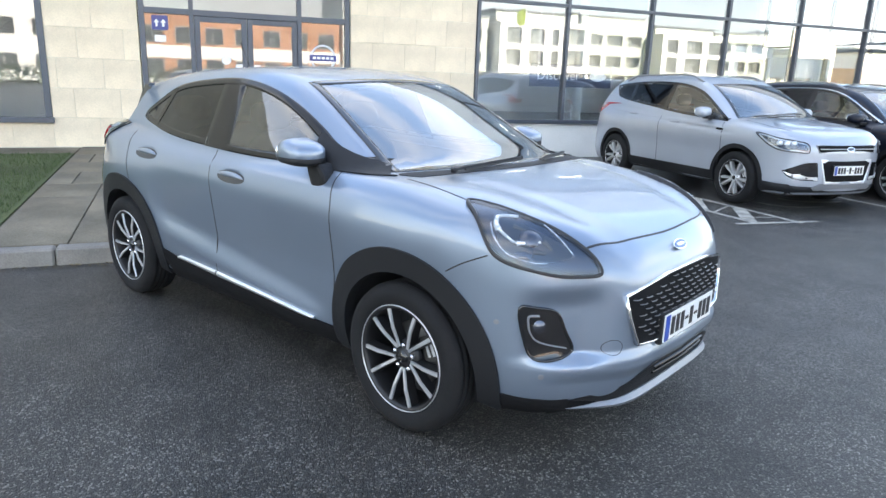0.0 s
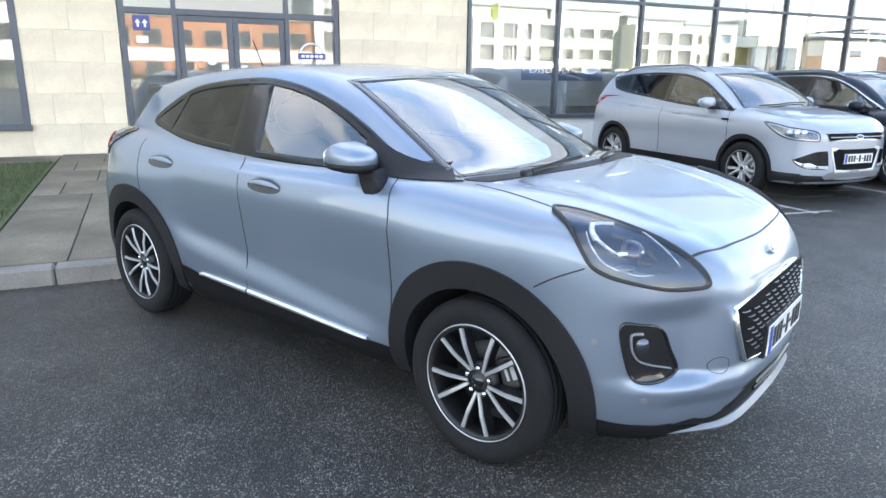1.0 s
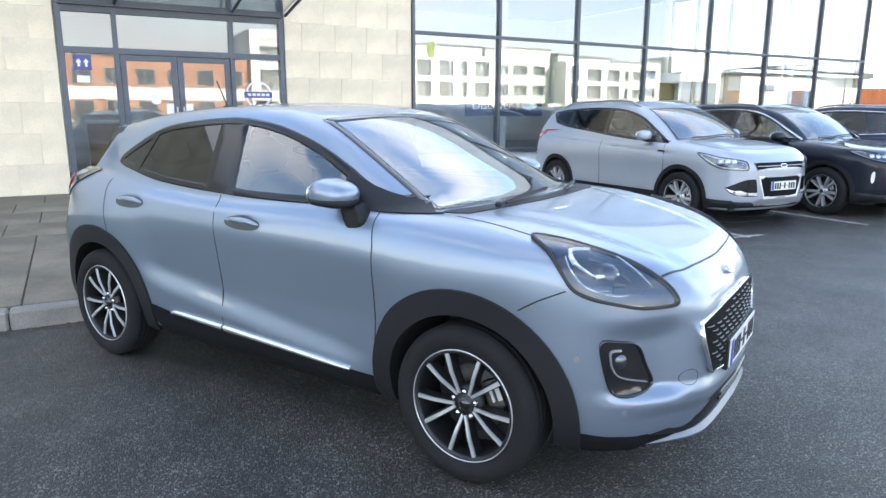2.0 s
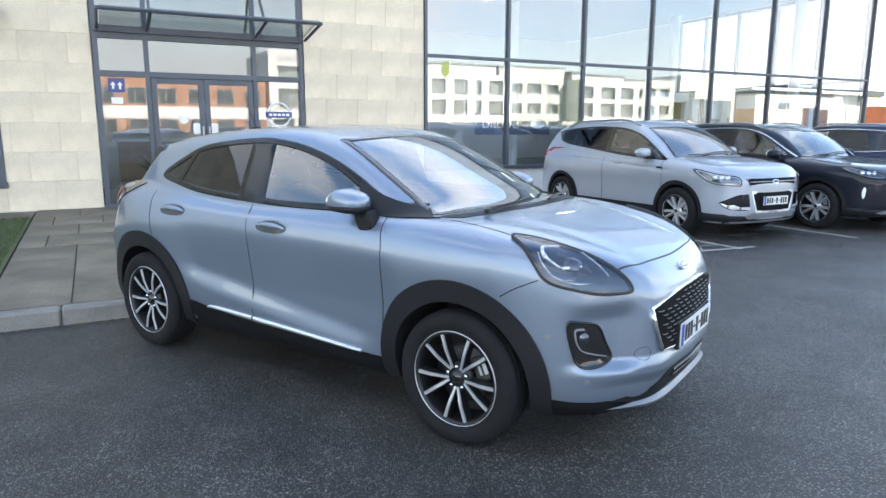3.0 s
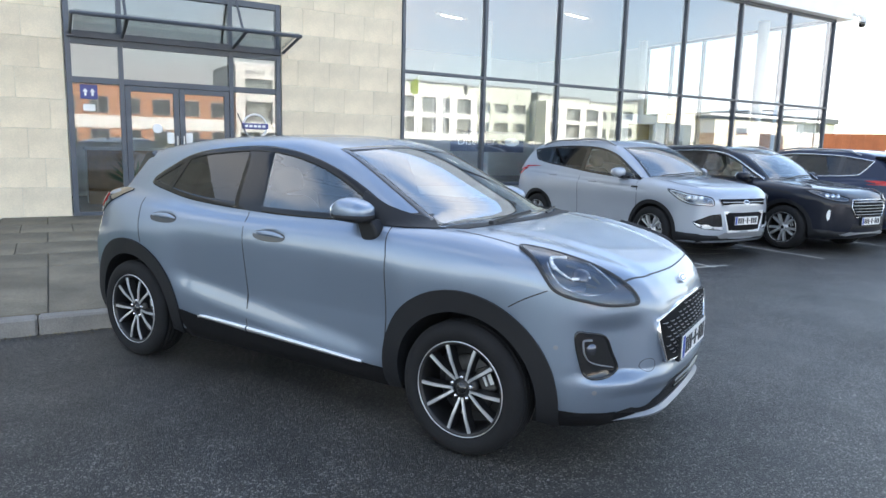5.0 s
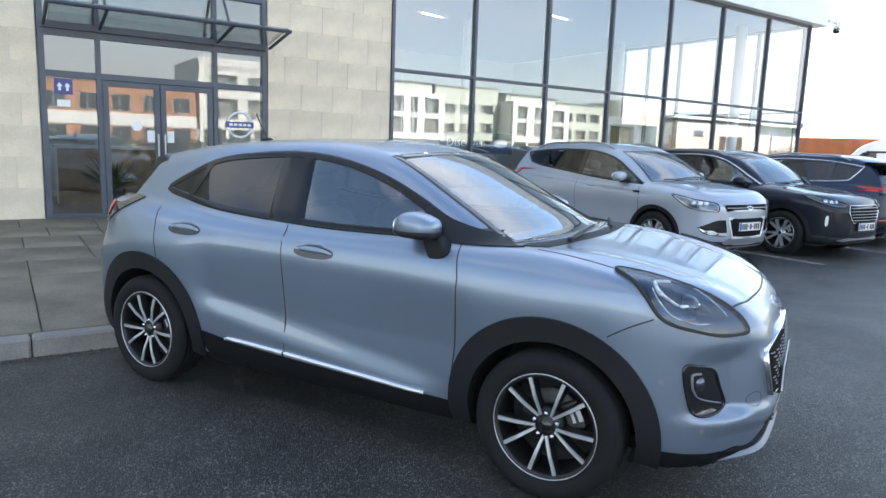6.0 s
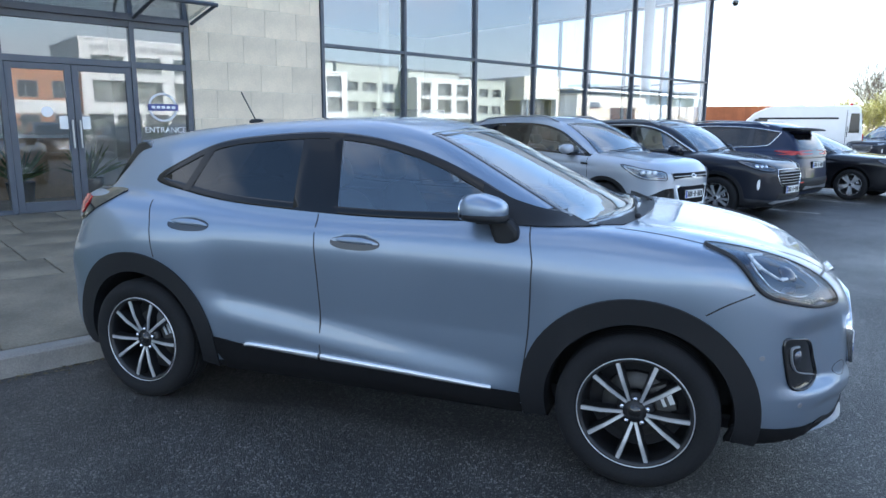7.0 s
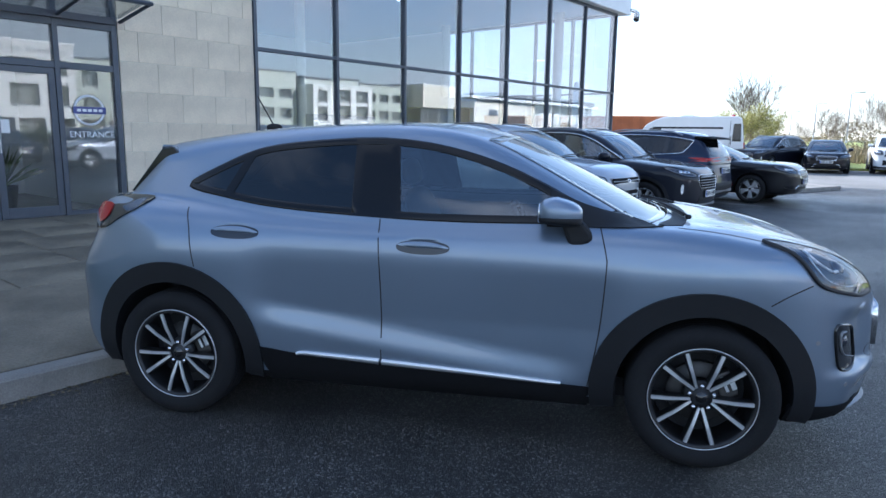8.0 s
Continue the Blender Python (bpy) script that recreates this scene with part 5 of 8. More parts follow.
# ---- the entrance ----
U0, U1 = -5.78, -2.44
entrance = empty("door_1", BM, "glazed entrance in a blue-grey metal frame with closed double doors", "door", kind="structure")
for u, w in ((U0 + 0.04, 0.08), (-5.01, 0.07), (-3.30, 0.07), (U1 - 0.04, 0.08)):
    part("post", cube(u - w / 2, -0.02, 0.24, u + w / 2, 0.12, 3.86, 0.005), FRAME, entrance)
for z, h in ((0.275, 0.07), (2.37, 0.09), (2.99, 0.16), (3.81, 0.10)):
    for a, b in ((U0 + 0.08, -5.045), (-4.975, -3.335), (-3.265, U1 - 0.08)):
        if z < 0.5 and a < -4.9 and b > -4:
            continue
        part("rail", cube(a, -0.015, z - h / 2, b, 0.11, z + h / 2, 0.004), FRAME, entrance)
for a, b, z0, z1 in ((U0 + 0.08, -5.045, 0.31, 2.325), (-3.265, U1 - 0.08, 0.31, 2.325), (U0 + 0.08, -5.045, 2.415, 2.91), (-4.975, -3.335, 2.415, 2.91), (-3.265, U1 - 0.08, 2.415, 2.91),
                     (U0 + 0.08, -5.045, 3.07, 3.76), (-4.975, -3.335, 3.07, 3.76), (-3.265, U1 - 0.08, 3.07, 3.76)):
    g = part("pane", cube(a, 0.03, z0, b, 0.042, z1), DOORGLASS, entrance)
    g.visible_shadow = False
for a, b in ((-4.97, -4.160), (-4.150, -3.34)):
    leaf = new("door_leaf")
    leaf.parent = entrance
    part("leaf_frame", cube(a, 0.0, 0.255, a + 0.085, 0.06, 2.32, 0.004), FRAME, leaf)
    part("leaf_frame", cube(b - 0.085, 0.0, 0.255, b, 0.06, 2.32, 0.004), FRAME, leaf)
    part("leaf_frame", cube(a + 0.085, 0.0, 0.255, b - 0.085, 0.06, 0.40, 0.004), FRAME, leaf)
    part("leaf_frame", cube(a + 0.085, 0.0, 2.235, b - 0.085, 0.06, 2.32, 0.004), FRAME, leaf)
    part("pane", cube(a + 0.085, 0.025, 0.40, b - 0.085, 0.036, 2.235), DOORGLASS, leaf).visible_shadow = False
    hx = b - 0.045 if a < -4.5 else a + 0.045
    bm = bmesh.new()
    rod(bm, (hx, -0.05, 1.15), (hx, -0.05, 1.55), 0.014)
    rod(bm, (hx, -0.05, 1.20), (hx, 0.0, 1.20), 0.009)
    rod(bm, (hx, -0.05, 1.50), (hx, 0.0, 1.50), 0.009)
    part("door_handle", bm, STEEL, leaf, "steel pull handle")
    nx = b - 0.14 if a < -4.5 else a + 0.14
    part("paper_notice", cube(nx - 0.055, 0.019, 1.42, nx + 0.055, 0.023, 1.60), WHITE, leaf, "white paper notice")
bm = prism(ellipse(-4.50, 1.66, 0.075, 0.075), 0.018, 0.023)
part("round_sticker", bm, VINYL, entrance, "round white sticker")
part("blue_sign", cube(-5.60, 0.018, 2.08, -5.36, 0.028, 2.30), SIGNBLUE, entrance, "small blue sign with two white arrows")
for k in (-5.53, -5.43):
    part("sign_arrow", prism([(k - 0.04, 2.19), (k, 2.245), (k + 0.04, 2.19), (k + 0.015, 2.19), (k + 0.015, 2.13), (k - 0.015, 2.13), (k - 0.015, 2.19)], 0.012, 0.0175), VINYL, entrance)
part("white_label", cube(-5.57, 0.018, 1.90, -5.40, 0.024, 2.00), WHITE, entrance)
# ring-shaped maker's mark, drawn plain, and the word on the side light
bm = bmesh.new()
pts = [(0.205 * math.cos(a), 0.205 * math.sin(a)) for a in np.linspace(0, 2 * math.pi, 41)]
for p, q in zip(pts, pts[1:]):
    rod(bm, (-2.90 + p[0], 0.024, 1.755 + p[1]), (-2.90 + q[0], 0.024, 1.755 + q[1]), 0.018, n=6)
part("ring_mark", bm, VINYL, entrance, "white ring mark")
part("mark_bar", cube(-3.13, 0.0, 1.705, -2.67, 0.0045, 1.805), SIGNBLUE, entrance, "blue bar across the ring")
for k in range(5):
    part("mark_stroke", cube(-3.08 + k * 0.076, -0.004, 1.735, -3.025 + k * 0.076, -0.0005, 1.775), VINYL, entrance)
lettering("entrance_word", "ENTRANCE", 0.125, pose(-2.875, 0.022, 1.405, 90, 0, 0), VINYL, entrance, "white vinyl word on the glass")

# glass canopy on a steel frame above the door
canopy = empty("canopy", BM, "glass canopy on a grey steel frame over the entrance", "canopy")
part("front_bar", tube([(-5.70, -1.0, 3.21), (-2.38, -1.0, 3.21)], 0.030), FRAME, canopy)
part("wall_bar", cube(-5.74, -0.07, 3.00, -2.46, -0.022, 3.10, 0.006), FRAME, canopy)
for u in (-5.70, -4.98, -3.27, -2.40):
    part("arm", tube([(u, -1.0, 3.21), (u, -0.05, 3.05)], 0.026), FRAME, canopy)
for u in (-4.98, -3.27):
    part("tie_rod", tube([(u, -0.80, 3.20), (u, -0.03, 4.15)], 0.022), FRAME, canopy)
part("canopy_glass", prism([(-1.0, 3.245), (-0.06, 3.09), (-0.06, 3.102), (-1.0, 3.257)], -5.66, -2.42, "x"), DOORGLASS, canopy).visible_shadow = False

# window beside the entrance, with its projecting metal hood
win = empty("window_3", BM, "large fixed window in a blue-grey metal frame", "window", kind="structure")
part("window_frame", cube(-7.19, -0.02, 0.70, -7.10, 0.12, 3.40, 0.005), FRAME, win)
part("window_frame", cube(-10.40, -0.02, 0.70, -10.31, 0.12, 3.40, 0.005), FRAME, win)
part("window_sill", cube(-10.40, -0.07, 0.62, -7.08, 0.12, 0.70, 0.006), FRAME, win)
part("window_frame", cube(-10.31, -0.02, 3.30, -7.19, 0.12, 3.40, 0.005), FRAME, win)
part("mullion", cube(-8.80, -0.02, 0.70, -8.73, 0.12, 3.30, 0.005), FRAME, win)
part("pane", cube(-8.73, 0.03, 0.70, -7.19, 0.042, 3.30), DOORGLASS, win).visible_shadow = False
part("pane", cube(-10.31, 0.03, 0.70, -8.80, 0.042, 3.30), DOORGLASS, win).visible_shadow = False
hood = prism([(-0.62, 3.10), (0.0, 3.16), (0.0, 3.30), (-0.62, 3.16)], -10.4, -6.98, "x", 0.008)
part("window_hood", hood, FRAME, win, "projecting grey metal hood")

# watching camera on a bracket at the corner of the fascia
cctv = empty("security_camera", BM @ pose(14.92, -0.30, 5.66), "white dome security camera on a short bracket", "camera")
part("bracket", cube(-0.08, -0.02, 0.0, 0.42, 0.10, 0.08, 0.01), FASCIA, cctv)
part("camera_housing", blob((0.42, 0.03, -0.06), (0.11, 0.11, 0.12)), FASCIA, cctv, smooth=True)
part("camera_dome", blob((0.42, 0.03, -0.18), (0.095, 0.095, 0.11)), GLOSSBLACK, cctv, smooth=True)


# ---- the other parked cars ----
def car_spec(front, rear, half, cowl, nose, belt, tail, ws_top, peak, roof_rear, gate, tumble=0.40, crown=0.06, haunch=0.012, wb=2.7, mid=None):
    """Curves of a car's body from a few lengths and heights."""
    cx, cz = cowl
    mid = mid or ((cx + front - 0.12) / 2, (cz + nose + 0.05) / 2 + 0.03)
    return dict(
        width=curve((rear - 0.1, half - 0.10), (rear + 0.35, half - 0.035), (rear + 0.85, half - 0.012), (0, half - 0.01), (front - 0.95, half - 0.012), (front - 0.4, half - 0.045), (front + 0.1, half - 0.12)),
        side=curve((0.2, -0.07), (0.34, -0.03), (0.5, -0.018), (0.68, -0.012), (belt - 0.22, 0.004), (belt - 0.12, -0.004), (belt - 0.05, -0.03), (belt + 0.04, -0.09), (belt + 0.2, -0.2)),
        sculpt=lambda x, z: haunch * np.exp(-((z - belt + 0.24) / 0.14) ** 2) * (np.exp(-((x - wb / 2) / 0.5) ** 2) + np.exp(-((x + wb / 2) / 0.5) ** 2))
        - 0.016 * np.exp(-((z - belt + 0.095 + 0.052 * x) / 0.024) ** 2) * step(x, rear + 0.3, rear + 0.9) * step(x, cx + 0.1, cx - 0.3),
        top=curve((rear - 0.1, tail - 0.06), (rear + 0.3, tail), (-0.5, belt + 0.03), (cx - 0.4, cz), (cx, cz), mid, (front - 0.13, nose + 0.05), (front + 0.08, nose - 0.08)),
        crown=0.04, r_top=0.08, r_end=0.13, floor=0.22,
        front=curve((0, front), (0.35, front - 0.02), (0.6, front - 0.09), (0.75, front - 0.19), (0.85, front - 0.34), (0.94, front - 0.60)),
        front_z=curve((0.15, -0.12), (0.28, -0.03), (0.45, 0.0), (0.7, -0.005), (nose, -0.035), (nose + 0.15, -0.14)),
        rear=curve((0, rear), (0.5, rear + 0.025), (0.75, rear + 0.11), (0.86, rear + 0.27), (0.94, rear + 0.55)),
        rear_z=curve((0.15, 0.14), (0.35, 0.015), (0.6, 0.0), (0.85, 0.03), (1.05, 0.09), (1.3, 0.2)),
        roof=curve((gate[0][0] - 0.3, roof_rear[1] - 0.22), roof_rear, ((roof_rear[0] + peak[0]) / 2, (roof_rear[1] + peak[1]) / 2 + 0.03), peak, ws_top, (ws_top[0] + 0.22, ws_top[1] - 0.085), ((ws_top[0] + cx) / 2 + 0.12, (ws_top[1] + cz) / 2 - 0.03), (cx + 0.02, cz - 0.01), (cx + 0.3, cz - 0.18)),
        roof_k=curve((-2, 0.95), (0, 1.0), (0.3, 0.95), (0.6, 0.9), (1.3, 0.86)), roof_crown=crown, bow=0.16, tumble=tumble, belt=belt,
        cabin_width=curve((rear, half - 0.22), (rear + 0.6, half - 0.13), (-0.5, half - 0.085), (cx - 0.4, half - 0.09), (cx, half - 0.14), (cx + 0.3, half - 0.2)),
        cabin_rear=curve((gate[1][1] - 0.1, gate[1][0] - 0.03), (gate[1][1], gate[1][0]), ((gate[0][1] + gate[1][1]) / 2, (gate[0][0] + gate[1][0]) / 2 - 0.03), (gate[0][1], gate[0][0])),
        r_roof=0.10, r_belt=0.025)


def wrap(F, flat, pts, front=True):
    """Outline points of a lamp, given seen from the end of the car, as seen along a slanting view."""
    p, nrm, hit = drop(F, "front" if front else "rear", pts, 3.4)
    return flat([tuple(q) for q in p])


def parked_car(name, label, spec, paint_mat, half, wb, tyre, rim, style, dlo, pillars, screen, lamps=None, grilles=(), tails=None, tail_tip=None, plate=None, rear_plate=None, rear_window=None,
               mirror_at=None, handles=(), rails=None, cladding=None, chrome=False, h=0.032, skid=None, fog=None, fog_mat=None, fog_strip=None, side_badge=None, oval=None):
    car = empty(name, None, label, "car")
    F = body_field(spec)
    arches = [(wb / 2, tyre), (-wb / 2, tyre)]
    R = tyre + 0.055
    hole = shrink(dlo, 0.03)
    holes = [("right", hole), ("left", hole), ("top", shrink(screen, 0.04))]
    x0, x1 = float(spec["rear"](0.0)) - 0.1, float(spec["front"](0.0)) + 0.1
    make_body(car, F, cut_arches(F, arches, R), (x0, -1.05, 0.12), (x1, 1.05, 1.85), h, paint_mat, [], holes)
    part("underbody", cube(x0 + 0.35, -0.7, 0.20, x1 - 0.35, 0.7, 0.27, 0.02), DARK, car)
    for sd, view in ((-1, "right"), (1, "left")):
        for cx, cz in arches:
            w = 0.045 if cladding else 0.022
            ring = arch(cx, cz, R + w, -12, 192, 30) + arch(cx, cz, R - 0.012, 192, -12, 30)
            panel("arch_moulding", F, view, ring, PLASTIC if cladding else paint_mat, car, 0.006, 0.05, 0.06, label="black plastic wheel-arch moulding" if cladding else "")
        sl = 0.385 if cladding else 0.29
        panel("sill_moulding", F, view, [(-wb / 2 + R, sl), (wb / 2 - R, sl), (wb / 2 - R, 0.23), (-wb / 2 + R, 0.23)], PLASTIC, car, 0.006, 0.02, 0.1, label="black plastic sill")
        inner = shrink(dlo, 0.024)
        cuts = [-9] + sorted(pillars) + [9]
        xs = [p[0] for p in inner]
        for a, b in zip(cuts, cuts[1:]):
            poly = clip_x(inner, max(a + 0.03, min(xs)), min(b - 0.03, max(xs)))
            if len(poly) > 2:
                panel("side_window", F, view, poly, PRIVACY if b < -0.1 else CARGLASS, car, 0.0, 0, 0.09).visible_shadow = False
        for px in pillars:
            poly = clip_x(shrink(dlo, 0.006), px - 0.045, px + 0.045)
            if len(poly) > 2:
                panel("pillar_cover", F, view, poly, GLOSSBLACK, car, 0.004, 0.01, 0.06)
        band("window_surround", F, view, shrink(dlo, 0.016), 0.036, GLOSSBLACK, car, 0.002, 0.010, closed=True, sharp=True, bulge=0.0005)
        if chrome:
            k = max(range(len(dlo)), key=lambda i: dlo[i][0])
            order = [dlo[(k + i) % len(dlo)] for i in range(len(dlo))]
            if order[3][1] < order[-3][1]:
                order = order[::-1]
            n = int(len(order) * 0.62) if chrome == "top" else len(order)
            band("chrome_trim", F, view, order[:n], 0.016, CHROME, car, 0.008, 0.01, sharp=True, label="bright chrome window trim")
        lines = [pillars[-1]] if pillars else []
        for px in lines:
            band("shut_line", F, view, [(px, spec["belt"] - 0.02), (px + 0.005, 0.8), (px + 0.005, 0.36)], 0.008, INK, car, 0.0015, 0.004, bulge=0.0)
        fx = float(max(p[0] for p in dlo)) - 0.02
        band("shut_line", F, view, [(fx - 0.02, spec["belt"] - 0.03), (fx + 0.01, 0.8), (fx - 0.06, 0.36)], 0.008, INK, car, 0.0015, 0.004, bulge=0.0)
        for hx, hz in handles:
            bar = ellipse(hx, hz, 0.11, 0.017, 16, 3.0)
            panel("door_handle", F, view, bar, paint_mat, car, 0.01, 0.02, 0.03, dome=0.012)
        if mirror_at:
            mx, mz = mirror_at
            mir = new("door_mirror")
            mir.parent = car
            y = sd * (half + 0.025)
            part("mirror_cap", blob((mx, y, mz), (0.09, 0.105, 0.072), 2.7, (20, 12)), paint_mat, mir, smooth=True)
            part("mirror_arm", cube(mx - 0.01, y - sd * 0.15, mz - 0.09, mx + 0.09, y, mz - 0.045, 0.012), PLASTIC, mir)
            part("mirror_glass", blob((mx - 0.085, y, mz), (0.008, 0.088, 0.058), 3.0, (16, 10)), CHROME, mir, smooth=True)
        if lamps:
            flat = oblique("lamp", (-0.74, 0.62 * -sd, -0.25))
            o = spline(flat([(q[0], sd * q[1], q[2]) for q in lamps]) if len(lamps[0]) == 3 else wrap(F, flat, [(sd * a, b) for a, b in lamps]), n=3)
            hl = panel("head_lamp", F, "lamp", o, BRIGHT if paint_mat is SILVER else STEEL, car, 0.004, 0.03, 0.05, label="head lamp behind a clear lens")
            panel("lamp_mask", F, "lamp", shrink(o, 0.020), LAMPBOWL if paint_mat is SILVER else LAMPGREY, hl, 0.006, 0.004, 0.05)
            mid = np.mean(o, 0)
            for dx in (-0.11, -0.035, 0.045):
                panel("reflector", F, "lamp", ellipse(mid[0] + dx * sd, mid[1] - 0.004 * (dx < 0), 0.033, 0.028, 16, 3.0), BRIGHT if paint_mat is SILVER else CHROME, hl, 0.010, 0.004, 0.03, dome=0.012)
            panel("lamp_lens", F, "lamp", shrink(o, 0.004), LENS, hl, 0.018, 0.012, 0.05).visible_shadow = False
            band("lamp_edge", F, "lamp", o, 0.010, INK, hl, 0.016, 0.02, closed=True, sharp=True)
        if side_badge:
            panel("side_badge", F, view, ellipse(*side_badge, 0.07, 0.014, 16, 3.0), GLOSSBLACK, car, 0.004, 0.006, 0.03)
        if cladding:
            panel("bumper_foot", F, view, [(wb / 2 + R - 0.01, 0.375), (x1 - 0.28, 0.36), (x1 - 0.28, 0.235), (wb / 2 + R - 0.01, 0.235)], PLASTIC, car, 0.006, 0.02, 0.05, label="black plastic bumper foot")
        if fog:
            flat = oblique("fog", (-0.84, 0.54 * -sd, 0))
            o = spline(wrap(F, flat, [(sd * a, b) for a, b in fog]), n=3)
            fg = panel("fog_lamp", F, "fog", o, fog_mat or GLOSSBLACK, car, 0.005, 0.03, 0.05, label="fog lamp in a black recess")
            if fog_strip:
                strip = wrap(F, flat, [(sd * a, b) for a, b in fog_strip])
                panel("fog_lens", F, "fog", strip, BRIGHT, fg, 0.010, 0.01, 0.03, label="bright fog lamp")
                for k in (1, 3):
                    panel("fog_bezel", F, "fog", ellipse(strip[k][0], strip[k][1] - 0.016, 0.016, 0.011, 12), LAMPGREY, fg, 0.0125, 0.004, 0.03)
        if tails:
            flat = oblique("taill", (0.78, 0.62 * -sd, 0))
            pt, _, _ = drop(F, "rear", [(sd * a, b) for a, b in tails], 3.4)
            pt = [tuple(q) for q in pt]
            if tail_tip:
                side_p, _, _ = drop(F, view, tail_tip)
                pt = pt[:3] + [tuple(q) for q in side_p] + pt[4:]
            o = spline(flat(pt), n=3)
            panel("tail_lamp", F, "taill", o, REDLENS, car, 0.008, 0.03, 0.05, label="red tail lamp")
        if rails:
            x_a, x_b = rails
            p, nrm, hit = drop(F, "top", [(x, sd * (half - 0.33)) for x in np.linspace(x_a, x_b, 9)])
            up = np.array((0, 0, 1.0)) * np.array([0.0, 0.045, 0.05, 0.05, 0.05, 0.05, 0.05, 0.045, 0.0])[:, None]
            part("roof_rail", tube([tuple(q) for q in p + up], 0.016, 8), STEEL, car, "metal roof rail")
    panel("windscreen", F, "top", screen, SCREEN, car, -0.001, 0, 0.10, label="windscreen").visible_shadow = False
    band("screen_edge", F, "top", shrink(screen, 0.022), 0.046, GLOSSBLACK, car, 0.002, 0.006, closed=True, sharp=True, bulge=0.0005)
    p, nrm, hit = drop(F, "top", [(max(q[0] for q in screen) - 0.05 - 0.10 * abs(t - 0.3), -0.5 + t * 0.9) for t in np.linspace(0, 1, 7)])
    part("wiper", tube([tuple(q) for q in p + nrm * 0.02], 0.010, 6), INK, car)
    fxs = max(q[0] for q in screen)
    for k in (1, -1):
        band("shut_line", F, "top", [(fxs + 0.03, k * (half - 0.20)), ((fxs + x1) / 2, k * (half - 0.19)), (x1 - 0.42, k * (half - 0.26))], 0.008, INK, car, 0.0015, 0.004, bulge=0.0)
    for poly, mat, frame_mat, bars, frame_w in [g if len(g) == 5 else (*g, 0.022) for g in grilles]:
        g = panel("grille", F, "front", poly, PILLAR if mat is GLOSSBLACK else mat, car, 0.006, 0.02, 0.06)
        if frame_mat:
            band("grille_frame", F, "front", shrink(poly, 0.006), frame_w, frame_mat, g, 0.014, 0.02, closed=True, sharp=True)
        ys, zs = [q[0] for q in poly], [q[1] for q in poly]
        for k in range(bars):
            z = min(zs) + (max(zs) - min(zs)) * (k + 1) / (bars + 1)
            w = [q for q in np.linspace(min(ys), max(ys), 60) if inside(shrink(poly, 0.02), np.array([q]), np.array([z]))[0]]
            if len(w) > 4:
                band("grille_bar", F, "front", [(w[0], z), (0, z), (w[-1], z)], 0.011, STEEL, g, 0.016, 0.01)
    if oval:
        bd = panel("badge", F, "front", ellipse(0, oval, 0.066, 0.026, 20), CHROME, car, 0.020, 0.012, 0.03, label="oval dark badge with a chrome rim")
        panel("badge_face", F, "front", ellipse(0, oval, 0.054, 0.018, 20), LAMPBOWL, bd, 0.022, 0.004, 0.03)
    if cladding:
        panel("valance", F, "front", [(-0.76, 0.36), (-0.45, 0.335), (0.45, 0.335), (0.76, 0.36), (0.72, 0.235), (-0.72, 0.235)], PLASTIC, car, 0.007, 0.02, 0.07, label="black plastic lower valance")
    if skid:
        panel("skid_plate", F, "front" if skid[0] > 0 else "rear", skid[1], SKID, car, 0.02, 0.03, 0.08, label="silver lower bumper trim")
    if plate:
        p, nrm, hit = drop(F, "front", [(0, plate)])
        number_plate("number_plate", pose(float(p[0][0]) + 0.03, 0, plate), car)
        part("plate_holder", cube(float(p[0][0]) - 0.03, -0.262, plate - 0.065, float(p[0][0]) + 0.023, 0.262, plate + 0.065, 0.006), PLASTIC, car)
    if rear_plate:
        p, nrm, hit = drop(F, "rear", [(0, rear_plate)], 3.4)
        number_plate("number_plate", pose(float(p[0][0]) - 0.02, 0, rear_plate, 0, 0, 180), car)
        part("plate_holder", cube(float(p[0][0]) - 0.013, -0.262, rear_plate - 0.065, float(p[0][0]) + 0.05, 0.262, rear_plate + 0.065, 0.006), PLASTIC, car)
    if rear_window:
        panel("rear_window", F, "rear", rear_window, GLOSSBLACK, car, 0.004, 0.01, 0.08, label="dark rear window")
        top_z = max(q[1] for q in rear_window)
        p, nrm, hit = drop(F, "rear", [(0, top_z)], 3.4)
        x = float(p[0][0])
        part("roof_spoiler", prism([(x + 0.16, top_z + 0.03), (x + 0.16, top_z + 0.085), (x - 0.10, top_z + 0.062), (x - 0.20, top_z + 0.042), (x - 0.205, top_z + 0.018)], -0.61, 0.61, bevel=0.008), SHADEBLACK, car, "dark roof spoiler")
        panel("bumper_foot", F, "rear", [(-0.86, 0.27), (-0.86, 0.47), (-0.62, 0.56), (0.62, 0.56), (0.86, 0.47), (0.86, 0.27)], PLASTIC, car, 0.008, 0.02, 0.08, label="black plastic rear bumper")
        for k in (-1, 1):
            panel("reflector", F, "rear", [(k * 0.58, 0.50), (k * 0.74, 0.49), (k * 0.74, 0.46), (k * 0.58, 0.47)], REDLENS, car, 0.014, 0.01, 0.05, label="red bumper reflector")
    cabin(car, width=half - 0.22, seat_x=(0.0, -0.85), dash_x=max(q[0] for q in dlo) - 0.12, dash_z=spec["belt"] - 0.06, z=spec["belt"] - 0.56)
    for wx in (wb / 2, -wb / 2):
        for sd in (-1, 1):
            wheel(tyre, 0.225, rim, style, sd, car, (wx, sd * (half - 0.115), tyre - 0.004), 0.0)
    return car


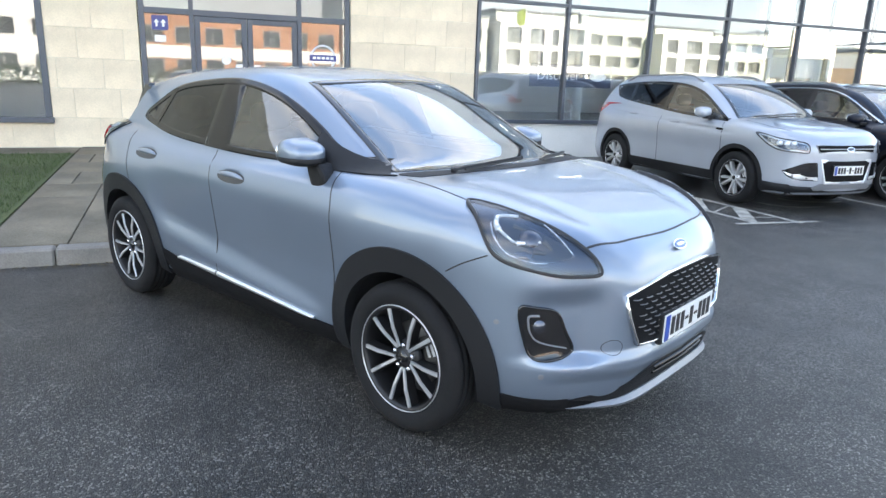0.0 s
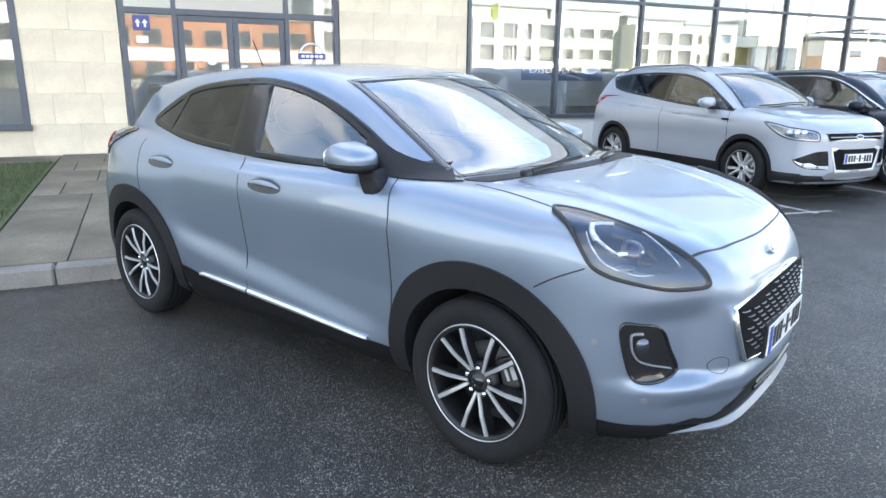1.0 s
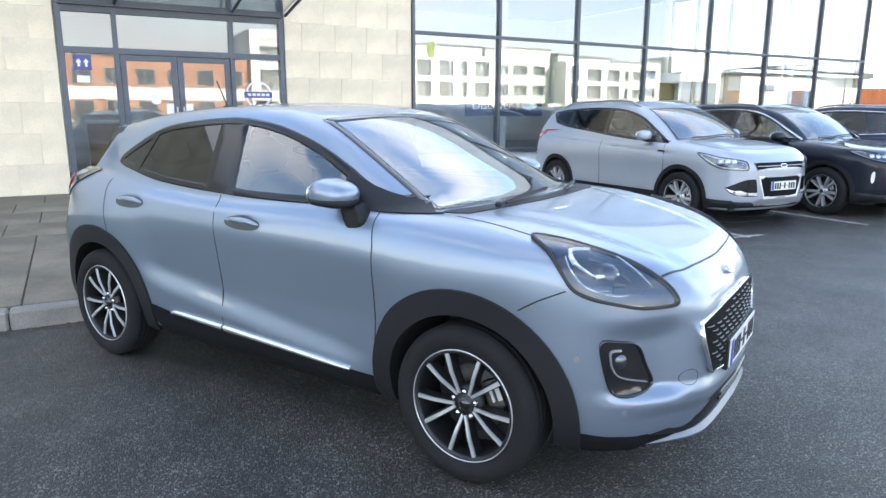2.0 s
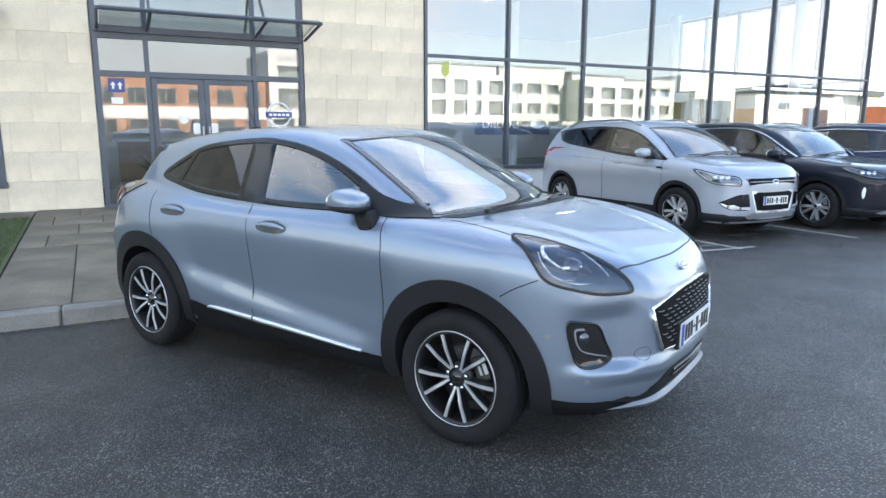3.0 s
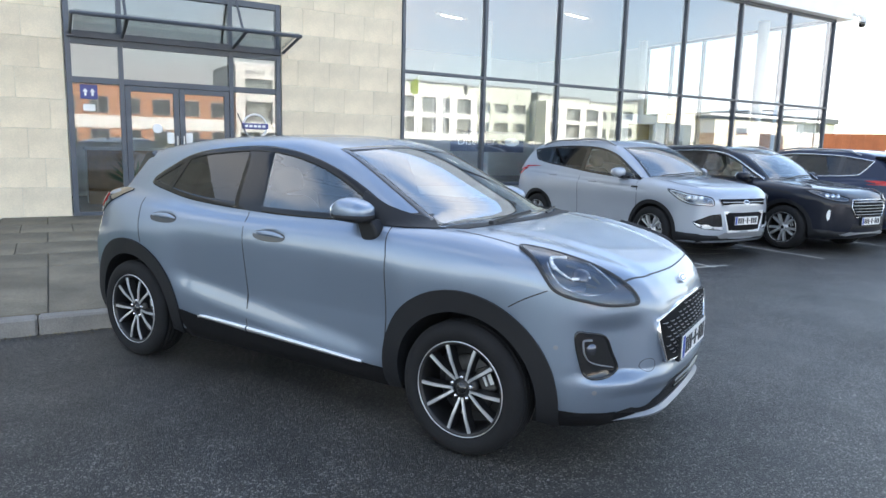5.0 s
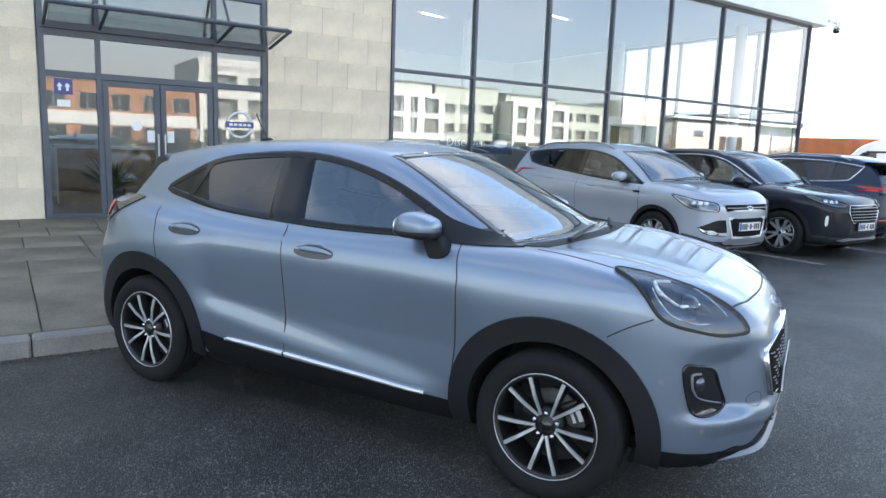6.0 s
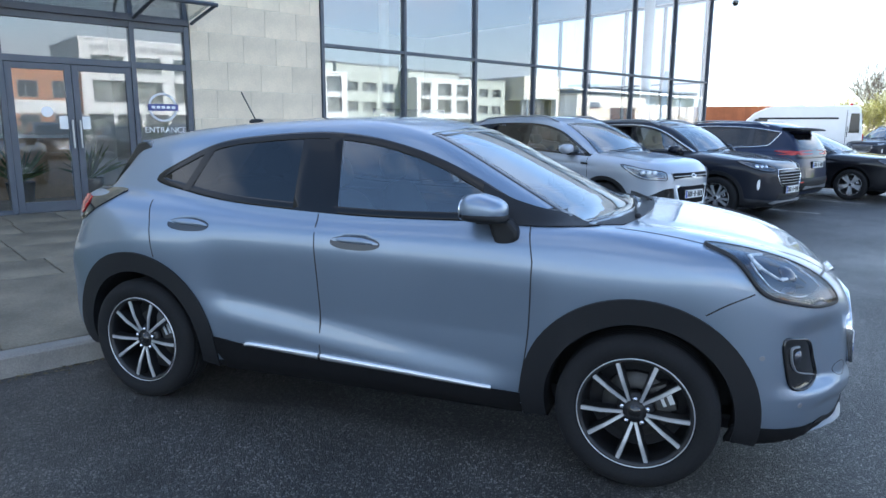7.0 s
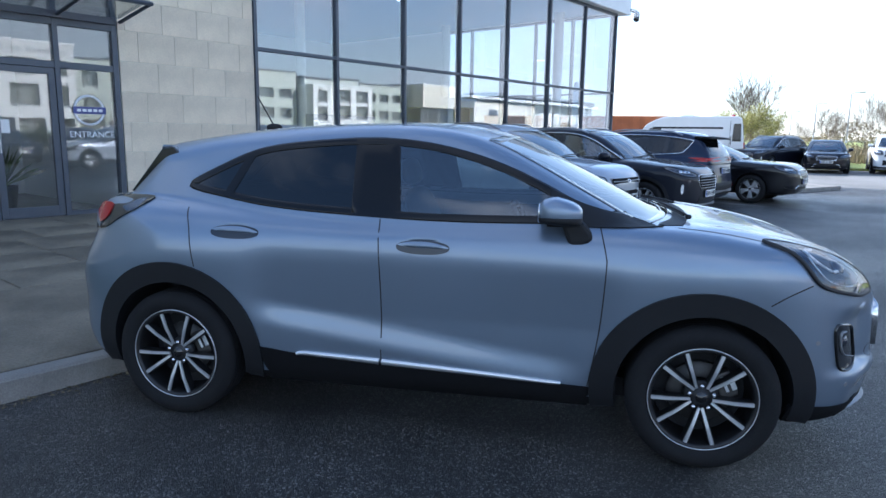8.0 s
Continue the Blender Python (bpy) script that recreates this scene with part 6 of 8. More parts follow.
def clip_x(poly, a, b):
    """The part of an outline between two upright lines."""
    def cut(pts, x, keep):
        out = []
        for p, q in zip(pts, pts[1:] + pts[:1]):
            ip, iq = keep(p[0]), keep(q[0])
            if ip:
                out.append(p)
            if ip != iq:
                t = (x - p[0]) / (q[0] - p[0])
                out.append((x, p[1] + t * (q[1] - p[1])))
        return out
    pts = cut(list(poly), a, lambda v: v >= a)
    return cut(pts, b, lambda v: v <= b) if pts else []


def screen_outline(top_x, base_x, top_y, base_y, bow=0.12):
    return spline([(top_x + 0.05, 0), (top_x, -top_y), (top_x, -top_y), ((top_x + base_x) / 2, -(top_y + base_y) / 2), (base_x - bow, -base_y), (base_x - bow, -base_y), (base_x - 0.03, -base_y * 0.5), (base_x, 0),
                   (base_x - 0.03, base_y * 0.5), (base_x - bow, base_y), (base_x - bow, base_y), ((top_x + base_x) / 2, (top_y + base_y) / 2), (top_x, top_y), (top_x, top_y)], n=4)


OUT = -27.2  # the bays stand square to the showroom


def bay(ob, x, y, turn):
    ob.matrix_basis = pose(x, y, 0, 0, 0, turn)
    return ob


silver_suv = parked_car(
    "silver_suv", "silver sport utility vehicle parked nose out before the showroom",
    car_spec(2.275, -2.235, 0.918, (1.22, 1.11), 0.90, 1.08, 1.15, (0.34, 1.585), (-0.35, 1.665), (-1.75, 1.585), ((-1.92, 1.50), (-2.17, 1.08)), 0.42, wb=2.69),
    SILVER, 0.918, 2.69, 0.345, 0.235, "ten",
    spline([(1.07, 1.06), (1.07, 1.06), (0.83, 1.205), (0.60, 1.335), (0.40, 1.43), (0.10, 1.51), (-0.27, 1.548), (-0.8, 1.555), (-1.3, 1.53), (-1.62, 1.50), (-1.80, 1.475), (-1.80, 1.475), (-1.70, 1.37), (-1.62, 1.30), (-1.62, 1.30), (-1.31, 1.245), (-0.7, 1.185), (-0.05, 1.12), (0.55, 1.08)], n=3),
    [-1.22, -0.28], screen_outline(0.38, 1.24, 0.56, 0.72),
    lamps=[(1.626, 0.888, 0.955), (1.78, 0.86, 0.94), (1.93, 0.815, 0.908), (2.05, 0.72, 0.885), (2.16, 0.60, 0.855), (2.185, 0.59, 0.76), (2.12, 0.69, 0.757), (2.02, 0.786, 0.763), (1.90, 0.84, 0.79), (1.76, 0.875, 0.86)],
    grilles=[([(-0.46, 0.755), (-0.50, 0.848), (0.50, 0.848), (0.46, 0.755)], SHADEBLACK, STEEL, 1, 0.006), ([(-0.34, 0.385), (-0.42, 0.665), (0.42, 0.665), (0.34, 0.385)], SHADEBLACK, BRIGHT, 0, 0.042)], oval=0.80,
    fog=[(0.47, 0.64), (0.47, 0.64), (0.60, 0.632), (0.70, 0.59), (0.79, 0.525), (0.79, 0.520), (0.76, 0.465), (0.68, 0.425), (0.43, 0.415), (0.43, 0.415), (0.45, 0.54)], fog_strip=[(0.785, 0.518), (0.72, 0.485), (0.66, 0.495), (0.58, 0.462), (0.445, 0.462), (0.435, 0.420), (0.68, 0.430), (0.75, 0.470)], side_badge=(1.0, 0.955),
    tails=[(0.62, 1.12), (0.76, 1.19), (0.84, 1.16), (0.80, 1.03), (0.64, 1.02)], tail_tip=[(-1.98, 1.17), (-1.84, 1.11), (-1.98, 1.02)], plate=0.545, mirror_at=(0.70, 1.16), handles=[(0.06, 0.99), (-0.97, 1.052)],
    rails=(-1.55, 0.25), cladding=True, skid=(1, [(-0.50, 0.33), (-0.40, 0.385), (0.40, 0.385), (0.50, 0.33), (0.45, 0.30), (-0.45, 0.30)]))
bay(silver_suv, -0.62, 7.86, OUT)

dark_suv = parked_car(
    "dark_suv", "dark navy sport utility vehicle with chrome window trim parked nose out",
    car_spec(2.30, -2.31, 0.94, (1.12, 1.08), 0.86, 1.05, 1.12, (0.32, 1.545), (-0.35, 1.625), (-1.75, 1.54), ((-1.95, 1.45), (-2.24, 1.05)), 0.43, wb=2.92),
    NAVY, 0.94, 2.92, 0.350, 0.240, "ten",
    spline([(0.98, 1.075), (0.98, 1.075), (0.70, 1.235), (0.38, 1.40), (0.05, 1.50), (-0.40, 1.535), (-1.10, 1.515), (-1.62, 1.44), (-1.88, 1.33), (-1.80, 1.215), (-1.30, 1.13), (-0.4, 1.085)], n=4),
    [-1.22, -0.28], screen_outline(0.36, 1.14, 0.56, 0.70),
    lamps=[(0.47, 0.845), (0.62, 0.89), (0.80, 0.955), (0.86, 0.95), (0.83, 0.88), (0.72, 0.815), (0.54, 0.80)],
    grilles=[([(-0.46, 0.72), (-0.40, 0.83), (0.40, 0.83), (0.46, 0.72), (0.36, 0.56), (-0.36, 0.56)], SHADEBLACK, CHROME, 5, 0.010), ([(-0.45, 0.36), (-0.40, 0.46), (0.40, 0.46), (0.45, 0.36)], PLASTIC, None, 0)],
    fog=[(0.748, 0.66), (0.768, 0.665), (0.778, 0.58), (0.768, 0.51), (0.752, 0.54)], fog_mat=WHITE,
    tails=[(0.58, 1.10), (0.80, 1.14), (0.87, 1.08), (0.82, 0.98), (0.60, 1.0)], plate=0.505, mirror_at=(0.72, 1.12), handles=[(-0.12, 0.95), (-1.05, 0.98)],
    rails=(-1.55, 0.2), cladding=True, chrome="top", skid=(1, [(-0.60, 0.30), (-0.45, 0.335), (0.45, 0.335), (0.60, 0.30), (0.5, 0.28), (-0.5, 0.28)]))
bay(dark_suv, 0.86, 9.84, OUT)

grey_suv = parked_car(
    "blue_grey_suv", "blue-grey sport utility vehicle parked with its tail out",
    car_spec(2.24, -2.24, 0.928, (1.12, 1.08), 0.86, 1.05, 1.12, (0.30, 1.53), (-0.35, 1.62), (-1.70, 1.54), ((-1.88, 1.45), (-2.16, 1.06)), 0.42, wb=2.67),
    BLUEGREY, 0.928, 2.67, 0.350, 0.240, "five",
    spline([(0.98, 1.085), (0.98, 1.085), (0.70, 1.235), (0.38, 1.39), (0.05, 1.485), (-0.40, 1.52), (-1.10, 1.50), (-1.50, 1.455), (-1.76, 1.41), (-1.76, 1.41), (-1.66, 1.26), (-1.58, 1.165), (-1.58, 1.165), (-1.30, 1.13), (-0.4, 1.09)], n=4),
    [-1.22, -0.28], screen_outline(0.34, 1.14, 0.56, 0.70),
    lamps=[(0.50, 0.885), (0.62, 0.945), (0.80, 1.0), (0.845, 0.985), (0.83, 0.90), (0.74, 0.845), (0.60, 0.845)],
    tails=[(0.20, 1.015), (0.60, 1.038), (0.86, 1.075), (0.90, 1.05), (0.87, 1.0), (0.62, 0.985), (0.22, 1.0)], tail_tip=[(-1.95, 1.07), (-1.72, 1.06), (-1.95, 1.015)], rear_plate=0.80,
    rear_window=[(-0.60, 1.12), (-0.54, 1.42), (0.54, 1.42), (0.60, 1.12), (0.3, 1.09), (-0.3, 1.09)], mirror_at=(0.72, 1.12), handles=[(-0.12, 0.95), (-1.05, 0.98)],
    rails=(-1.5, 0.2), cladding=True, chrome="all", skid=(-1, [(-0.56, 0.345), (-0.50, 0.41), (0.50, 0.41), (0.56, 0.345)]))
bay(grey_suv, 1.62, 12.2, OUT + 180)

estate_spec = car_spec(2.32, -2.30, 0.925, (1.12, 0.97), 0.78, 0.955, 0.98, (0.20, 1.385), (-0.40, 1.465), (-1.80, 1.40), ((-1.98, 1.30), (-2.24, 0.95)), 0.45, wb=2.77)
estate_dlo = spline([(0.95, 0.975), (0.95, 0.975), (0.65, 1.115), (0.33, 1.255), (0.0, 1.345), (-0.45, 1.375), (-1.10, 1.355), (-1.65, 1.29), (-1.88, 1.20), (-1.80, 1.09), (-1.30, 1.02), (-0.4, 0.985)], n=4)


def estate(name, label, paint_mat):
    return parked_car(
        name, label, estate_spec, paint_mat, 0.925, 2.77, 0.325, 0.225, "five", estate_dlo, [-1.22, -0.28], screen_outline(0.26, 1.14, 0.56, 0.70),
        lamps=[(0.50, 0.755), (0.62, 0.80), (0.80, 0.855), (0.85, 0.845), (0.83, 0.775), (0.72, 0.71), (0.55, 0.695)],
        grilles=[([(-0.36, 0.58), (-0.40, 0.72), (-0.34, 0.765), (0.34, 0.765), (0.40, 0.72), (0.36, 0.58)], GLOSSBLACK, CHROME, 2), ([(-0.55, 0.30), (-0.45, 0.42), (0.45, 0.42), (0.55, 0.30)], PLASTIC, CHROME, 0)],
        fog=[(0.60, 0.42), (0.76, 0.43), (0.77, 0.37), (0.60, 0.35)],
        tails=[(0.66, 1.10), (0.78, 1.12), (0.86, 0.98), (0.80, 0.80), (0.68, 0.82)], plate=0.515, mirror_at=(0.70, 1.03), handles=[(-0.12, 0.86), (-1.05, 0.88)],
        rails=(-1.6, 0.1))


black_estate = bay(estate("black_estate_car", "black estate car parked nose out at the end of the row", BLACKPAINT), 3.64, 14.15, OUT)

# cars further off, on the far side of the aisle
far_estate = bay(copy_thing(black_estate, Matrix.Identity(4)), 11.5, 30.2, -106)
far_estate.name = "grey_estate_car"
tagged(far_estate, "dark grey estate car facing the aisle before the grass bank", "car")
far_suv = bay(copy_thing(dark_suv, Matrix.Identity(4)), 9.3, 31.0, -132)
tagged(far_suv, "dark sport utility vehicle parked by the grass bank", "car")
white_suv = parked_car(
    "white_suv", "white pickup with a bull bar grille parked by the grass bank",
    car_spec(2.30, -2.31, 0.94, (1.12, 1.18), 1.00, 1.12, 1.18, (0.40, 1.64), (-0.25, 1.74), (-1.75, 1.68), ((-1.95, 1.60), (-2.24, 1.15)), 0.36, wb=2.75),
    WHITEPAINT, 0.94, 2.75, 0.375, 0.240, "five",
    spline([(0.95, 1.145), (0.95, 1.145), (0.70, 1.32), (0.38, 1.50), (0.05, 1.59), (-0.40, 1.62), (-1.10, 1.61), (-1.82, 1.53), (-1.88, 1.22), (-1.30, 1.18), (-0.4, 1.15)], n=4),
    [-1.22, -0.28], screen_outline(0.46, 1.14, 0.56, 0.70),
    lamps=[(0.55, 0.86), (0.60, 1.02), (0.80, 1.05), (0.86, 1.0), (0.84, 0.86), (0.70, 0.84)],
    grilles=[([(-0.50, 0.78), (-0.50, 1.02), (0.50, 1.02), (0.50, 0.78)], GLOSSBLACK, PLASTIC, 2), ([(-0.55, 0.40), (-0.55, 0.62), (0.55, 0.62), (0.55, 0.40)], PLASTIC, None, 0)],
    plate=0.56, mirror_at=(0.72, 1.24), cladding=True, h=0.036)
bay(white_suv, 14.35, 30.3, -107)

# white high-roofed van behind the row
van = empty("white_van", pose(5.65, 31.2, 0, 0, 0, -8) @ Matrix.Diagonal((0.76, 0.95, 0.915, 1)), "white high-roofed van with a dark blue stripe", "van")
bm = prism([(-3.55, 0.45), (-3.60, 1.25), (-3.25, 1.72), (-2.55, 2.36), (-1.85, 2.64), (-1.2, 2.72), (2.75, 2.72), (2.95, 2.62), (3.12, 1.6), (3.18, 0.9), (3.18, 0.45)], -0.98, 0.98, bevel=0.07)
part("body", bm, WHITEPAINT, van)
for sd in (-1, 1):
    part("stripe", cube(-2.25, sd * 0.985 - 0.004, 2.08, 1.9, sd * 0.985 + 0.004, 2.17), NAVY, van)
    part("cab_window", prism([(-3.05, 1.50), (-2.40, 2.10), (-1.75, 2.10), (-1.70, 1.45)], sd * 0.965, sd * 0.988), GLOSSBLACK, van)
    part("corner_window", prism([(2.45, 1.45), (2.50, 2.35), (2.92, 2.35), (2.98, 1.45)], sd * 0.965, sd * 0.988), GLOSSBLACK, van)
    part("door_seam", cube(2.30, sd * 0.984 - 0.003, 0.6, 2.325, sd * 0.984 + 0.003, 2.5), INK, van)
    part("door_mirror", blob((-2.75, sd * 1.15, 1.70), (0.07, 0.10, 0.18)), GLOSSBLACK, van, smooth=True)
    part("tail_lamp", cube(3.10, sd * 0.90 - 0.05, 0.95, 3.19, sd * 0.90 + 0.05, 1.40), REDLENS, van)
    part("grab_handle", tube([(2.38, sd * 1.02, 1.25), (2.38, sd * 1.02, 1.75)], 0.018), GLOSSBLACK, van)
    part("rear_window", prism([(3.045, 2.35), (3.115, 1.62), (3.135, 1.62), (3.065, 2.35)], sd * 0.08, sd * 0.80), GLOSSBLACK, van)
part("windscreen", prism([(-3.22, 1.72), (-2.57, 2.315), (-2.60, 2.345), (-3.25, 1.75)], -0.80, 0.80), GLOSSBLACK, van)
part("roof_beacon", blob((2.5, 0, 2.78), (0.12, 0.45, 0.07)), REDLENS, van, "red roof beacon", smooth=True)
part("roof_vent", cube(-0.6, -0.3, 2.70, 0.1, 0.3, 2.80, 0.03), FASCIA, van)
for wx in (-2.1, 2.2):
    for sd in (-1, 1):
        wheel(0.35, 0.22, 0.215, "wide", sd, van, (wx, sd * 0.88, 0.346))

# the row across the car park, seen only as reflections in the glass
for src, u, v, turn, text in ((dark_suv, 0.6, -24.5, 62.8 + 90, "dark sport utility vehicle facing the showroom"), (black_estate, 4.0, -25, 62.8 + 90, "black estate car across the car park"),
                              (grey_suv, 7.4, -25, 62.8 + 90, "blue-grey sport utility vehicle across the car park"), (silver_suv, 5.3, -17, 62.8 + 180, "silver sport utility vehicle across the car park"),
                              (black_estate, -9.5, -26, 62.8 + 90, "black estate car across the car park"), (dark_suv, 14.5, -26, 62.8 + 90, "dark sport utility vehicle across the car park"),
                              (black_estate, 19.0, -26, 62.8 + 90, "black estate car across the car park")):
    w = BM @ Vector((u, v, 0))
    ob = copy_thing(src, pose(w.x, w.y, 0, 0, 0, turn))
    tagged(ob, text, "car", "cars across the car park")


# ---- markings on the asphalt ----
def stripe(p, q, w=0.085, label="worn white bay line painted on the asphalt", z=0.004):
    """A painted line between two points of the building's plan."""
    p, q = Vector(p), Vector(q)
    d = (q - p).normalized()
    s = Vector((-d.y, d.x)) * w / 2
    bm = bmesh.new()
    n = max(2, int((q - p).length / 0.5))
    rows = [[bm.verts.new((*(p + (q - p) * k / n + s * e), z)) for e in (-1, 1)] for k in range(n + 1)]
    for a, b in zip(rows, rows[1:]):
        bm.faces.new((a[0], a[1], b[1], b[0]))
    return setting("road_marking", bm, LINEPAINT, label, "marking")


for u in (3.67, 6.12, 8.57, 11.02):
    stripe((u, -1.7), (u - 0.08, -6.55))
stripe((1.27, -1.7), (1.39, -6.40), 0.07)
stripe((0.74, -3.4), (0.81, -6.28), 0.07)
stripe((0.54, -6.25), (1.67, -6.36), 0.07, z=0.005)
for a, b, w in (((1.30, -3.95), (0.75, -4.72), 0.13), ((1.32, -4.70), (0.78, -5.46), 0.13), ((1.34, -5.47), (0.80, -6.20), 0.16), ((1.34, -5.30), (0.80, -5.62), 0.035), ((1.36, -6.05), (0.82, -5.98), 0.03)):
    stripe(a, b, w, "worn white hatching painted on the asphalt", 0.006)
for line in (((1.95, -5.06), (2.01, -5.36), (2.12, -5.52), (2.36, -5.60), (2.66, -5.62)), ((2.53, -4.96), (2.60, -5.15), (2.77, -5.28), (3.02, -5.35), (3.28, -5.37))):
    for a, b in zip(line, line[1:]):
        stripe(a, b, 0.05, "worn bent white mark painted on the asphalt", 0.005)

setting("aisle", sheet(16.6, -45, 30.3, 8, 0.004), PALEASPHALT, "pale grey asphalt of the far aisle", "asphalt")

# kerbed island at the end of the row
island = setting("island", slab([(12.2, -5.9, 0.11), (15.5, -6.9, 0.11), (16.1, -6.0, 0.11), (16.0, -1.0, 0.11), (12.2, -1.0, 0.11)]), KERB, "pale concrete island with a rounded kerb at the end of the row", "pavement")

# ---- grass bank, hedge and trees beyond the car park ----
setting("grass_bank", slab([(30.2, -60, 0.10), (30.2, 40, 0.10), (60, 60, 1.0), (80, 20, 1.2), (80, -80, 1.2)], -0.05), material("spring_grass", (0.26, 0.29, 0.07), 0.85, grain=0.4, grain_scale=30, stain=0.35, stain_scale=0.5, bump=0.6, bump_scale=50),
        "sunlit yellow-green grass bank behind the parked cars", "grass")
BARK = material("bark", (0.16, 0.13, 0.105), 0.9, grain=0.3, grain_scale=25, bump=0.5, bump_scale=30)
TWIG = material("twigs", (0.23, 0.185, 0.145), 0.9, grain=0.3, grain_scale=10)
SPRING = material("spring_leaves", (0.40, 0.37, 0.12), 0.8, vary=0.35, island=True)
DRYGRASS = material("dry_scrub", (0.36, 0.29, 0.17), 0.9, vary=0.35, island=True)


def branches(rnd, base, way, length, radius, depth, out, tips, bush=(3, 2)):
    """Limbs that fork into finer ones."""
    p = Vector(base)
    d = Vector(way).normalized()
    n = 4
    for k in range(n):
        q = p + d * length / n
        out.append((p.copy(), q.copy(), radius * (1 - k / n * 0.4), radius * (1 - (k + 1) / n * 0.4)))
        d = (d + Vector((rnd.uniform(-1, 1), rnd.uniform(-1, 1), rnd.uniform(-0.4, 0.9))) * 0.20).normalized()
        p = q
        if depth > 0 and k > 0:
            for _ in range(bush[depth > 1]):
                side = (d + Vector((rnd.uniform(-1, 1), rnd.uniform(-1, 1), rnd.uniform(-0.2, 0.8))) * 0.85).normalized()
                branches(rnd, p, side, length * rnd.uniform(0.45, 0.65), radius * 0.55, depth - 1, out, tips, bush)
    tips.append(p.copy())


def twig_mesh(segs, sides):
    verts, faces = [], []
    for p, q, r0, r1 in segs:
        m = (q - p).to_track_quat("Z", "Y").to_matrix()
        o = len(verts)
        for c, r in ((p, r0), (q, r1)):
            for k in range(sides):
                a = 2 * math.pi * k / sides
                verts.append(c + m @ Vector((math.cos(a) * r, math.sin(a) * r, 0)))
        faces += [(o + k, o + (k + 1) % sides, o + sides + (k + 1) % sides, o + sides + k) for k in range(sides)]
    return verts, faces


def tree(name, m, height, seed, label, leaves=0, leaf_mat=SPRING, spread=1.0, depth=3, bush=(3, 2), slim=1.0, limbs=6):
    rnd = random.Random(seed)
    root = empty(name, m, label, "tree")
    trunk, fine, tips = [], [], []
    trunk.append((Vector((0, 0, -0.1)), Vector((0, 0, height * 0.25)), height * 0.03, height * 0.024))
    for k in range(limbs):
        a = k * 2.4 + rnd.uniform(-0.4, 0.4)
        way = Vector((math.cos(a) * spread * 0.8, math.sin(a) * spread * 0.8, 0.8 + 0.5 * rnd.random()))
        branches(rnd, (0, 0, height * (0.14 + 0.02 * k)), way, height * rnd.uniform(0.30, 0.40), height * 0.0045 * slim, depth - 1, fine, tips, bush)
    v, f = twig_mesh(trunk, 8)
    raw("trunk", v, f, BARK, root)
    v, f = twig_mesh(fine, 3)
    raw("branch_crown", v, f, BARK if name == "bare_tree" else TWIG, root, smooth=False)
    if leaves:
        vs, fs = [], []
        for _ in range(leaves):
            c = rnd.choice(tips) + Vector((rnd.gauss(0, 1), rnd.gauss(0, 1), rnd.gauss(0, 0.8))) * height * 0.05
            c.z = max(c.z, 0.15)
            e1 = Vector((rnd.gauss(0, 1), rnd.gauss(0, 1), rnd.gauss(0, 1))).normalized()
            e2 = e1.cross(Vector((rnd.gauss(0, 1), rnd.gauss(0, 1), rnd.gauss(0, 1)))).normalized()
            s = height * 0.0075 * rnd.uniform(0.6, 1.5)
            o = len(vs)
            vs += [c - e1 * s * 1.6, c + e2 * s * 0.6, c + e1 * s * 1.6, c - e2 * s * 0.6]
            fs.append((o, o + 1, o + 2, o + 3))
        raw("crown", vs, fs, leaf_mat, root, smooth=False)
    return root


tree("bare_tree", pose(12.6, 49.9, 0.3), 6.3, 11, "bare round-crowned tree with fine grey-brown twigs", spread=0.58, depth=4, bush=(2, 2), slim=1.35, limbs=8)
tree("willow_bush", pose(9.2, 36.8, 0.2), 3.7, 12, "tall bush in yellow-green spring leaf", 9000, spread=1.0)
tree("willow_bush", pose(10.4, 38.0, 0.3), 3.1, 13, "broad bush in yellow-green spring leaf", 7000, spread=1.2)
tree("bare_bush", pose(4.2, 44.0, 0.2), 3.0, 14, "low bare bush showing over the van", spread=1.5, depth=4)
tree("bare_bush", pose(7.0, 47.0, 0.2), 3.6, 17, "low bare bush showing over the van", spread=1.5, depth=4)
for k, (x, y, hh) in enumerate(((15.5, 41.5, 3.0), (17.4, 42.0, 4.0), (19.2, 41.5, 4.7), (21.0, 42.0, 5.6), (22.6, 41.6, 6.6), (24.2, 42.6, 7.2), (16.4, 46.0, 4.0), (20.4, 47.0, 5.2), (25.5, 46.0, 7.0), (14.3, 43.5, 2.6))):
    tree("hedge_bush", pose(x, y, 0.3), hh, 20 + k, "bare hedgerow bush with pale brown twigs", 0, DRYGRASS, 0.55 + 0.1 * (k % 3), 4, (3, 2), 0.62, 8)
# dry scrub along the foot of the hedge
rnd = random.Random(40)
vs, fs = [], []
for _ in range(9000):
    t = rnd.random()
    x, y = 10.5 + 22 * t + rnd.gauss(0, 0.9), 38.5 + 3.5 * t + rnd.gauss(0, 1.3)
    hgt = rnd.uniform(0.25, 1.0)
    a = rnd.uniform(0, math.pi)
    c, s = math.cos(a) * 0.05, math.sin(a) * 0.05
    lean_x, lean_y = rnd.uniform(-0.25, 0.25), rnd.uniform(-0.25, 0.25)
    o = len(vs)
    vs += [(x - c, y - s, 0.2), (x + c, y + s, 0.2), (x + lean_x, y + lean_y, 0.3 + hgt)]
    fs.append((o, o + 1, o + 2))
tagged(raw("scrub", vs, fs, DRYGRASS, smooth=False), "dry straw-coloured scrub along the hedge", "scrub", kind="stuff")
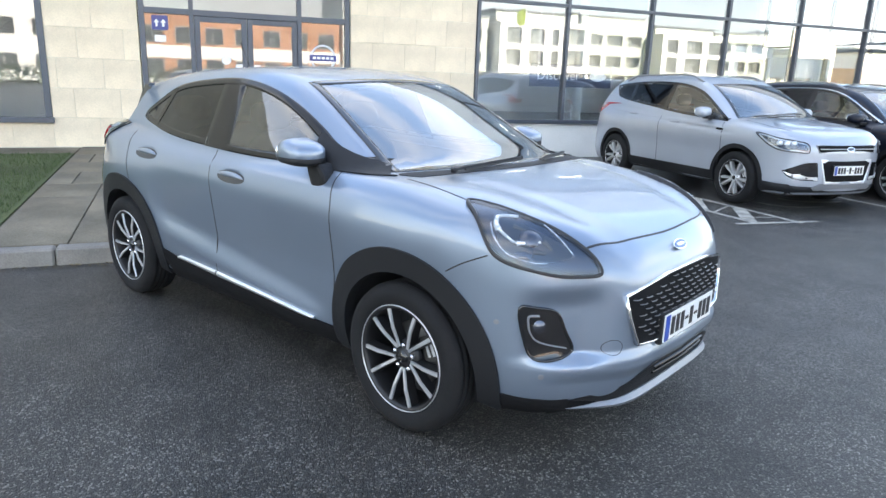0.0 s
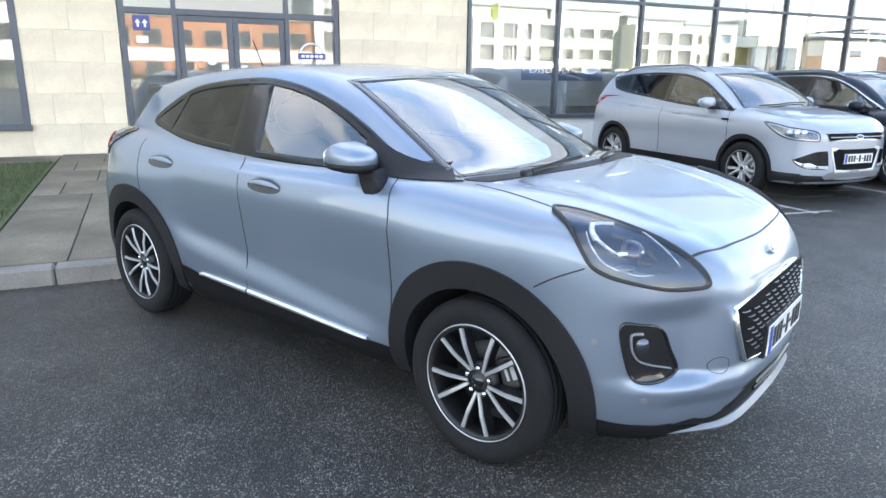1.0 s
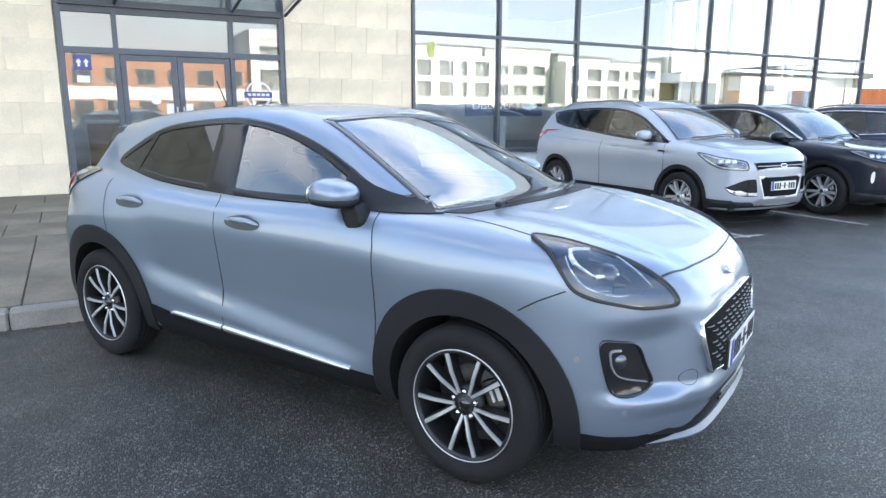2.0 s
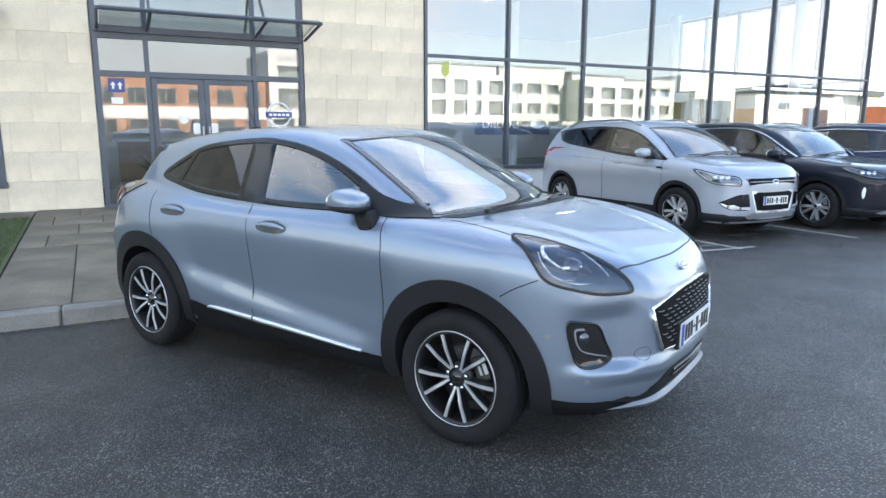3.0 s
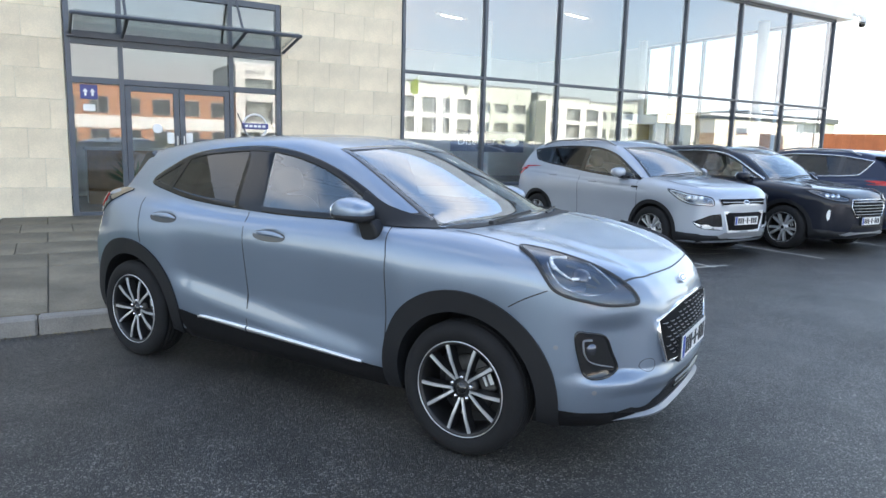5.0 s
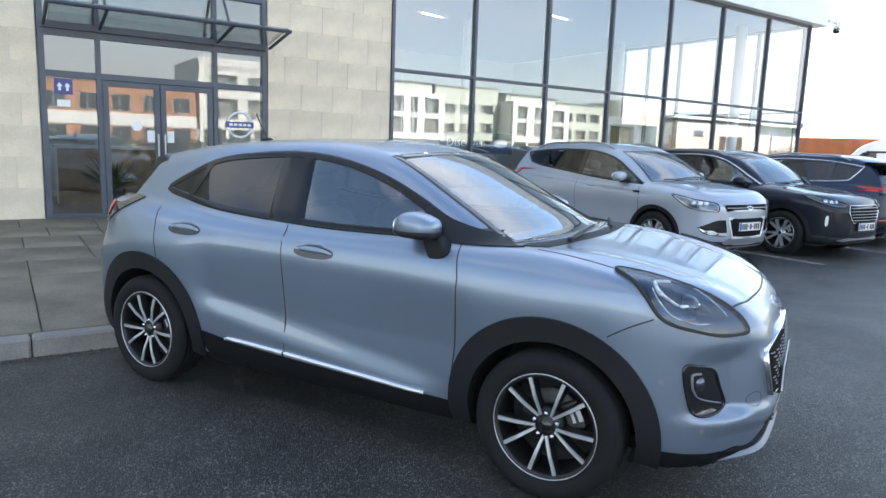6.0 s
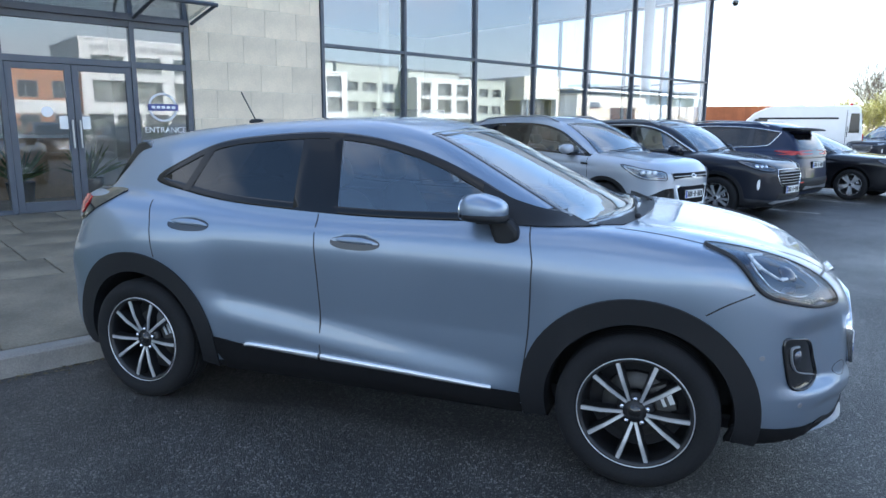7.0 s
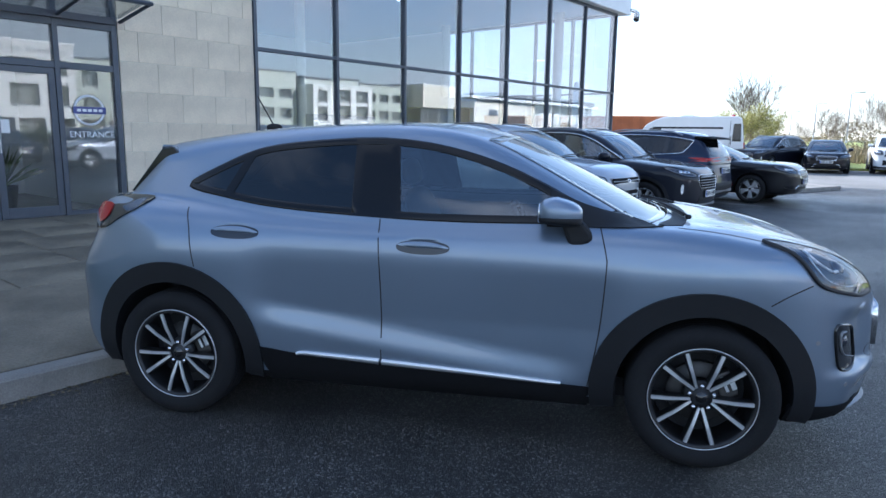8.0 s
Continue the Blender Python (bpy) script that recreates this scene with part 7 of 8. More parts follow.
# blades on the lawn near the paving
vs, fs = [], []
for _ in range(16000):
    u, v = -6.8 - 5.2 * rnd.random() ** 1.3, rnd.uniform(-6.1, -0.8)
    z = 0.123 + (v + 6.17) / 5.42 * 0.105
    hgt, a = rnd.uniform(0.02, 0.055), rnd.uniform(0, math.pi)
    c, s = math.cos(a) * 0.004, math.sin(a) * 0.004
    o = len(vs)
    vs += [(u - c, v - s, z), (u + c, v + s, z), (u + rnd.uniform(-0.02, 0.02), v + rnd.uniform(-0.02, 0.02), z + hgt)]
    fs.append((o, o + 1, o + 2))
blades = raw("grass_blades", vs, fs, material("grass_blade", (0.055, 0.085, 0.026), 0.8, vary=0.3, island=True), smooth=False)
tagged(at_building(blades), "short mown grass blades on the lawn", "grass", kind="stuff")


def lamp_post(x, y, h, turn):
    root = empty("street_lamp", pose(x, y, -0.05, 0, 0, turn), "tall grey street lamp with a single arm", "lamp", "street lamps")
    bm = bmesh.new()
    rod(bm, (0, 0, 0), (0, 0, h), 0.10, 0.05)
    part("pole", bm, STEEL, root)
    part("arm", tube([(0, 0, h - 0.05), (0.3, 0, h + 0.10), (0.7, 0, h + 0.14)], 0.035), STEEL, root)
    part("lamp_head", blob((0.95, 0, h + 0.14), (0.35, 0.12, 0.06)), STEEL, root, smooth=True)


lamp_post(26.5, 72.0, 6.1, -20)
lamp_post(29.4, 92.1, 6.0, -20)
lamp_post(34.3, 121.0, 6.0, -20)

# terracotta boarded wall beyond the showroom's end
TERRA = material("terracotta_board", (0.42, 0.13, 0.045), 0.7, grain=0.12, grain_scale=20, stain=0.15, stain_scale=2, vary=0.10)
fence = empty("boundary_wall", pose(1.0, 33.6, 0, 0, 0, -2), "terracotta-coloured boarded wall behind the car park", "fence")
part("backing", cube(-6, 0.03, 0, 3.9, 0.10, 2.50), TERRA, fence)
for k in range(33):
    part("board", cube(-6 + k * 0.30, 0, 0.02, -5.71 + k * 0.30, 0.028, 2.52), TERRA, fence)
part("coping", cube(-6.05, -0.03, 2.52, 3.95, 0.13, 2.58, 0.01), TERRA, fence)

# low white building seen through the showroom's glazed end
ROOFGREY = material("roof_sheet", (0.20, 0.21, 0.22), 0.6, stain=0.1)
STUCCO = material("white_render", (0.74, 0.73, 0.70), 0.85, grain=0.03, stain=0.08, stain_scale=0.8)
FARFRAME = material("far_window_frame", (0.30, 0.31, 0.32), 0.5, stain=0.05)
DARKGLASS = material("far_window_glass", (0.05, 0.055, 0.06), 0.08, coat=0.5)
FARGLASS = glass("hotel_glass", (0.60, 0.62, 0.62), 0.24)


def block(name, m, w, d, h, label, wall_mat, floors, columns, win=(1.5, 1.5), sill=0.9, storey=3.0, parapet=0.3):
    """A plain building with a row of windows to each storey on its front, which faces local -y."""
    root = empty(name, m, label, "building")
    part("wall", cube(0, 0.05, 0, w, d, h), wall_mat, root)
    part("roof", cube(-0.15, -0.05, h, w + 0.15, d + 0.1, h + parapet, 0.03), ROOFGREY, root)
    pitch = w / columns
    for f in range(floors):
        for c in range(columns):
            x, z = (c + 0.5) * pitch - win[0] / 2, f * storey + sill
            wd = new("window")
            wd.parent = root
            part("frame", cube(x - 0.06, 0.0, z - 0.06, x + win[0] + 0.06, 0.045, z + win[1] + 0.06), FARFRAME, wd)
            part("pane", cube(x, -0.015, z, x + win[0] * 0.58, -0.003, z + win[1]), DARKGLASS, wd)
            part("pane", cube(x + win[0] * 0.62, -0.015, z, x + win[0], -0.003, z + win[1]), DARKGLASS, wd)
    return root


w = BM @ Vector((24.5, 19.0, 0))
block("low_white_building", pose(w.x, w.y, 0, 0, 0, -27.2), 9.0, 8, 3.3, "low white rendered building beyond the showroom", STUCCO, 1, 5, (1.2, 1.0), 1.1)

# ---- across the road: the buildings whose reflections fill the glazing ----
BRICK = material("orange_brick", (0.40, 0.20, 0.115), 0.85, grain=0.15, grain_scale=8, stain=0.12, stain_scale=0.6)
GREENGREY = material("green_grey_cladding", (0.44, 0.46, 0.40), 0.6, stain=0.06, stain_scale=0.5)


def across(u, v, turn=0):
    w = BM @ Vector((u, v, 0))
    return pose(w.x, w.y, 0, 0, 0, 62.8 + 180 + turn)


CURTAIN = material("pale_curtain", (0.52, 0.49, 0.43), 0.9, grain=0.2, grain_scale=6)


def hotel_wing(u0, u1, v, label, wall_mat, rows, columns, top, depth=11, setback=None, storefront=2.6, seed=1, group="hotel wings"):
    """A wing across the road: walls with real openings, recessed casements, a glazed ground storey and a set-back roof storey."""
    rnd = random.Random(seed)
    root = empty("hotel_wing", across(u1, v), label, "building", group)
    w = u1 - u0
    spans = [(u1 - c - cw / 2, u1 - c + cw / 2) for c, cw in reversed(columns)]
    bm = bmesh.new()
    levels = [storefront] + [z for r in rows for z in r] + [top]
    for a, b in zip(levels[::2], levels[1::2]):
        box(bm, 0, 0, a, w, 0.35, b)
    for z0, z1 in rows:
        edges = [0.0] + [x for sp in spans for x in sp] + [w]
        for a, b in zip(edges[::2], edges[1::2]):
            box(bm, a, 0, z0, b, 0.35, z1)
    box(bm, 0, 0.351, storefront, 0.3, depth, top)
    box(bm, w - 0.3, 0.351, storefront, w, depth, top)
    box(bm, 0.3, 0.9, 0, w - 0.3, 1.1, top - 0.05)
    part("wall", bm, wall_mat, root)
    part("roof", cube(-0.12, -0.12, top, w + 0.12, depth, top + 0.22, 0.03), FASCIA if wall_mat is STUCCO else ROOFGREY, root)
    for z0, z1 in rows:
        for a, b in spans:
            win = new("window")
            win.parent = root
            bm = bmesh.new()
            t = 0.075
            for x0, x1, q0, q1 in ((a, a + t, z0, z1), (b - t, b, z0, z1), (a + t, b - t, z1 - t, z1), (a + t, b - t, z0, z0 + t), ((a + b) / 2 - t / 2, (a + b) / 2 + t / 2, z0 + t, z1 - t)):
                box(bm, x0, 0.20, q0, x1, 0.27, q1)
            part("frame", bm, FARFRAME, win)
            part("sill", cube(a - 0.05, -0.06, z0 - 0.06, b + 0.05, 0.19, z0 - 0.002), FARFRAME, win)
            for x0, x1 in ((a + t, (a + b) / 2 - t / 2), ((a + b) / 2 + t / 2, b - t)):
                part("pane", cube(x0, 0.225, z0 + t, x1, 0.240, z1 - t), FARGLASS, win).visible_shadow = False
            if rnd.random() < 0.7:
                cx = a + (b - a) * rnd.choice((0.06, 0.5, 0.70))
                part("curtain", cube(cx, 0.45, z0, cx + (b - a) * rnd.uniform(0.18, 0.30), 0.50, z1), CURTAIN, win)
    n = max(2, round(w / 2.6))
    for k in range(n + 1):
        x = k * (w - 0.35) / n
        part("pier", cube(x, 0.02, 0, x + 0.35, 0.36, storefront - 0.002), wall_mat, root)
        if k < n:
            part("shop_pane", cube(x + 0.352, 0.30, 0.3, x + (w - 0.35) / n - 0.002, 0.32, storefront - 0.004), FARGLASS, root).visible_shadow = False
            part("shop_sill", cube(x + 0.352, 0.22, 0.0, x + (w - 0.35) / n - 0.002, 0.34, 0.298), FARFRAME, root)
    if setback:
        part("roof_storey", cube(0.5, 2.4, top + 0.221, w - 0.5, depth, setback), GREENGREY, root, "green-grey clad roof storey set back")
        part("roof_edge", cube(0.2, 2.1, setback, w - 0.2, depth + 0.2, setback + 0.20), ROOFGREY, root)
    return root


white = "white rendered hotel wing with square casement windows"
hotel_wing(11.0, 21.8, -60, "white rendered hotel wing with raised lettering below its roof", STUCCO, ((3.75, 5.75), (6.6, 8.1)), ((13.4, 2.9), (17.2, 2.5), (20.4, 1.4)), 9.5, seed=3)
hotel_wing(22.4, 28.6, -62, "green-grey clad link between the hotel wings", GREENGREY, ((3.5, 4.9), (6.0, 7.4)), ((24.0, 1.6), (27.0, 1.6)), 8.6, seed=9, group="hotel links")
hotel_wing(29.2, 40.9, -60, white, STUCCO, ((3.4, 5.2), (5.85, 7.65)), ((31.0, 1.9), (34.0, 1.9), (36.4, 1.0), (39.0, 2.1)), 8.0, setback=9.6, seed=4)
hotel_wing(41.3, 51.2, -63, "green-grey clad link between the hotel wings", GREENGREY, ((3.6, 4.9), (6.2, 7.4)), ((43.4, 2.2), (46.4, 2.2), (49.4, 2.0)), 9.5, seed=5, group="hotel links")
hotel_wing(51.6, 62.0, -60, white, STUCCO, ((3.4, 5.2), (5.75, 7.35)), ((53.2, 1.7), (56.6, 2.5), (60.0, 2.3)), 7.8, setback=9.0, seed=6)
hotel_wing(62.4, 72.2, -63, "green-grey clad link between the hotel wings", GREENGREY, ((3.6, 4.9), (6.2, 7.4)), ((64.6, 2.0), (67.4, 2.0), (70.2, 2.0)), 8.6, seed=7, group="hotel links")
CREAM = material("cream_render", (0.70, 0.64, 0.53), 0.85, grain=0.03, stain=0.10, stain_scale=0.7)
lounge = empty("hotel_lounge", across(82.2, -60), "cream rendered block over a recessed glazed lounge", "building")
part("upper_wall", cube(0, 0, 5.9, 8.9, 9, 9.3), CREAM, lounge)
part("roof", cube(-0.1, -0.1, 9.3, 9.0, 9, 9.5, 0.03), FASCIA, lounge)
part("pier", cube(0, 0, 0, 0.7, 9, 5.898), CREAM, lounge)
part("back_wall", cube(0.702, 6.0, 0, 8.9, 6.3, 5.898), CREAM, lounge)
for k in range(6):
    x = 0.75 + k * 1.35
    part("post", cube(x, 1.5, 0, x + 0.10, 1.6, 5.898), FARFRAME, lounge)
    if k < 5:
        part("pane", cube(x + 0.102, 1.53, 0.2, x + 1.348, 1.55, 5.896), FARGLASS, lounge).visible_shadow = False
    if k in (1, 3, 4):
        part("curtain", cube(x + 0.2, 2.0, 0.2, x + 0.8, 2.05, 5.6), CURTAIN, lounge)
annex = empty("hotel_annex", across(128, -60), "long low cream building under a wide flat roof", "building")
part("wall", cube(20.5, 0, 0, 41, 8, 7.2), CREAM, annex)
part("roof", cube(-2, -1.2, 7.55, 43.5, 8.5, 8.0, 0.04), FASCIA, annex, "thin white roof with a deep overhang")
part("upper_roof", cube(-2, 1.5, 8.6, 32, 9, 9.2, 0.04), ROOFGREY, annex)
for x in (0.5, 8, 15):
    part("post", cube(x, -0.2, 0, x + 0.25, 0.05, 7.548), FARFRAME, annex)
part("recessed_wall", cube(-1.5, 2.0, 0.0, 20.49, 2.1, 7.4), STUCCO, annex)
for x0, x1, z0, z1 in ((34.0, 36.6, 4.8, 5.8), (24.0, 30.5, 1.0, 5.0)):
    win = new("window")
    win.parent = annex
    part("frame", cube(x0 - 0.1, -0.05, z0 - 0.1, x1 + 0.1, -0.002, z1 + 0.1), FARFRAME, win)
    n = 3 if x1 - x0 < 4 else 5
    for k in range(n):
        part("pane", cube(x0 + (x1 - x0) * k / n + 0.04, -0.07, z0, x0 + (x1 - x0) * (k + 1) / n - 0.04, -0.052, z1), DARKGLASS, win)
brick = block("brick_building", across(10.4, -59), 24.4, 12, 6.5, "orange brick building of two storeys with a grey roof", BRICK, 2, 9, (1.5, 1.4), 1.0, 3.0)
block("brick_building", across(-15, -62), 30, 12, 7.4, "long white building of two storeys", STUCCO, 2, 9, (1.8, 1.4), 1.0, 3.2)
sign = empty("hotel_sign", across(21.8, -60), "grey raised lettering strokes on the white wall", "sign")
rnd = random.Random(17)
for k in range(21):
    if k not in (8, 15):
        wd = rnd.uniform(0.20, 0.34)
        part("sign_bar", cube(0.75 + k * 0.44, -0.09, 8.62, 0.75 + k * 0.44 + wd, -0.002, 8.62 + rnd.choice((0.36, 0.36, 0.46))), FARFRAME, sign)
poles = ((31.0, 8.2), (33.0, 9.4), (34.6, 7.8))
for k, (u, h) in enumerate(poles):
    w = BM @ Vector((u * 0.79, -45, 0))
    fp = empty("flagpole", pose(w.x, w.y, 0, 0, 0, 62.8), "slim white flagpole before the hotel", "flagpole", "hotel flagpoles")
    bm = bmesh.new()
    rod(bm, (0, 0, 0), (0, 0, h), 0.07, 0.045)
    part("pole", bm, FASCIA, fp)
    part("finial", blob((0, 0, h + 0.05), (0.09, 0.09, 0.09)), FASCIA, fp, smooth=True)
    if k == 0:
        part("flag", prism(spline([(-0.05, h - 0.2), (-0.5, h - 0.35), (-0.95, h - 0.9), (-0.7, h - 1.7), (-0.05, h - 1.5)], n=3), -0.01, 0.01), material("green_yellow_flag", (0.20, 0.25, 0.04), 0.8, stain=0.4, stain_scale=1.2), fp, "limp green and yellow flag")
part("ground_storey", cube(-0.05, -0.001, 0.0, 24.45, 0.049, 0.85), STUCCO, brick, "pale rendered foot of the wall")
part("ground_storey", cube(-0.05, -0.001, 2.55, 24.45, 0.049, 3.7), STUCCO, brick, "pale rendered band between the storeys")


def leaf_cloud(rnd, count, spot, size):
    """Many small leaves, each a bent quad, at places given by spot()."""
    vs, fs = [], []
    for _ in range(count):
        c = Vector(spot(rnd))
        e1 = Vector((rnd.gauss(0, 1), rnd.gauss(0, 1), rnd.gauss(0, 1))).normalized()
        e2 = e1.cross(Vector((rnd.gauss(0, 1), rnd.gauss(0, 1), rnd.gauss(0, 1)))).normalized()
        s = size * rnd.uniform(0.6, 1.5)
        o = len(vs)
        vs += [c - e1 * s, c + e2 * s * 0.5, c + e1 * s, c - e2 * s * 0.5]
        fs.append((o, o + 1, o + 2, o + 3))
    return vs, fs


# clipped hedge before the hotel, and the pale field hedges on the skyline
HEDGE = material("hedge_leaves", (0.05, 0.07, 0.03), 0.8, vary=0.4, island=True)
vs, fs = leaf_cloud(random.Random(51), 14000, lambda r: (r.uniform(-40, 80), -50 + r.gauss(0, 0.45), abs(r.gauss(0.75, 0.45))), 0.16)
tagged(at_building(raw("hedge", vs, fs, HEDGE, smooth=False)), "clipped dark green hedge along the road", "hedge", kind="stuff")


def skyline(r):
    x = r.uniform(-25, 110)
    top = 2.2 + 1.1 * math.sin(x * 0.21) + 0.7 * math.sin(x * 0.73 + 1)
    return x, 105 - 0.25 * x + r.gauss(0, 1.5), max(0.0, top * r.random() ** 0.6)


vs, fs = leaf_cloud(random.Random(52), 26000, skyline, 0.16)
tagged(raw("field_hedge", vs, fs, DRYGRASS, smooth=False), "pale brown field hedges on the skyline", "hedge", kind="stuff")
vs, fs = leaf_cloud(random.Random(53), 18000, lambda r: (r.uniform(8, 34), r.gauss(41.5, 1.4), 0.25 + 1.4 * r.random() ** 1.7), 0.055)
tagged(raw("bramble", vs, fs, material("bramble", (0.32, 0.26, 0.12), 0.85, vary=0.4, island=True), smooth=False), "tangled straw-brown brambles at the foot of the hedge", "scrub", kind="stuff")

# inside the showroom: a display frame, a feather flag, and plants by the door
stand = empty("display_stand", BM @ pose(8.9, 2.2, 0.24), "white display frame round a dark panel inside the showroom", "display")
part("upright", cube(-0.75, 0, 0, -0.48, 0.3, 2.05, 0.01), FASCIA, stand)
part("upright", cube(0.52, 0, 0, 0.66, 0.3, 2.05, 0.01), FASCIA, stand)
part("lintel", cube(-0.75, -0.002, 2.051, 0.66, 0.3, 2.32, 0.01), FASCIA, stand)
part("dark_panel", cube(-0.479, 0.14, 0, 0.519, 0.18, 2.05), DARKALLOY, stand)
flag = empty("feather_flag", BM @ pose(13.15, 0.75, 0.24), "pale blue feather flag on a curved pole inside the glazing", "flag")
part("flag_base", blob((0, 0, 0.04), (0.22, 0.22, 0.05)), PLASTIC, flag, smooth=True)
part("flag_pole", tube([(-0.22, 0, 0.05), (-0.22, 0, 1.6), (-0.20, 0, 2.6), (-0.08, 0, 3.0), (0.14, 0, 3.05)], 0.012), STEEL, flag)
sail = prism(spline([(-0.20, 0.55), (-0.20, 0.55), (-0.20, 1.6), (-0.18, 2.6), (-0.07, 2.96), (0.12, 3.0), (0.27, 2.75), (0.28, 2.2), (0.20, 1.4), (0.10, 0.75), (0.10, 0.75)], n=4), -0.004, 0.004)
part("flag_sail", sail, material("flag_cloth", (0.30, 0.42, 0.55), 0.8, stain=0.1), flag)


def potted_plant(m, seed, label):
    rnd = random.Random(seed)
    root = empty("potted_plant", m, label, "plant", "plants by the door")
    bm = bmesh.new()
    lathe(bm, [(0.001, 0.0), (0.15, 0.0), (0.20, 0.38), (0.18, 0.38), (0.17, 0.34), (0.001, 0.34)], 20, pose(0, 0, 0, 90, 0, 0))
    part("pot", bm, DARKALLOY, root)
    vs, fs = [], []
    for _ in range(70):
        a, tilt, ln = rnd.uniform(0, 6.28), rnd.uniform(0.2, 1.1), rnd.uniform(0.35, 0.75)
        d = Vector((math.cos(a) * math.sin(tilt), math.sin(a) * math.sin(tilt), math.cos(tilt)))
        s = d.cross(Vector((0, 0, 1))).normalized() * 0.03
        p = Vector((0, 0, 0.36))
        mid, tip = p + d * ln * 0.6, p + d * ln + Vector((0, 0, -0.10 * ln))
        o = len(vs)
        vs += [p - s * 0.3, p + s * 0.3, mid + s, tip, mid - s]
        fs.append((o, o + 1, o + 2, o + 3, o + 4))
    raw("foliage", vs, fs, material("plant_leaves", (0.09, 0.14, 0.03), 0.6, vary=0.4, island=True), root, smooth=False)
    return root


potted_plant(BM @ pose(-4.75, 1.0, 0.24), 61, "leafy green plant in a dark pot inside the door")
potted_plant(BM @ pose(-3.7, 1.3, 0.24), 62, "leafy green plant in a dark pot inside the door")
desk = empty("reception_desk", BM @ pose(-4.6, 2.6, 0.24), "pale wood reception desk in the lobby", "desk")
part("desk_top", cube(-0.9, -0.35, 1.02, 0.9, 0.35, 1.07, 0.008), WHITE, desk)
part("desk_front", cube(-0.86, -0.31, 0, 0.86, -0.27, 1.018, 0.004), material("desk_wood", (0.42, 0.27, 0.15), 0.5, grain=0.15, grain_scale=12, stain=0.1), desk)
part("desk_side", cube(-0.86, -0.265, 0, -0.82, 0.31, 1.018, 0.004), WHITE, desk)
part("desk_side", cube(0.82, -0.265, 0, 0.86, 0.31, 1.018, 0.004), WHITE, desk)


# ---- pieces of walls and paving ----
PIECES = {}


def piece(name, parent, size, where, mat, lean=0.0, bevel=0.006):
    """One block that shares its mesh with all blocks of its size."""
    key = (name, tuple(round(s, 3) for s in size))
    if key not in PIECES:
        me = bpy.data.meshes.new(name)
        x, y, z = (s / 2 for s in size)
        b = min(bevel, x * 0.4, y * 0.4, z * 0.4)
        vs = []
        for sx in (-1, 1):
            for sy in (-1, 1):
                for sz in (-1, 1):
                    vs += [(sx * x, sy * (y - b), sz * (z - b)), (sx * (x - b), sy * y, sz * (z - b)), (sx * (x - b), sy * (y - b), sz * z)]
        bm = bmesh.new()
        bmesh.ops.convex_hull(bm, input=[bm.verts.new(v) for v in vs])
        bm.to_mesh(me)
        bm.free()
        me.materials.append(mat)
        PIECES[key] = me
    ob = new(name, PIECES[key])
    ob.parent = parent
    ob.matrix_basis = Matrix.Translation(where) @ pose(0, 0, 0, lean, 0, 0)
    return ob


COURSE, JOINT = 0.45, 0.005


def lay_blocks(wall, u0, u1, z0, z1, seed):
    rnd = random.Random(seed)
    z, k = z0, 0
    while z < z1 - 0.05:
        h = min(COURSE, z1 - z)
        cuts = [u0]
        n = max(1, round((u1 - u0) / 0.60))
        w = (u1 - u0) / n
        shift = (0, 0.5, 0.18, 0.66)[k % 4] if n > 1 else 0
        u = u0 + (shift * w if shift else w)
        while u < u1 - 0.12:
            cuts.append(round(u, 3))
            u += w
        cuts.append(u1)
        for a, b in zip(cuts, cuts[1:]):
            piece("stone_block", wall, (round(b - a - JOINT, 3), 0.05, round(h - JOINT, 3)), ((a + b) / 2, 0.022 + rnd.uniform(-0.002, 0.002), z + h / 2), STONE, bevel=0.003)
        z, k = z + h, k + 1


lay_blocks(wall_pier, -2.42, -0.04, 0.25, 5.2, 1)
lay_blocks(wall_left, -7.10, -5.80, 0.25, 5.2, 2)
lay_blocks(wall_over, -5.80, -2.42, 3.86, 4.76, 3)
lay_blocks(wall_sill, -10.4, -7.10, 0.25, 0.615, 4)
lay_blocks(wall_head, -10.4, -7.10, 3.40, 4.75, 5)

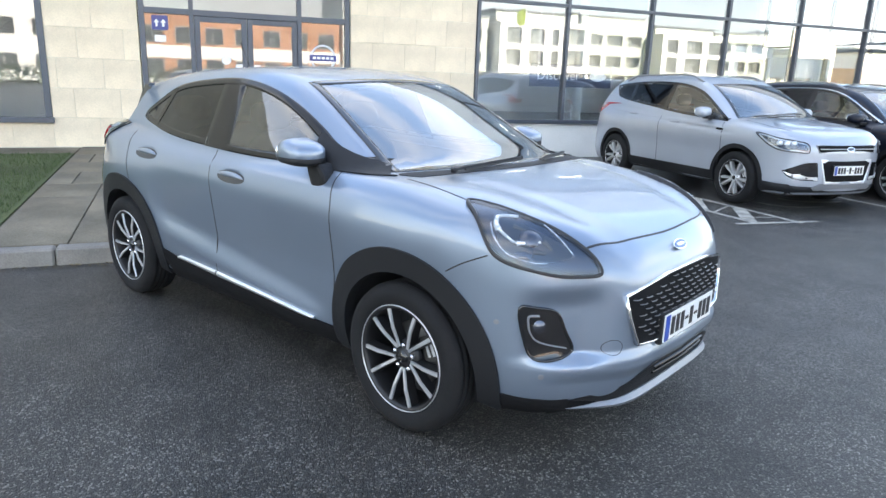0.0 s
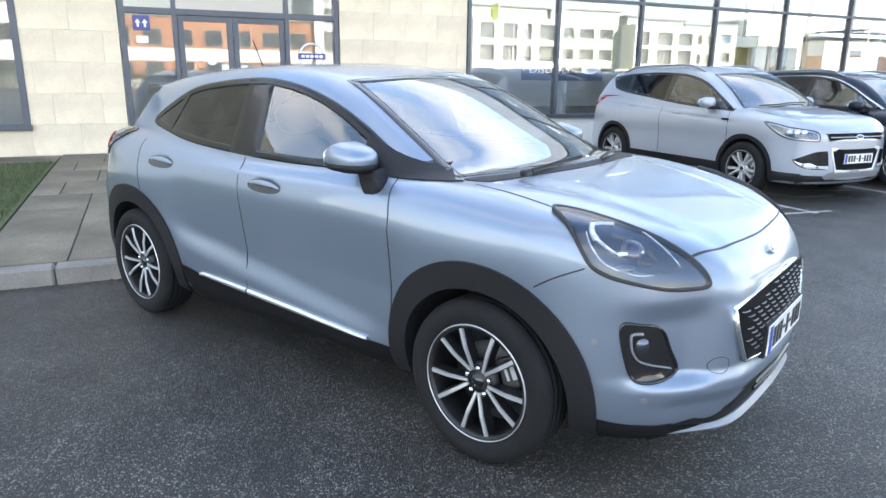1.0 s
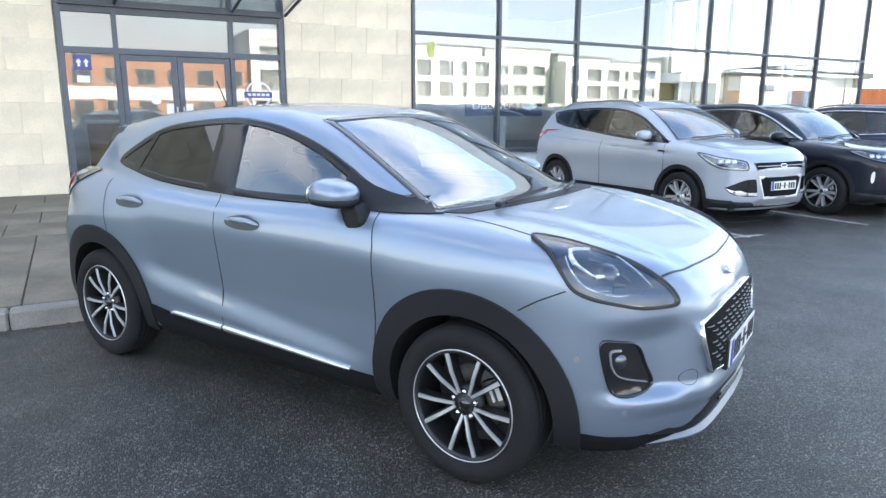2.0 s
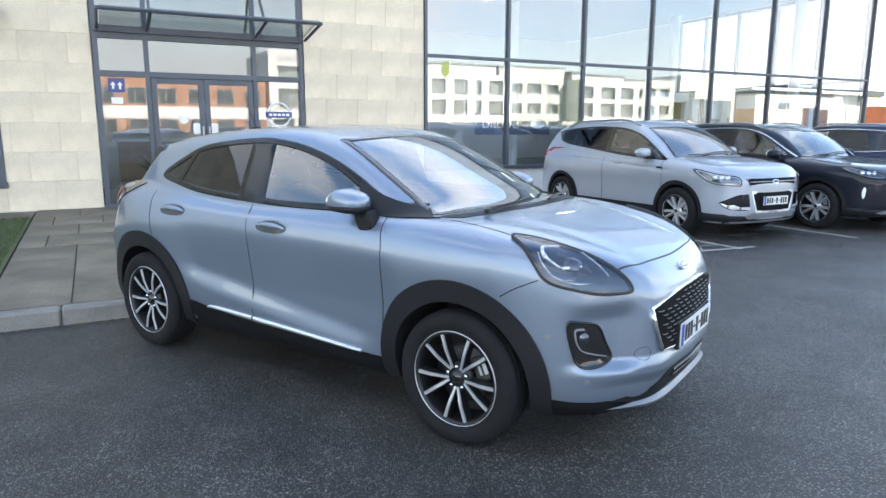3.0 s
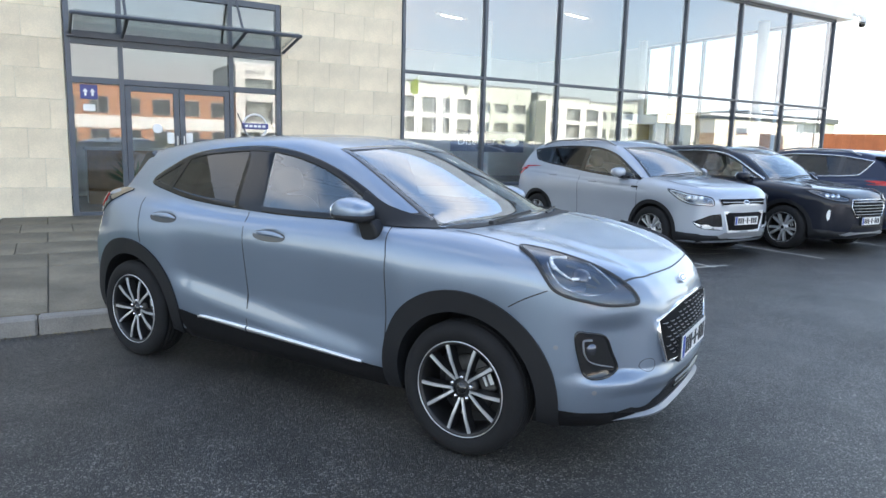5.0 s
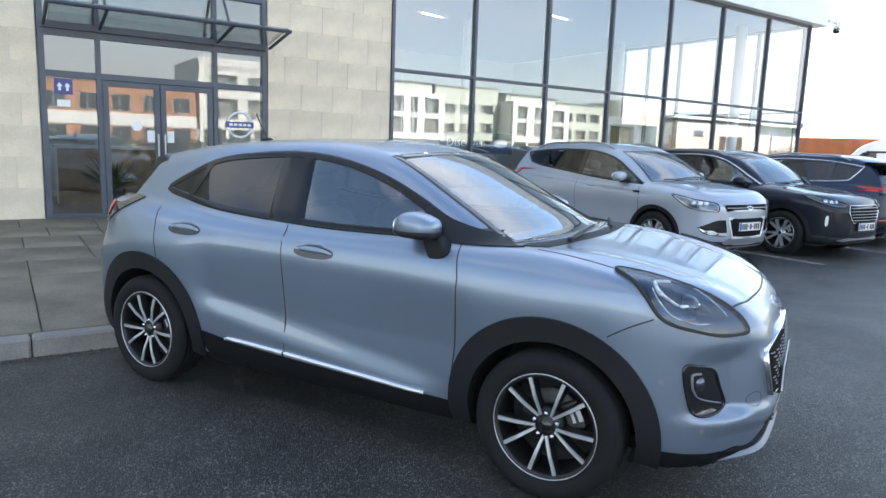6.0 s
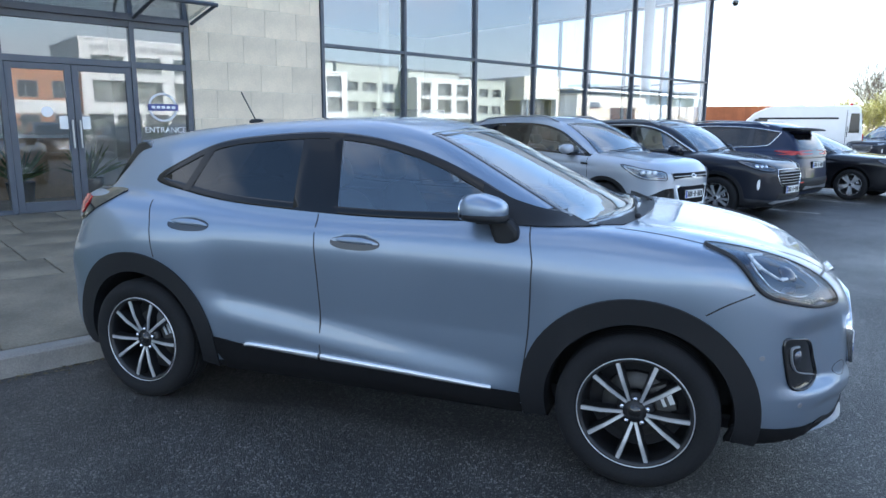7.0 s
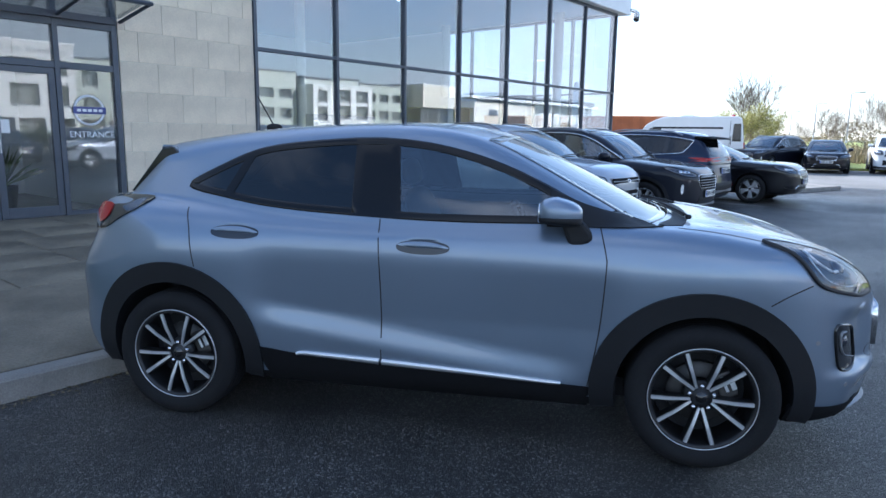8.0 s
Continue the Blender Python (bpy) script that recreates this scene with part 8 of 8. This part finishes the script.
# flags, in rows across the paving
rnd = random.Random(7)
tilt = math.degrees(math.atan2(0.12, 6.17))
v, k = -6.15, 0
rows = (1.98, 0.78, 0.82, 0.86, 0.80, 0.90)
for d in rows:
    u = -6.74
    widths = (0.60, 1.55, 1.55, 1.55, 0.6) if d > 1 else [0.60 if k % 2 else 0.28] + [rnd.choice((0.62, 0.78, 0.95)) for _ in range(9)]
    for w in widths:
        w = min(w, -0.92 - u)
        if w > 0.1:
            piece("paving_flag", pavement, (w - 0.010, d - 0.010, 0.04), (u + w / 2, v + d / 2, pave_z(v + d / 2) - 0.014 + rnd.uniform(-0.002, 0.002)), CONCRETE, tilt, 0.005)
        u += w
    v, k = v + d, k + 1
# leaf litter and grit blown against the kerb
vs, fs = [], []
for _ in range(900):
    u, v = rnd.uniform(-16, -0.9), -6.33 - abs(rnd.gauss(0, 0.05))
    sz, a = rnd.uniform(0.006, 0.022), rnd.uniform(0, math.pi)
    c, d = math.cos(a) * sz, math.sin(a) * sz
    z = 0.003 + rnd.uniform(0, 0.004)
    o = len(vs)
    vs += [(u - c, v - d, z), (u + d * 0.5, v - c * 0.5, z + 0.006), (u + c, v + d, z + 0.002), (u - d * 0.5, v + c * 0.5, z + 0.004)]
    fs.append((o, o + 1, o + 2, o + 3))
litter = raw("leaf_litter", vs, fs, material("dry_litter", (0.20, 0.165, 0.10), 0.9, vary=0.6, island=True), smooth=False)
tagged(at_building(litter), "dry leaf litter and grit along the kerb", "litter", kind="stuff")
# kerbstones along the paving and lawn, and round its end
u, k = -30.0, 0
while u < -0.9:
    w = min(0.915, -0.9 - u)
    piece("kerbstone", pavement if u > -7.2 else lawn, (w - 0.008, 0.14, 0.22), (u + w / 2, -6.245, 0.022 + rnd.uniform(-0.003, 0.003)), KERB, 0, 0.016)
    u += 0.915
v = -6.17
while v < -0.2:
    piece("kerbstone", pavement, (0.14, 0.90, 0.22), (-0.825, v + 0.46, pave_z(v + 0.45) - 0.10), KERB, 0, 0.016)
    v += 0.915
